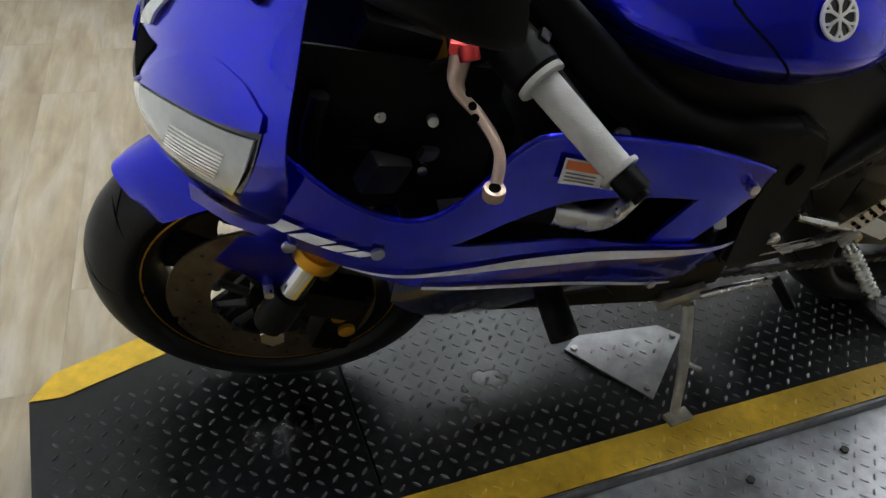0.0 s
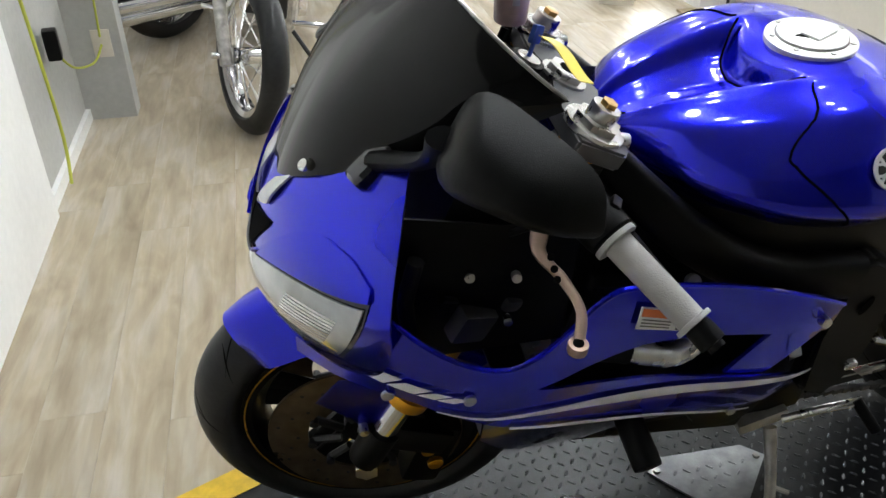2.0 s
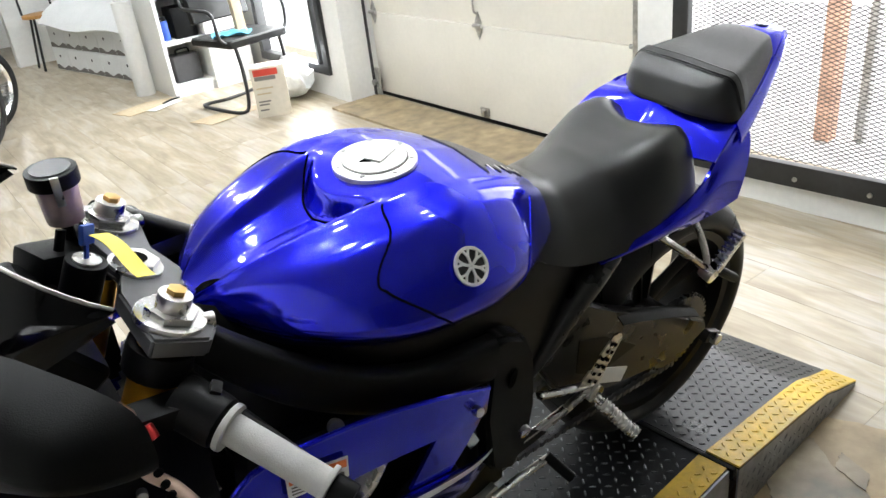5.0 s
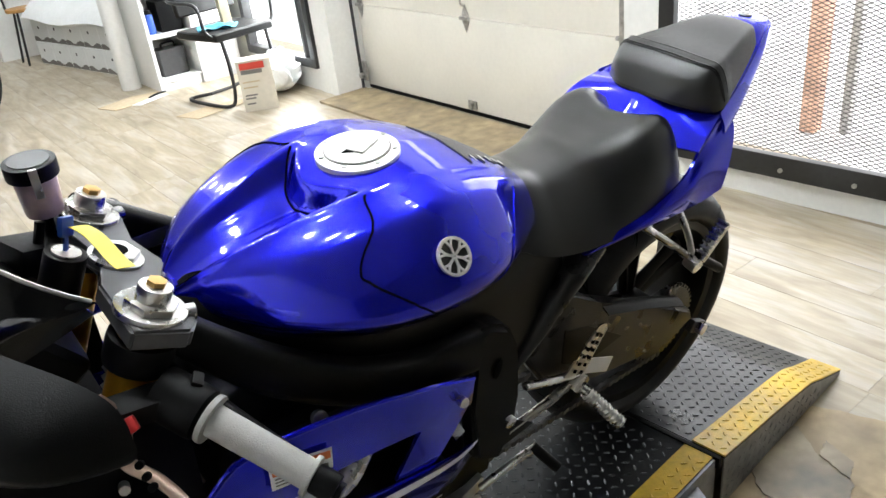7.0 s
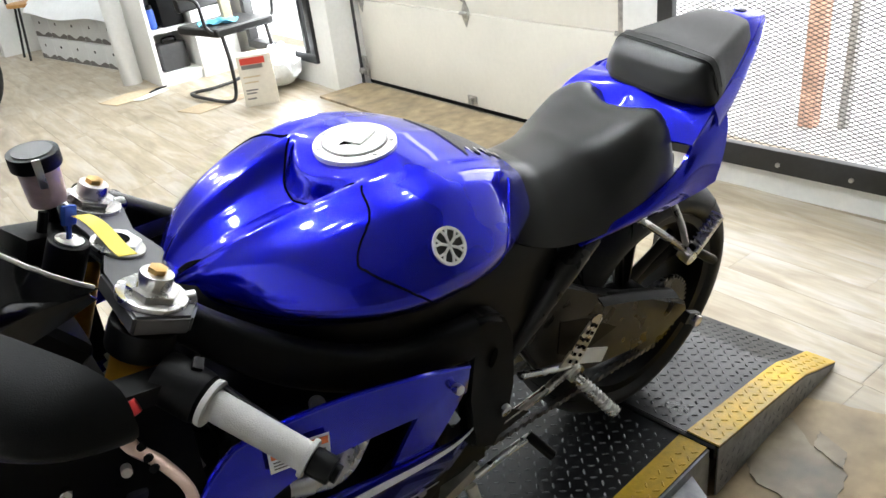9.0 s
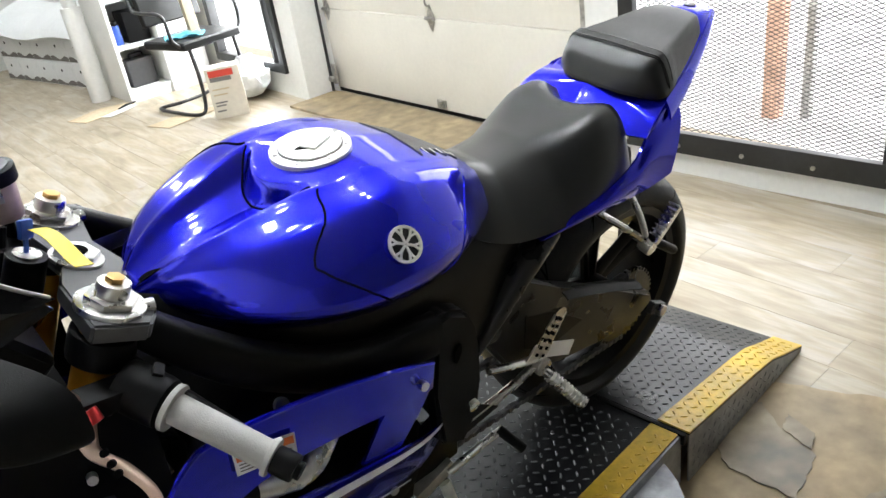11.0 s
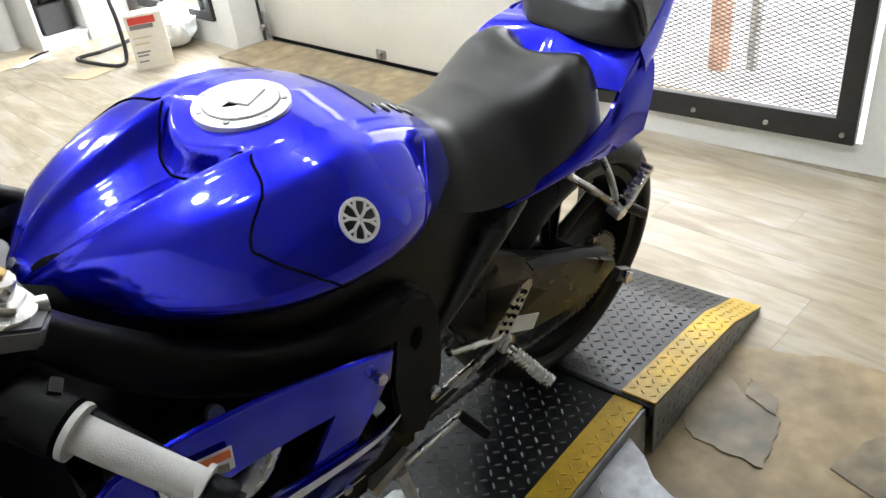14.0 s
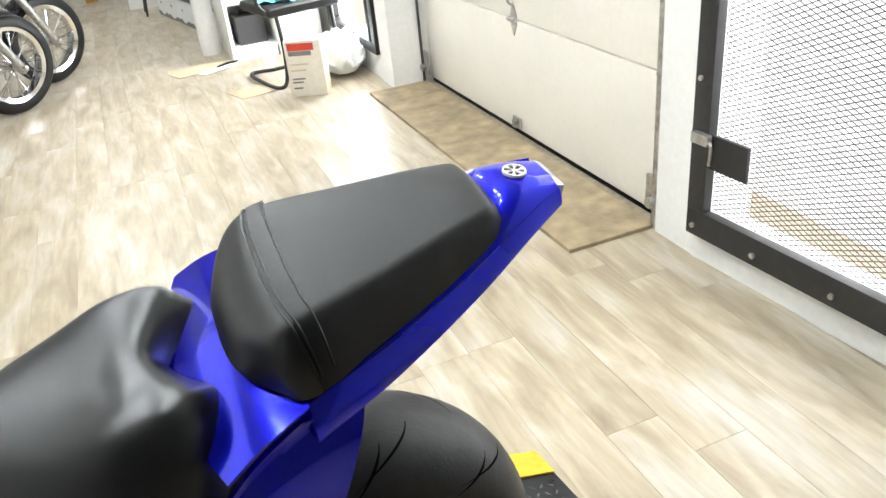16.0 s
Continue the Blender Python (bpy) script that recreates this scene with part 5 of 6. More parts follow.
# ---- frame and side covers
for s in (-1, 1):
    def beam(u, v):
        x = 0.33 + 0.60 * u
        zt = key(x, (0.33, 0.43, 0.575, 0.74, 0.82, 0.93), (0.835, 0.80, 0.758, 0.745, 0.735, 0.70))
        zb = key(x, (0.33, 0.45, 0.6, 0.75, 0.85, 0.93), (0.76, 0.69, 0.62, 0.55, 0.50, 0.56))
        y = key(x, (0.33, 0.45, 0.6, 0.8, 0.93), (0.10, 0.165, 0.185, 0.165, 0.14))
        return V((x, s * (y - 0.02 * (2 * v - 1) ** 4 - 0.012 * v), zb + (zt - zb) * v))
    bm = B()
    grid(bm, beam, 30, 10)
    P("frame_beam", thick(bm, 0.02), FRAMEBLACK, label="black aluminium frame beam")
    bm = B()
    way = spline([(0.30, s * 0.150, 0.858), (0.35, s * 0.178, 0.808), (0.41, s * 0.190, 0.752), (0.49, s * 0.194, 0.694), (0.57, s * 0.194, 0.658), (0.63, s * 0.193, 0.645), (0.69, s * 0.192, 0.634)], 6)

    def strip(u, v):
        i = min(int(u * (len(way) - 1) + 0.5), len(way) - 1)
        d = (way[min(i + 1, len(way) - 1)] - way[max(i - 1, 0)]).normalized()
        n = d.cross(V((0, s, 0))).normalized() * (1 if d.cross(V((0, s, 0))).z > 0 else -1)
        a = 2 * math.pi * v
        h = key(u, (0, 0.3, 0.7, 0.86, 1), (0.020, 0.029, 0.031, 0.034, 0.036))
        c, si = math.cos(a), math.sin(a)
        return way[i] + n * h * math.copysign(abs(c) ** 0.55, c) + V((0, s, 0)) * 0.020 * math.copysign(abs(si) ** 0.7, si)
    grid(bm, strip, len(way) - 1, 24)
    bmesh.ops.remove_doubles(bm, verts=bm.verts[:], dist=0.0003)
    P("frame_cover", bm, PLASTIC, label="matt black frame cover band")
    bm = B()
    outl = [(0.686, 0.664), (0.715, 0.668), (0.752, 0.648), (0.776, 0.590), (0.782, 0.500), (0.772, 0.425), (0.738, 0.372), (0.690, 0.40), (0.684, 0.52)]
    prism(bm, [(x, z) for x, z in outl], pose(0, s * 0.205 if s < 0 else s * 0.165, 0, 90, 0, 0) @ pose(0, 0, -0.04), 0.04)
    bmesh.ops.bevel(bm, geom=bm.edges[:], offset=0.009, segments=3, affect="EDGES")
    fc = P("sprocket_cover", bm, PLASTIC, label="matt black side cover")
    P("cover_hole", prism(B(), [(0.724 + 0.007 * math.cos(a) + 0.004 * math.sin(a), 0.585 + 0.017 * math.sin(a)) for a in np.linspace(0, 6.0, 14)], pose(0, s * 0.2075 if s < 0 else s * 0.167, 0, 90, 0, 0), 0.002), GROOVE, fc)
    P("cover_bolt", rod(B(), (0.755, s * 0.198, 0.455), (0.755, s * 0.212, 0.453), 0.011, n=14, bevel=0.002), ALLOY, fc)
    P("side_screw", rod(B(), (0.425, s * 0.218, 0.694), (0.425, s * 0.226, 0.698), 0.010, n=14, bevel=0.002), ZINC)

# ---- seat


SX = (0.812, 0.86, 0.92, 1.0, 1.08, 1.15, 1.20, 1.232)


def seat(u, v):
    q = (v - 0.5) * 2
    x = 0.812 + 0.42 * u
    w = key(x, SX, (0.098, 0.114, 0.124, 0.138, 0.150, 0.152, 0.140, 0.105))
    zt = key(x, SX, (0.806, 0.798, 0.786, 0.783, 0.799, 0.818, 0.816, 0.788))
    zl = key(x, SX, (0.722, 0.694, 0.672, 0.664, 0.668, 0.680, 0.700, 0.735))
    horn = min(max((x - 1.02) / 0.12, 0), 1)
    dish = (-0.020 * math.exp(-(q / 0.5) ** 2) + 0.003 * math.exp(-((abs(q) - 0.62) / 0.25) ** 2)) * horn
    drop = abs(q) ** (2.5 + 1.6 * horn)
    front = 0.050 * (1 - q * q) * max(0, 1 - u / 0.25)
    rear = 0.042 * (1 - min(abs(q) / 0.5, 1)) * max(0, (u - 0.75) / 0.25)
    return V((x + front - rear, mid_line(x) + w * math.copysign(abs(q) ** 0.80, q), zt + dish - (zt - zl) * drop))


bm = B()
grid(bm, seat, 48, 48)
P("rider_seat", thick(bm, 0.008), VINYL, label="black vinyl rider seat", sharp=70)
P("seat_piping", tube(B(), [seat(0.004, v) for v in np.linspace(0.04, 0.96, 26)], 0.0045, n=8, k=1), GRIPGREY, label="worn grey seat front edge")

# ---- tail
LX = (0.965, 1.02, 1.10, 1.18, 1.215, 1.25, 1.30)


def tail_side(u, v, s):
    x = 0.965 + 0.335 * u
    zb = key(x, LX, (0.646, 0.648, 0.650, 0.650, 0.651, 0.653, 0.660))
    zt = key(x, LX, (0.652, 0.674, 0.690, 0.722, 0.756, 0.780, 0.799))
    wb = key(x, LX, (0.112, 0.130, 0.147, 0.158, 0.162, 0.166, 0.171))
    wt = key(x, LX, (0.112, 0.136, 0.149, 0.154, 0.148, 0.140, 0.124))
    bulge = (0.010 * math.sin(math.pi * v) - 0.008 * math.exp(-((v - 0.86) / 0.10) ** 2) * min(max((x - 1.16) / 0.06, 0), 1))
    return V((x + 0.064 * v * u ** 3, mid_line(x) + s * (wb + (wt - wb) * v + bulge), zb + (zt - zb) * v))


BXS = (1.165, 1.21, 1.25, 1.30, 1.40, 1.50, 1.57, 1.622)


def lip(x):
    """Half width and height of the edge of the tail top."""
    return key(x, BXS, (0.156, 0.158, 0.151, 0.139, 0.112, 0.080, 0.056, 0.034)), key(x, BXS, (0.735, 0.756, 0.779, 0.793, 0.807, 0.828, 0.850, 0.860))


def tail_deck(u, v):
    q = (v - 0.5) * 2
    x = 1.165 + 0.05 * abs(q) * (1 - u) + 0.457 * u
    w, z = lip(x)
    zc = key(x, (1.165, 1.19, 1.25, 1.30, 1.50, 1.55, 1.59, 1.622), (0.752, 0.764, 0.812, 0.822, 0.848, 0.872, 0.874, 0.868))
    return V((x, mid_line(x) + q * w, z + (zc - z) * (1 - abs(q) ** (1.05 if x < 1.3 else 3.2))))


for s in (-1, 1):
    bm = B()
    grid(bm, lambda u, v: tail_side(u, v, s), 34, 16)
    P("tail_side_panel", thick(bm, 0.005), BLUE, label="blue tail side panel")

    def boom(u, v):
        x = 1.30 + 0.322 * u
        w, z = lip(x)
        fall = key(x, (1.30, 1.36, 1.42, 1.622), (0.034, 0.034, 0.030, 0.018))
        return V((x, mid_line(x) + s * (w + 0.016 * math.sin(1.6 * v) * (1 - 0.5 * u)), z + 0.004 - fall * v))
    bm = B()
    grid(bm, boom, 40, 8)
    P("tail_edge", thick(bm, 0.005), BLUE, label="blue raised edge beside the pillion seat")
    bm = B()
    grid(bm, lambda u, v: V((1.36 + 0.23 * u, mid_line(1.36 + 0.23 * u) + s * (lip(1.36 + 0.23 * u)[0] - 0.006) * (1 - v), lip(1.36 + 0.23 * u)[1] - 0.040 + 0.022 * u)), 12, 4)
    P("tail_underside", thick(bm, 0.004), PLASTIC, label="black tail underside")
bm = B()
grid(bm, tail_deck, 60, 24)
P("tail_deck", thick(bm, 0.004), BLUE, label="blue tail top panel", sharp=25)
bm = box(B(), (1.624, 0.015, 0.850), (0.012, 0.060, 0.026), (0, 14, 0), bevel=0.005)
P("tail_lens", bm, LENS, label="clear tail lamp lens")
badge("tail_badge", tail_deck((1.584 - 1.165) / 0.457, 0.5) + V((0, 0, 0.0006)), (0.08, 0, 1), (1, 0, 0), 0.0135, bike)


def pillion(u, v, out=0.0):
    q = (v - 0.5) * 2
    x = 1.243 + 0.300 * u + 0.040 * abs(q) ** 3.5 * max(0, 1 - u / 0.4)
    w = key(u, (0, 0.05, 0.14, 0.3, 0.6, 0.93, 1), (0.104, 0.118, 0.124, 0.120, 0.097, 0.066, 0.054))
    zt = key(u, (0, 0.025, 0.07, 0.15, 0.25, 0.5, 0.95, 1), (0.808, 0.830, 0.852, 0.868, 0.874, 0.877, 0.882, 0.870))
    zl = key(u, (0, 0.3, 0.7, 1), (0.796, 0.806, 0.826, 0.850))
    top = zt + out - 0.008 * abs(q) ** 2
    edge = min(max((abs(q) - 0.72) / 0.28, 0), 1)
    return V((x, mid_line(x) - 0.012 * (1 - u) + (w + out) * q, top - (top - zl) * edge ** 2.3))


bm = B()
vs = grid(bm, pillion, 60, 48)
bm.faces.new(list(vs[0]))
bm.faces.new(list(reversed(vs[-1])))
pl = P("pillion_seat", bm, SUEDE, label="black vinyl pillion seat with strap", sharp=60)
bm = B()
grid(bm, lambda u, v: pillion(0.004 + 0.156 * u, v, 0.0015), 14, 40)
P("pillion_front", thick(bm, 0.001), VINYL, pl, "smooth vinyl seat front")
bm = B()
grid(bm, lambda u, v: pillion(0.18 + 0.065 * u, 0.01 + 0.98 * v, 0.0030), 6, 40)
P("pillion_strap", thick(bm, 0.002), SUEDE, pl, "smooth black strap")
for uu in (0.163, 0.182, 0.243):
    P("seat_seam", tube(B(), [pillion(uu, v, 0.0028) for v in np.linspace(0.02, 0.98, 34)], 0.0013, n=6, k=1), VINYL, pl)
# undertray
P("undertray", box(B(), (1.20, 0, 0.63), (0.24, 0.15, 0.07), (0, -6, 0), bevel=0.02), PLASTIC, label="black undertray")
P("subframe", box(B(), (1.02, 0, 0.66), (0.30, 0.21, 0.08), bevel=0.02), FRAMEBLACK, label="black seat subframe")

# ---- swingarm, chain, rear sets, stand
for s in (-1, 1):
    bm = B()
    outl = [(0.84, 0.50), (0.90, 0.565), (0.965, 0.560), (1.05, 0.495), (1.23, 0.392), (1.375, 0.312), (1.385, 0.285), (1.33, 0.262), (1.20, 0.275), (1.06, 0.295), (0.92, 0.37)]
    prism(bm, outl, pose(0, -0.128 if s < 0 else 0.160, 0, 90, 0, 0) @ pose(0, 0, -0.032), 0.032)
    bmesh.ops.bevel(bm, geom=bm.edges[:], offset=0.008, segments=3, affect="EDGES")
    sa = P("swingarm", bm, SATIN, label="black braced swingarm")
    bm = B()
    prism(bm, [(0.96, 0.475), (1.03, 0.45), (1.13, 0.375), (1.02, 0.36), (0.96, 0.40)], pose(0, -0.1295 if s < 0 else 0.162, 0, 90, 0, 0) @ pose(0, 0, -0.002), 0.002)
    P("swingarm_recess", bm, FRAMEBLACK, sa)
    P("axle_block", box(B(), (1.352, s * 0.155, 0.298), (0.05, 0.016, 0.028), (0, 27, 0), bevel=0.004), BLACKSTEEL, sa)
    P("axle_nut", rod(B(), (1.352, s * 0.160, 0.298), (1.352, s * 0.176, 0.298), 0.014, n=6, bevel=0.002), ALLOY, sa)
    # pillion peg hanger
    bm = B()
    tube(bm, [(1.10, s * 0.135, 0.655), (1.165, s * 0.165, 0.60), (1.225, s * 0.185, 0.545)], 0.0115, n=10, flat=0.6)
    tube(bm, [(1.205, s * 0.135, 0.665), (1.225, s * 0.165, 0.60), (1.232, s * 0.185, 0.545)], 0.010, n=10, flat=0.6)
    rod(bm, (1.228, s * 0.178, 0.542), (1.228, s * 0.204, 0.536), 0.017, n=16, bevel=0.003)
    hg = P("pillion_hanger", bm, ALLOY, label="alloy pillion footrest hanger")
    P("pillion_peg", rod(B(), (1.225, s * 0.195, 0.555), (1.30, s * 0.205, 0.500), 0.0095, n=12, bevel=0.003), PLASTIC, hg, "folded black pillion peg")
    bm = box(B(), (1.262, s * 0.2, 0.575), (0.085, 0.02, 0.012), (0, -40, 0), bevel=0.003)
    P("peg_plate", bm, ALLOY, hg, "serrated alloy peg plate")
    for i in range(8):
        P("peg_tooth", box(B(), (1.235 + 0.0075 * i, s * 0.2, 0.562 + 0.0063 * i), (0.003, 0.022, 0.012), (0, -40, 0)), ALLOY, hg)
    # rider rear set
    bm = B()
    tube(bm, [(0.845, s * 0.150, 0.430), (0.90, s * 0.158, 0.415), (0.965, s * 0.160, 0.395)], 0.010, n=10, flat=0.7)
    tube(bm, [(0.835, s * 0.150, 0.345), (0.90, s * 0.158, 0.365), (0.968, s * 0.160, 0.385)], 0.010, n=10, flat=0.7)
    rod(bm, (0.972, s * 0.145, 0.375), (0.972, s * 0.172, 0.372), 0.019, n=18, bevel=0.003)
    rst = P("rear_set", bm, ALLOY, label="alloy rear set bracket")
    bm = B()
    outl = [(0.924, 0.414), (0.968, 0.382), (1.028, 0.472), (1.026, 0.484), (1.016, 0.490), (1.003, 0.489)]
    prism(bm, outl, pose(0, s * 0.168, 0, 90, 0, 0) @ pose(0, 0, -0.003 if s < 0 else 0), 0.003)
    hgd = P("heel_guard", bm, ALLOY, rst, "drilled alloy heel guard", smooth=False)
    bm = B()
    for i in range(6):
        for j in range(2):
            t = 0.12 + 0.15 * i
            box(bm, (0.950 + 0.062 * t + 0.018 * (j - 0.5) * (1 - 0.45 * t), s * 0.1705, 0.402 + 0.080 * t - 0.012 * (j - 0.5) * (1 - 0.45 * t)), (0.007, 0.002, 0.0065), (0, 36, 0))
    P("guard_slot", bm, GROOVE, rst, smooth=False)
    pg = V((0.975, s * 0.160, 0.362))
    pe = V((1.008, s * 0.242, 0.305))
    bm = tube(B(), [pg + (pe - pg) * q for q in (0, 0.16)] + [pg + (pe - pg) * (0.17 + 0.0395 * (i // 2) + 0.006 * (i % 2)) for i in range(44)],
              [0.0095, 0.0095] + [(0.0135, 0.0135, 0.0105, 0.0105)[(i + 1) % 4] for i in range(44)], n=12, k=1)
    P("foot_peg", bm, ALLOY, rst, "knurled alloy foot peg")
P("swingarm_tag", box(B(), (1.012, -0.165, 0.392), (0.092, 0.003, 0.032), (0, 27, 0), bevel=0.001), WHITE, label="blank white sticker")
bm = B()
for i in range(52):
    for zz, dzz in ((0.395, -0.0), (0.238, 0.0)):
        t = i / 51
        x = 0.80 + (RX - 0.80) * t
        z = zz + ((RZ + 0.088 if zz > 0.3 else RZ - 0.088) - zz) * t
        box(bm, (x, -0.1045, z), (0.0092, 0.012 if i % 2 else 0.008, 0.011), bevel=0)
tagged(P("drive_chain", bm, TRIPLE, label="greasy steel drive chain"), kind="stuff")
bm = B()
grid(bm, lambda u, v: V((1.06 + 0.25 * u, -0.145 + 0.045 * v, 0.470 - 0.085 * u - 0.02 * u * u + 0.012 * math.sin(math.pi * v))), 14, 6)
P("chain_guard", thick(bm, 0.003), PLASTIC, label="black chain guard")
# frame struts that drop from the seat rail to the swingarm pivot
for s in (-1, 1):
    bm = B()
    tube(bm, [(0.812, s * 0.140, 0.480), (0.862, s * 0.146, 0.545), (0.935, s * 0.142, 0.612), (1.01, s * 0.128, 0.640)], [0.016, 0.024, 0.030, 0.026], n=14, flat=0.8)
    P("frame_strut", bm, SATIN, label="satin black frame strut")
# rear hugger and shock
bm = B()
rod(bm, (0.90, 0.0, 0.62), (0.93, 0.0, 0.38), 0.022, n=16)
sh = P("rear_shock", bm, RED, label="rear shock with red spring")
bm = B()
tube(bm, [V((0.897 + 0.0012 * i, 0.036 * math.sin(i * 0.9), 0.60 - 0.009 * i)) + V((0.036 * math.cos(i * 0.9), 0, 0)) for i in range(24)], 0.006, n=8, k=3)
P("shock_spring", bm, REDALLOY, sh)
P("fluid_canister", rod(B(), (0.880, -0.105, 0.575), (0.890, -0.112, 0.550), 0.016, n=18, bevel=0.003), ALLOY, sh)
# side stand
bm = B()
pivot, foot = V((0.735, -0.150, 0.225)), V((0.722, -0.262, 0.040))
tube(bm, [pivot, pivot + (foot - pivot) * 0.5 + V((0.004, -0.004, 0)), foot], [0.013, 0.011, 0.009], n=12, flat=0.8)
STAND = material("dull_silver_stand", (0.50, 0.49, 0.46), 0.4, metal=0.8, grain=0.12, blotch=0.2, blotch_size=20)
sd = P("side_stand", bm, STAND, label="silver side stand folded down")
bm = box(B(), foot + V((0.004, -0.006, 0.004)), (0.05, 0.028, 0.008), (-9, 0, 10), bevel=0.003)
P("stand_foot", bm, STAND, sd)
P("stand_tab", rod(B(), pivot + (foot - pivot) * 0.5, pivot + (foot - pivot) * 0.55 + V((0.035, -0.012, 0)), 0.0045, n=8), STAND, sd)
P("stand_bracket", box(B(), (0.715, -0.138, 0.245), (0.09, 0.03, 0.028), (0, -20, 0), bevel=0.006), STAND, sd)
# shift linkage
bm = B()
tube(bm, [(0.735, -0.165, 0.268), (0.79, -0.190, 0.318), (0.828, -0.200, 0.335)], 0.007, n=10)
shf = P("shift_lever", bm, ALLOY, label="alloy shift lever with rubber tip")
P("shift_rubber", rod(B(), (0.824, -0.196, 0.338), (0.846, -0.240, 0.305), 0.0095, n=14, bevel=0.002), PLASTIC, shf)
P("shift_rod", rod(B(), (0.74, -0.160, 0.35), (0.95, -0.160, 0.372), 0.004, n=8), ZINC, shf)
bm = B()
prism(bm, [(0.755, 0.33), (0.86, 0.345), (0.80, 0.392)], pose(0, -0.160, 0, 90, 0, 0), 0.003)
P("heel_plate", bm, FRAMEBLACK)

# ---------------------------------------------------------------- things in the room


def visitor_chair():
    t = thing("visitor_chair", pose(2.22, 4.12, 0, 0, 0, 12), "black padded chair on bent tubular steel legs", "chair")
    bm = box(B(), (0, 0, 0.455), (0.47, 0.45, 0.055), bevel=0.024, seg=3)
    part("seat", bm, SUEDE, t)
    part("backrest", box(B(), (0.02, 0.23, 0.74), (0.46, 0.05, 0.36), (-10, 0, 0), bevel=0.022, seg=3), SUEDE, t)
    for s in (-1, 1):
        bm = B()
        tube(bm, [(s * 0.10, 0.20, 0.02), (s * 0.24, 0.24, 0.018), (s * 0.27, 0.0, 0.018), (s * 0.25, -0.22, 0.018), (s * 0.20, -0.235, 0.06), (s * 0.18, -0.225, 0.25), (s * 0.18, -0.20, 0.43)], 0.0125, n=10)
        part("leg", bm, BLACKSTEEL, t)
        bm = B()
        tube(bm, [(s * 0.18, -0.20, 0.43), (s * 0.27, -0.18, 0.50), (s * 0.28, -0.15, 0.66), (s * 0.28, 0.08, 0.68), (s * 0.25, 0.22, 0.70), (s * 0.235, 0.26, 0.86)], 0.0115, n=10)
        part("armrest", bm, BLACKSTEEL, t)
    bm = B()
    tube(bm, [(-0.10, 0.20, 0.02), (0.10, 0.20, 0.02)], 0.0125, n=10)
    part("stretcher", bm, BLACKSTEEL, t)
    return t


visitor_chair()
t = thing("blue_rag", pose(2.14, 4.05, 0.487), "crumpled light blue cloth on chair seat", "cloth")
bm = B()
grid(bm, lambda u, v: ((u - 0.5) * 0.24, (v - 0.5) * 0.14 + 0.03 * math.sin(u * 6), 0.012 + 0.010 * math.sin(u * 13 + v * 7) + 0.008 * math.sin(v * 17)), 18, 12)
part("cloth", thick(bm, 0.003), CYANCLOTH, t)
t = thing("cardboard_tube", pose(2.26, 4.16, 0.487), "brown cardboard tube leaning on the chair", "cardboard tube")
part("tube", box(B(), (0, 0.02, 0.25), (0.065, 0.05, 0.5), (-6, 0, 0), bevel=0.006), BOXCARD, t)


def product_box():
    t = thing("carton", pose(2.18, 3.69, 0, 0, 0, -26), "tan carton with red printed band", "cardboard box")
    w, d, h = 0.215, 0.13, 0.325
    part("body", box(B(), (0, 0, h / 2), (w, d, h), bevel=0.003), BOXPALE, t)
    part("red_band", box(B(), (-0.012, -d / 2 - 0.0006, h - 0.035), (w * 0.72, 0.0012, 0.042)), RED, t)
    part("text_bar", box(B(), (-0.02, -d / 2 - 0.0006, h - 0.072), (w * 0.62, 0.0012, 0.026)), INKGREY, t)
    for i, (ww, z) in enumerate(((0.5, 0.19), (0.42, 0.155), (0.36, 0.105), (0.30, 0.085), (0.26, 0.05))):
        part("text_bar", box(B(), (-w / 2 + 0.02 + ww * w / 2, -d / 2 - 0.0005, z), (ww * w, 0.001, 0.010)), INKGREY if i > 1 else BOXCARD, t)
    part("tape", box(B(), (0, 0, h + 0.0004), (0.05, d, 0.0008)), BOXCARD, t)


product_box()


def flat_sheet(name, outline, z, th, mat, label, category, rz=0):
    t = thing(name, pose(0, 0, z), label, category)
    part("sheet", prism(B(), outline, pose(0, 0, 0), th), mat, t, smooth=False)
    return t


flat_sheet("cardboard_sheet", [(1.72, 4.03), (1.79, 3.83), (2.14, 3.90), (2.20, 4.0), (1.95, 4.06)], 0.001, 0.004, BOXCARD, "flattened cardboard sheet on the floor", "cardboard")
flat_sheet("cardboard_sheet", [(1.43, 4.80), (1.50, 4.60), (1.86, 4.68), (1.93, 4.82), (1.70, 4.9)], 0.001, 0.004, BOXCARD, "thin cardboard offcut on the floor", "cardboard")
flat_sheet("paper_sheet", [(1.62, 4.62), (1.66, 4.55), (1.90, 4.66), (1.87, 4.74)], 0.006, 0.002, PAPER, "white folded paper on the floor", "paper")
t = thing("tool", pose(1.84, 4.72, 0.012, 0, 0, 25), "small dark tool on cardboard", "tool")
part("shaft", tube(B(), [(-0.08, 0, 0), (0.0, 0.006, 0.002), (0.09, 0, 0)], [0.006, 0.009, 0.005], n=8), PLASTIC, t)

# bag of packing plastic by the window
t = thing("plastic_bag", pose(2.46, 3.98, 0), "milky plastic packing bag under the window", "bag")
bm = bmesh.new()
bmesh.ops.create_icosphere(bm, subdivisions=4, radius=1)
for v in bm.verts:
    n = noise.noise(v.co * 2.1) * 0.28 + noise.noise(v.co * 5.3) * 0.10
    v.co = V((v.co.x * 0.15, v.co.y * 0.22, max(v.co.z * 0.13 + 0.13, 0.004))) * (1 + n)
    v.co.z = max(v.co.z, 0.003)
part("bag", bm, CLEARPLASTIC, t)

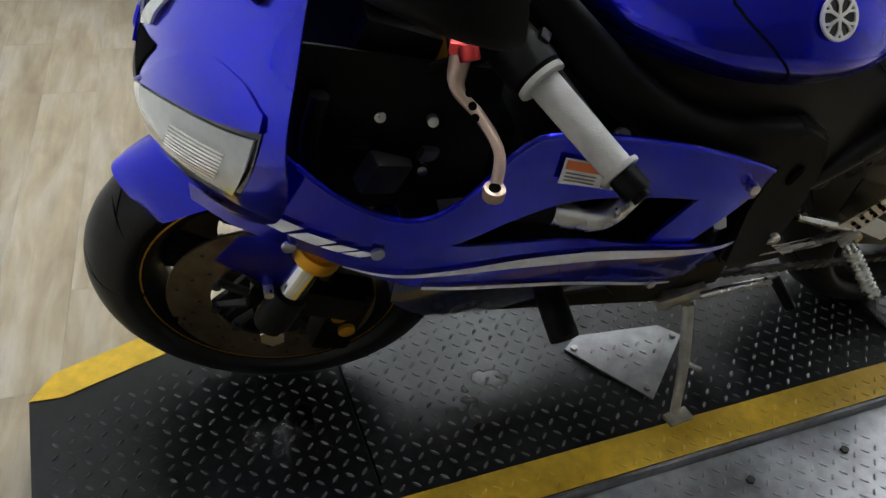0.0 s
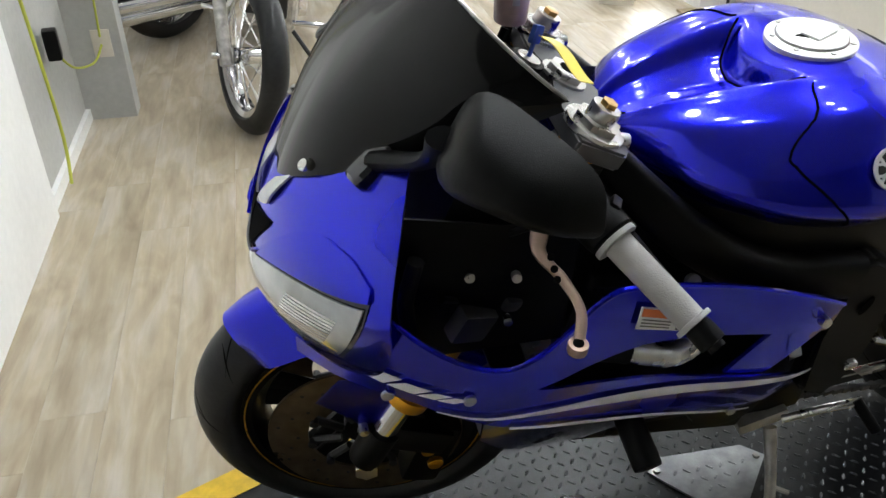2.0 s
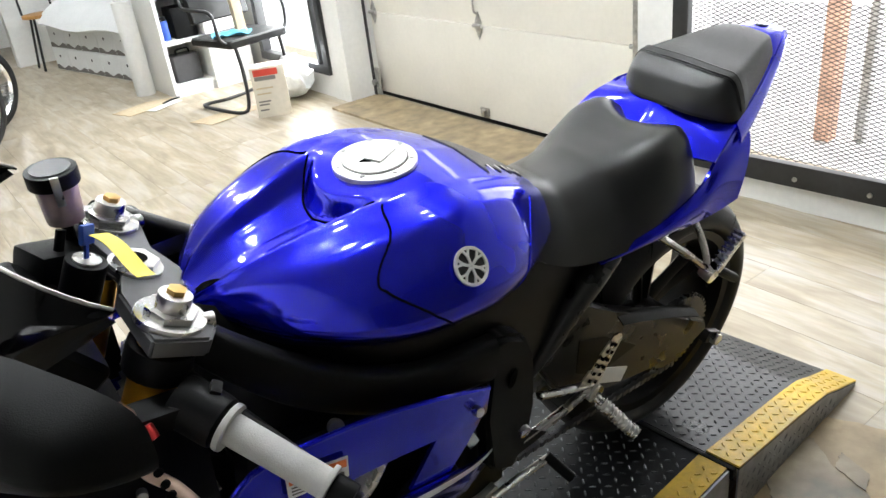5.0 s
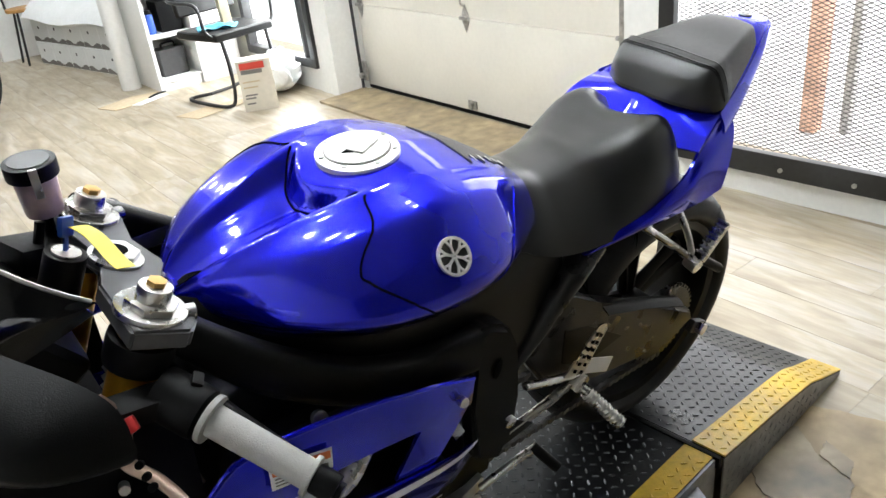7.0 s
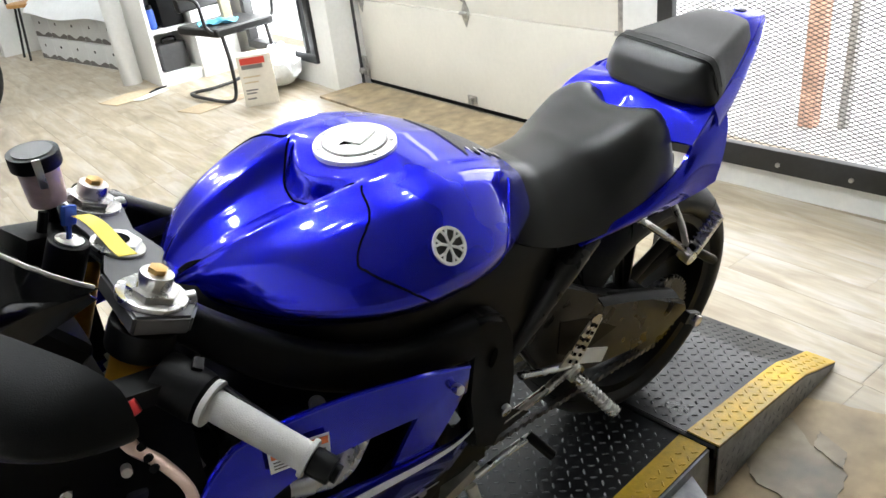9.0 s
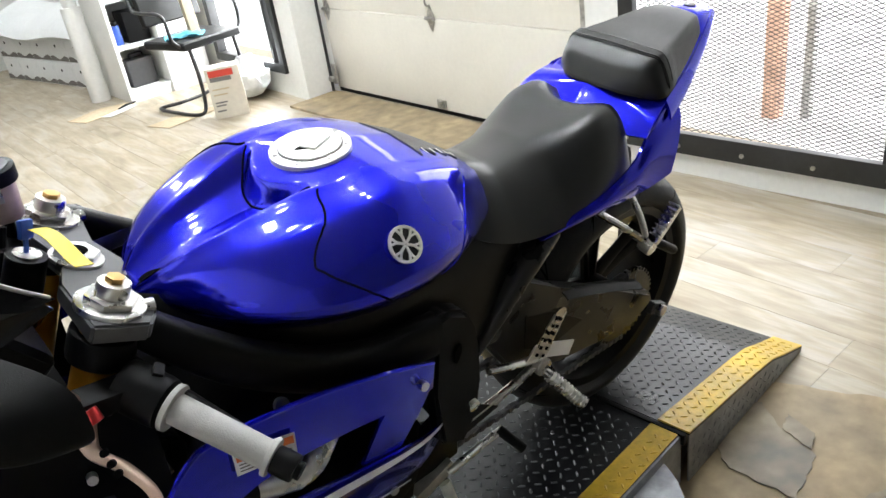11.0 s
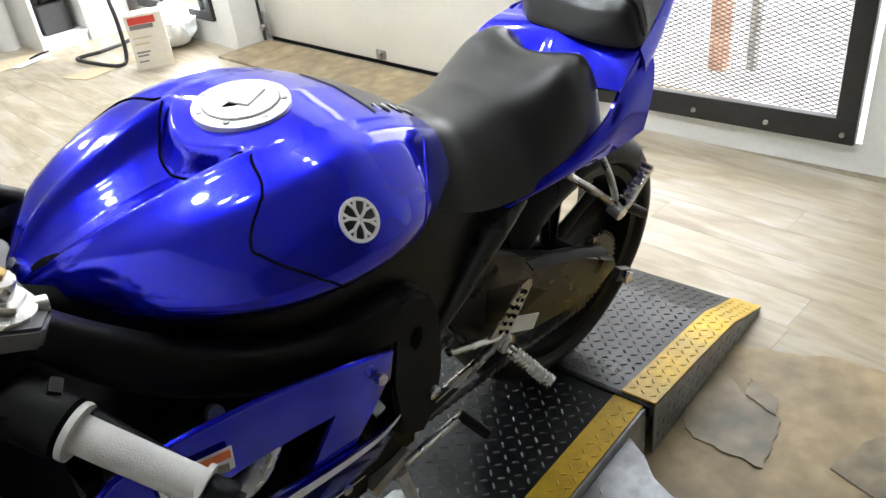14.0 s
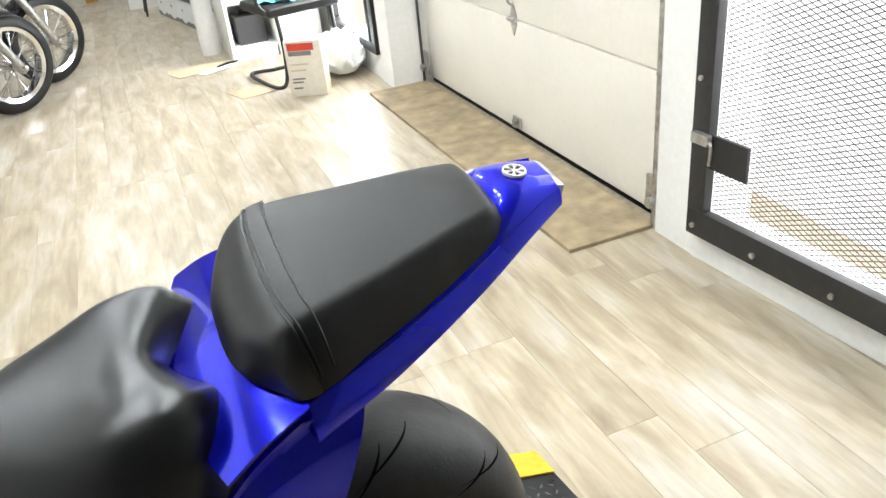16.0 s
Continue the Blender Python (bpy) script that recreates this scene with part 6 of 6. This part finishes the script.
# white column pipe
t = thing("column_pipe", pose(1.80, 5.16, 0), "white painted column with a thicker foot sleeve", "column")
part("sleeve", rod(B(), (0, 0, 0), (0, 0, 0.70), 0.072, n=28, bevel=0.004), WALL, t)
part("shaft", rod(B(), (0, 0, 0.70), (0, 0, CEIL), 0.052, n=24), WALL, t)
part("band", rod(B(), (0, 0, 0.78), (0, 0, 0.86), 0.056, n=24), ZINC, t)


def shelf_unit():
    t = thing("shelf_unit", pose(2.22, 5.02, 0), "white open shelf unit with tool cases", "shelf")
    w, d, h = 0.62, 0.5, 1.9
    for x in (-w / 2, 0.02, w / 2):
        part("side_panel", box(B(), (x, 0, h / 2), (0.025, d, h), bevel=0.002), WALL, t)
    for z in (0.07, 0.39, 0.72, 1.1, 1.5, h - 0.012):
        part("shelf_board", box(B(), (0, 0, z), (w - 0.03, d - 0.01, 0.024), bevel=0.002), WALL, t)
    part("back_panel", box(B(), (0, d / 2 + 0.004, h / 2), (w, 0.008, h)), WALL, t)
    part("front_panel", box(B(), (0.17, -d / 2 - 0.008, h / 2), (0.32, 0.014, h), bevel=0.002), WALL, t)
    part("plinth", box(B(), (-0.15, -d / 2 + 0.02, 0.028), (0.3, 0.02, 0.056)), WALL, t)


shelf_unit()
t = thing("tool_case", pose(2.07, 4.93, 0.083, 0, 0, 4), "dark grey plastic tool case on shelf", "tool case")
part("body", box(B(), (0, 0, 0.10), (0.21, 0.14, 0.20), bevel=0.018, seg=3), DULLGREY, t)
part("handle", tube(B(), [(-0.05, -0.02, 0.2), (-0.045, -0.02, 0.235), (0.045, -0.02, 0.235), (0.05, -0.02, 0.2)], 0.008, n=8), PLASTIC, t)
t = thing("spray_can", pose(1.98, 4.88, 0.403), "small dark can with blue base on shelf", "can")
part("can", rod(B(), (0, 0, 0), (0, 0, 0.14), 0.03, n=18, bevel=0.004), KEYBLUE, t)
part("cap", rod(B(), (0, 0, 0.14), (0, 0, 0.17), 0.024, n=18, bevel=0.004), PLASTIC, t)
t = thing("storage_bin", pose(2.12, 4.93, 0.403), "dark storage bin on shelf", "bin")
part("body", box(B(), (0, 0, 0.11), (0.17, 0.2, 0.22), bevel=0.012), PLASTIC, t)

# packed cartons along the wall, with a tray of cushions above
crate = thing("parts_carton", pose(1.88, 5.75, 0, 0, 0, 11), "white carton with grey waves and round hole", "carton", "cartons along the wall")
part("body", box(B(), (0.14, 0, 0.10), (0.28, 0.30, 0.20), bevel=0.005), PAPER, crate)
bm = B()
grid(bm, lambda u, v: (-0.001, -0.15 + 0.3 * u, 0.005 + 0.03 * v * (1 + 0.5 * math.sin(9 * u))), 12, 1)
part("wave_print", thick(bm, 0.0008), INKGREY, crate)
part("hand_hole", rod(B(), (0.0005, 0.02, 0.13), (-0.0012, 0.02, 0.13), 0.013, n=14), PLASTIC, crate)
for i in range(5):
    for j in range(2):
        if i or j:
            copy_thing(crate, pose(1.88 - 0.062 * i + 0.01 * j, 5.75 + 0.305 * i, 0.2025 * j, 0, 0, 11 + 2 * ((i + j) % 2)))
t = thing("padded_roll", pose(1.80, 6.35, 0.42, 0, 0, 11), "white padded sheet draped over cartons", "padding")
bm = B()
grid(bm, lambda u, v: (-0.10 + 0.42 * v, -0.8 + 1.6 * u, 0.05 + 0.16 * v ** 0.6 + 0.02 * math.sin(8 * u) - 0.06 * (1 - v) ** 3), 24, 10)
part("sheet", thick(bm, 0.03), PAPER, t)

# far end: doorway edge, timber post, metal stool
slab("door_jamb", (1.36, 7.62, -0.1), (2.62, 7.76, CEIL), WALL, "white partition at the far doorway", "wall")
slab("partition_far", (0.98, 8.6, -0.1), (1.30, 8.72, CEIL), WALL, "white far partition wall", "wall")
t = thing("timber_post", pose(1.02, 8.50, 0), "varnished timber door post far off", "post")
part("post", box(B(), (0, 0, 1.05), (0.12, 0.05, 2.1), bevel=0.006), WOODPOST, t)
t = thing("metal_stool", pose(1.62, 7.25, 0), "metal stool with wooden seat", "stool")
part("seat", rod(B(), (0, 0, 0.47), (0, 0, 0.50), 0.16, n=24, bevel=0.006), WOODPOST, t)
for a in (45, 135, 225, 315):
    part("leg", tube(B(), [(0.11 * math.cos(radians(a)), 0.11 * math.sin(radians(a)), 0.47), (0.19 * math.cos(radians(a)), 0.19 * math.sin(radians(a)), 0.0)], 0.011, n=8), BLACKSTEEL, t)
part("back_hoop", tube(B(), [(-0.14, 0.08, 0.5), (-0.12, 0.15, 0.72), (0, 0.17, 0.78), (0.12, 0.15, 0.72), (0.14, 0.08, 0.5)], 0.011, n=8), BLACKSTEEL, t)

# outlet plate, plug and cable on the shaded wall
t = thing("outlet_plate", pose(-0.715, 2.398, 0.33), "beige wall outlet plate", "outlet")
part("plate", box(B(), (0, -0.003, 0), (0.075, 0.006, 0.115), bevel=0.003), BOXPALE, t)
t = thing("wall_cable", pose(0, 0, 0), "yellow green cable hanging with black plug", "cable")
part("cable", tube(B(), [(-0.80, 1.66, 1.6), (-0.80, 1.72, 0.9), (-0.795, 1.78, 0.25), (-0.80, 1.74, 0.02)], 0.006, n=8), CABLE, t)
part("cable_loop", tube(B(), [(-0.715, 2.385, 0.36), (-0.70, 2.36, 0.7), (-0.74, 2.30, 1.1), (-0.78, 2.1, 1.6)], 0.005, n=8), CABLE, t)
part("cable_tail", tube(B(), [(-0.715, 2.385, 0.33), (-0.75, 2.34, 0.27), (-0.80, 2.2, 0.30), (-0.82, 2.05, 0.42)], 0.005, n=8), CABLE, t)
part("plug", box(B(), (-0.80, 1.98, 0.46), (0.05, 0.06, 0.11), (0, 0, 8), bevel=0.012), PLASTIC, t)

# ---------------------------------------------------------------- parked cruisers


def cruiser(name, m, label, paint, wheel_r, steer):
    """Parked cruiser: x runs back from the front axle, z up."""
    t = thing(name, m, label, "motorcycle", "parked motorcycles")
    R, wb = wheel_r, 1.50

    def spoked(cx, rr, width, nm):
        ri = rr - 0.085
        bm = revolve(B(), [(ri - 0.012, -0.035), (ri + 0.012, -0.042), (ri + 0.002, 0), (ri + 0.012, 0.042), (ri - 0.012, 0.035), (ri - 0.018, 0)], 44, centre=(cx, 0, rr))
        w = part(nm, bm, CHROME, t, "chrome wire-spoked wheel")
        prof = [(rr - width * 0.52 + width * 0.52 * math.cos(radians(a)), width / 2 * math.sin(radians(a))) for a in range(-100, 101, 20)]
        part("tyre", revolve(B(), prof + [(ri + 0.006, width * 0.33), (ri + 0.006, -width * 0.33)], 48, centre=(cx, 0, rr)), TYRE, w)
        bm = rod(B(), (cx, -0.075, rr), (cx, 0.075, rr), 0.032, n=18, bevel=0.004)
        part("hub", bm, CHROME, w)
        bm = B()
        for i in range(36):
            a = 2 * math.pi * i / 36
            b = a + (0.32 if i % 2 else -0.32)
            sy = 0.05 if i % 4 < 2 else -0.05
            rod(bm, (cx + 0.03 * math.cos(a), sy, rr + 0.03 * math.sin(a)), (cx + (ri - 0.01) * math.cos(b), 0, rr + (ri - 0.01) * math.sin(b)), 0.0022, n=4)
        tagged(part("spoke", bm, CHROME, w), kind="stuff")
        return w
    spoked(0, R, 0.105, "front_wheel")
    spoked(wb, 0.315, 0.15, "rear_wheel")
    d = V((0.34, 0, 0.62)).normalized()
    for s in (-1, 1):
        a = V((0.0, s * 0.105, R))
        bm = rod(B(), a - d * 0.04, a + d * 0.38, 0.026, n=16, bevel=0.004)
        lg = part("fork_leg", bm, ZINC, t, "dull alloy fork leg")
        part("fork_tube", rod(B(), a + d * 0.36, a + d * 0.82, 0.021, n=16), CHROME, lg)
        part("axle_cap", rod(B(), (0, s * 0.10, R), (0, s * 0.16, R), 0.014, n=12, bevel=0.003), CHROME, lg)
        part("turn_signal", rod(B(), a + d * 0.72 + V((-0.03, s * 0.11, 0)), a + d * 0.72 + V((-0.08, s * 0.11, 0)), 0.034, n=18, bevel=0.008), ORANGE, t, "round orange turn signal")
        part("mirror", rod(B(), a + d * 0.98 + V((0.02, s * 0.22, 0.06)), a + d * 0.98 + V((0.035, s * 0.22, 0.06)), 0.05, n=24, bevel=0.005), CHROME, t)
    bm = B()
    top = V((0.0, 0, R)) + d * 0.86
    tube(bm, [top + V((0.16, -0.36, 0.10)), top + V((0.04, -0.26, 0.14)), top + V((0, -0.08, 0.05)), top + V((0, 0.08, 0.05)), top + V((0.04, 0.26, 0.14)), top + V((0.16, 0.36, 0.10))], 0.0125, n=10)
    part("handlebar", bm, CHROME, t)
    part("fork_yoke", box(B(), V((0, 0, R)) + d * 0.60, (0.06, 0.27, 0.035), (0, 28, 0), bevel=0.008), CHROME, t)
    part("fork_yoke", box(B(), V((0, 0, R)) + d * 0.80, (0.06, 0.27, 0.035), (0, 28, 0), bevel=0.008), CHROME, t)
    hl = V((0.0, 0, R)) + d * 0.70 + V((-0.06, 0, 0))
    bm = B()
    rod(bm, hl + V((0.07, 0, 0)), hl + V((-0.02, 0, 0)), 0.05, 0.085, n=28)
    rod(bm, hl + V((-0.02, 0, 0)), hl + V((-0.045, 0, 0)), 0.09, n=28, bevel=0.006)
    h = part("headlamp", bm, CHROME, t, "round chrome headlamp")
    part("lamp_glass", rod(B(), hl + V((-0.045, 0, 0)), hl + V((-0.052, 0, 0)), 0.076, 0.06, n=26), LENS, h)
    bm = B()
    grid(bm, lambda u, v: V(((R + 0.022 - 0.03 * abs(2 * v - 1) ** 3) * math.cos(radians(104 - 74 * u)), (v - 0.5) * 0.15, R + (R + 0.022 - 0.03 * abs(2 * v - 1) ** 3) * math.sin(radians(104 - 74 * u)))), 20, 8)
    part("front_fender", thick(bm, 0.004), paint, t)
    bm = B()
    grid(bm, lambda u, v: V((wb + (0.35 - 0.03 * abs(2 * v - 1) ** 3) * math.cos(radians(150 - 165 * u)), (v - 0.5) * 0.20, 0.315 + (0.35 - 0.03 * abs(2 * v - 1) ** 3) * math.sin(radians(150 - 165 * u)))), 24, 8)
    part("rear_fender", thick(bm, 0.004), paint, t)

    def tank_fn(u, v):
        x = 0.52 + 0.52 * u
        k = math.sin(math.pi * min(max(u * 0.9 + 0.06, 0), 1)) ** 0.5
        a = 2 * math.pi * v
        return V((x, 0.145 * k * math.cos(a), 0.86 - 0.10 * u + 0.11 * k * math.sin(a)))
    bm = B()
    grid(bm, tank_fn, 22, 24)
    part("fuel_tank", bm, paint, t)
    bm = B()
    grid(bm, lambda u, v: V((1.02 + 0.62 * u, (v - 0.5) * (0.22 + 0.16 * math.sin(math.pi * min(u * 1.6, 1))), 0.69 + 0.10 * u * u + 0.04 * math.sin(math.pi * v))), 18, 10)
    part("saddle", thick(bm, 0.06), VINYL, t)
    # frame, engine, pipes
    bm = B()
    tube(bm, [(0.42, 0, 0.92), (0.52, 0, 0.55), (0.62, 0, 0.22), (1.1, 0, 0.2), (1.2, 0, 0.45), (1.62, 0, 0.6)], 0.02, n=10)
    tube(bm, [(0.42, 0, 0.90), (1.05, 0, 0.66), (1.62, 0, 0.62)], 0.02, n=10)
    part("frame", bm, BLACKSTEEL, t)
    bm = box(B(), (0.86, 0, 0.36), (0.40, 0.26, 0.24), bevel=0.04, seg=3)
    eng = part("engine", bm, ZINC, t, "polished V-twin engine")
    for a in (-26, 26):
        bm = B()
        for k in range(9):
            c = V((0.86, 0, 0.46)) + V((math.sin(radians(a)), 0, math.cos(radians(a)))) * (0.025 * k)
            box(bm, c, (0.15, 0.17, 0.011), (0, a, 0), bevel=0.003)
        rod(bm, V((0.86, 0, 0.46)), V((0.86, 0, 0.46)) + V((math.sin(radians(a)), 0, math.cos(radians(a)))) * 0.24, 0.055, n=14)
        tagged(part("cylinder", bm, ZINC, eng, "finned cylinder"), kind="stuff")
    for s in (-1, 1):
        part("side_cover", rod(B(), (0.95, s * 0.13, 0.34), (0.95, s * 0.17, 0.34), 0.10, 0.085, n=26, bevel=0.01), CHROME, eng)
        part("foot_peg", rod(B(), (0.62, s * 0.12, 0.30), (0.62, s * 0.30, 0.31), 0.014, n=12, bevel=0.003), CHROME, t)
    for k in (0, 1):
        bm = B()
        tube(bm, [(0.80 + 0.14 * k, 0.10, 0.58), (0.76 + 0.12 * k, 0.17, 0.45), (0.95, 0.18, 0.30 - 0.07 * k), (1.3, 0.18, 0.27 - 0.06 * k), (1.95, 0.19, 0.29 - 0.06 * k)], [0.02, 0.02, 0.024, 0.034, 0.036], n=12)
        part("exhaust_pipe", bm, CHROME, t)
    for s in (-1, 1):
        part("rear_shock", rod(B(), (1.38, s * 0.15, 0.56), (1.58, s * 0.14, 0.34), 0.024, n=14, bevel=0.004), CHROME, t)
        part("swingarm", rod(B(), (1.15, s * 0.12, 0.34), (wb, s * 0.11, 0.315), 0.018, n=10), BLACKSTEEL, t)
        part("rear_signal", rod(B(), (1.90, s * 0.14, 0.60), (1.95, s * 0.14, 0.60), 0.03, n=16, bevel=0.008), RED, t, "round red rear signal")
    part("radiator", box(B(), (0.47, 0, 0.52), (0.05, 0.20, 0.34), (0, -14, 0), bevel=0.01), BLACKSTEEL, t)
    part("tail_lamp", rod(B(), (1.93, 0, 0.66), (1.99, 0, 0.65), 0.04, n=18, bevel=0.01), RED, t, "red tail lamp")
    turn = pose(0.02, 0, 0, 0, 0, steer)
    for o in t.children:
        if o.name.split(".")[0] in ("front_wheel", "fork_leg", "turn_signal", "mirror", "handlebar", "fork_yoke", "headlamp", "front_fender"):
            o.matrix_basis = turn
    part("kick_stand", tube(B(), [(0.75, -0.12, 0.22), (0.74, -0.30, 0.02)], 0.011, n=8), BLACKSTEEL, t)
    return t


cruiser("cruiser_motorcycle", pose(-0.18, 2.14, 0, 11, 0, 82), "chrome cruiser motorcycle with dark blue paint", BLUETANK, 0.32, 27)
black = cruiser("cruiser_motorcycle", pose(0.55, 4.56, 0, -4, 0, 221), "black cruiser motorcycle with chrome exhaust", GLOSSBLACK, 0.30, 0)
copy_thing(black, pose(0.74, 5.20, 0, -4, 0, 219))

# torn flooring beside the ramp
BARE = material("bare_subfloor_glue", (0.34, 0.26, 0.155), 0.55, grain=0.2, grain_size=18, blotch=0.3, blotch_size=5, bump=0.3, bump_size=50)
SLATE = material("torn_vinyl_piece", (0.25, 0.205, 0.14), 0.45, grain=0.25, grain_size=14, blotch=0.35, blotch_size=7, bump=0.2)
rng = random.Random(9)


def ragged(pts, amount, k=7):
    out = []
    for (x0, y0), (x1, y1) in zip(pts, pts[1:] + pts[:1]):
        for i in range(k):
            t = i / k
            j = amount * (1 if 0 < i else 0)
            out.append((x0 + (x1 - x0) * t + rng.uniform(-j, j), y0 + (y1 - y0) * t + rng.uniform(-j, j)))
    return out


flat_sheet("bare_floor_patch", ragged([(1.25, -0.30), (1.45, -0.24), (1.66, -0.235), (1.76, -0.28), (1.86, -0.50), (1.92, -1.0), (1.2, -1.1)], 0.006), 0.0008, 0.0014, BARE, "bare tan glue patch where flooring is torn", "floor patch")
flat_sheet("torn_flooring", ragged([(1.47, -0.27), (1.405, -0.36), (1.415, -0.515), (1.565, -0.485), (1.60, -0.38), (1.66, -0.30), (1.62, -0.245)], 0.004), 0.003, 0.004, SLATE, "torn grey vinyl flooring piece beside the ramp", "flooring scrap")
flat_sheet("torn_flooring", ragged([(1.60, -0.385), (1.575, -0.47), (1.63, -0.45), (1.655, -0.37)], 0.003), 0.0072, 0.003, SLATE, "small torn grey flooring scrap", "flooring scrap")
flat_sheet("torn_flooring", ragged([(1.50, -0.62), (1.66, -0.66), (1.68, -0.95), (1.45, -0.9)], 0.006), 0.003, 0.004, SLATE, "loose grey flooring piece on bare patch", "flooring scrap")

# ---------------------------------------------------------------- floor planks, one by one
PW, PL = 0.152, 1.22


def plank_mesh(w, l):
    bm = box(B(), (0, 0, -0.003), (w - 0.0006, l - 0.0006, 0.006), bevel=0.0004, seg=1)
    me = bpy.data.meshes.new("plank")
    for f in bm.faces:
        f.smooth = False
    bm.to_mesh(me)
    bm.free()
    me.materials.append(PLANK)
    return me


plank_data = plank_mesh(PW, PL)
rng = random.Random(4)
rest = B()
for i in range(24):
    x = -0.83 + (i + 0.5) * PW
    y = -1.2 - rng.random() * PL
    k = y - PL
    while k > -3.9:
        box(rest, (x, k, -0.003), (PW - 0.0016, PL - 0.0016, 0.006))
        k -= PL
    while y < YN + 0.5:
        if y < 7.6 and x < 2.86:
            ob = new("plank", plank_data)
            ob.parent = floor
            ob.location = (x, y, 0)
        else:
            box(rest, (x, y, -0.003), (PW - 0.0016, PL - 0.0016, 0.006))
        y += PL
for i in range(24):
    x = -0.83 - (i + 0.5) * PW
    y = -3.2 - rng.random() * PL
    while y < YN + 0.5:
        box(rest, (x, y, -0.003), (PW - 0.0016, PL - 0.0016, 0.006))
        y += PL
tagged(part("far_planks", rest, PLANK, floor, "", smooth=False), kind="stuff")
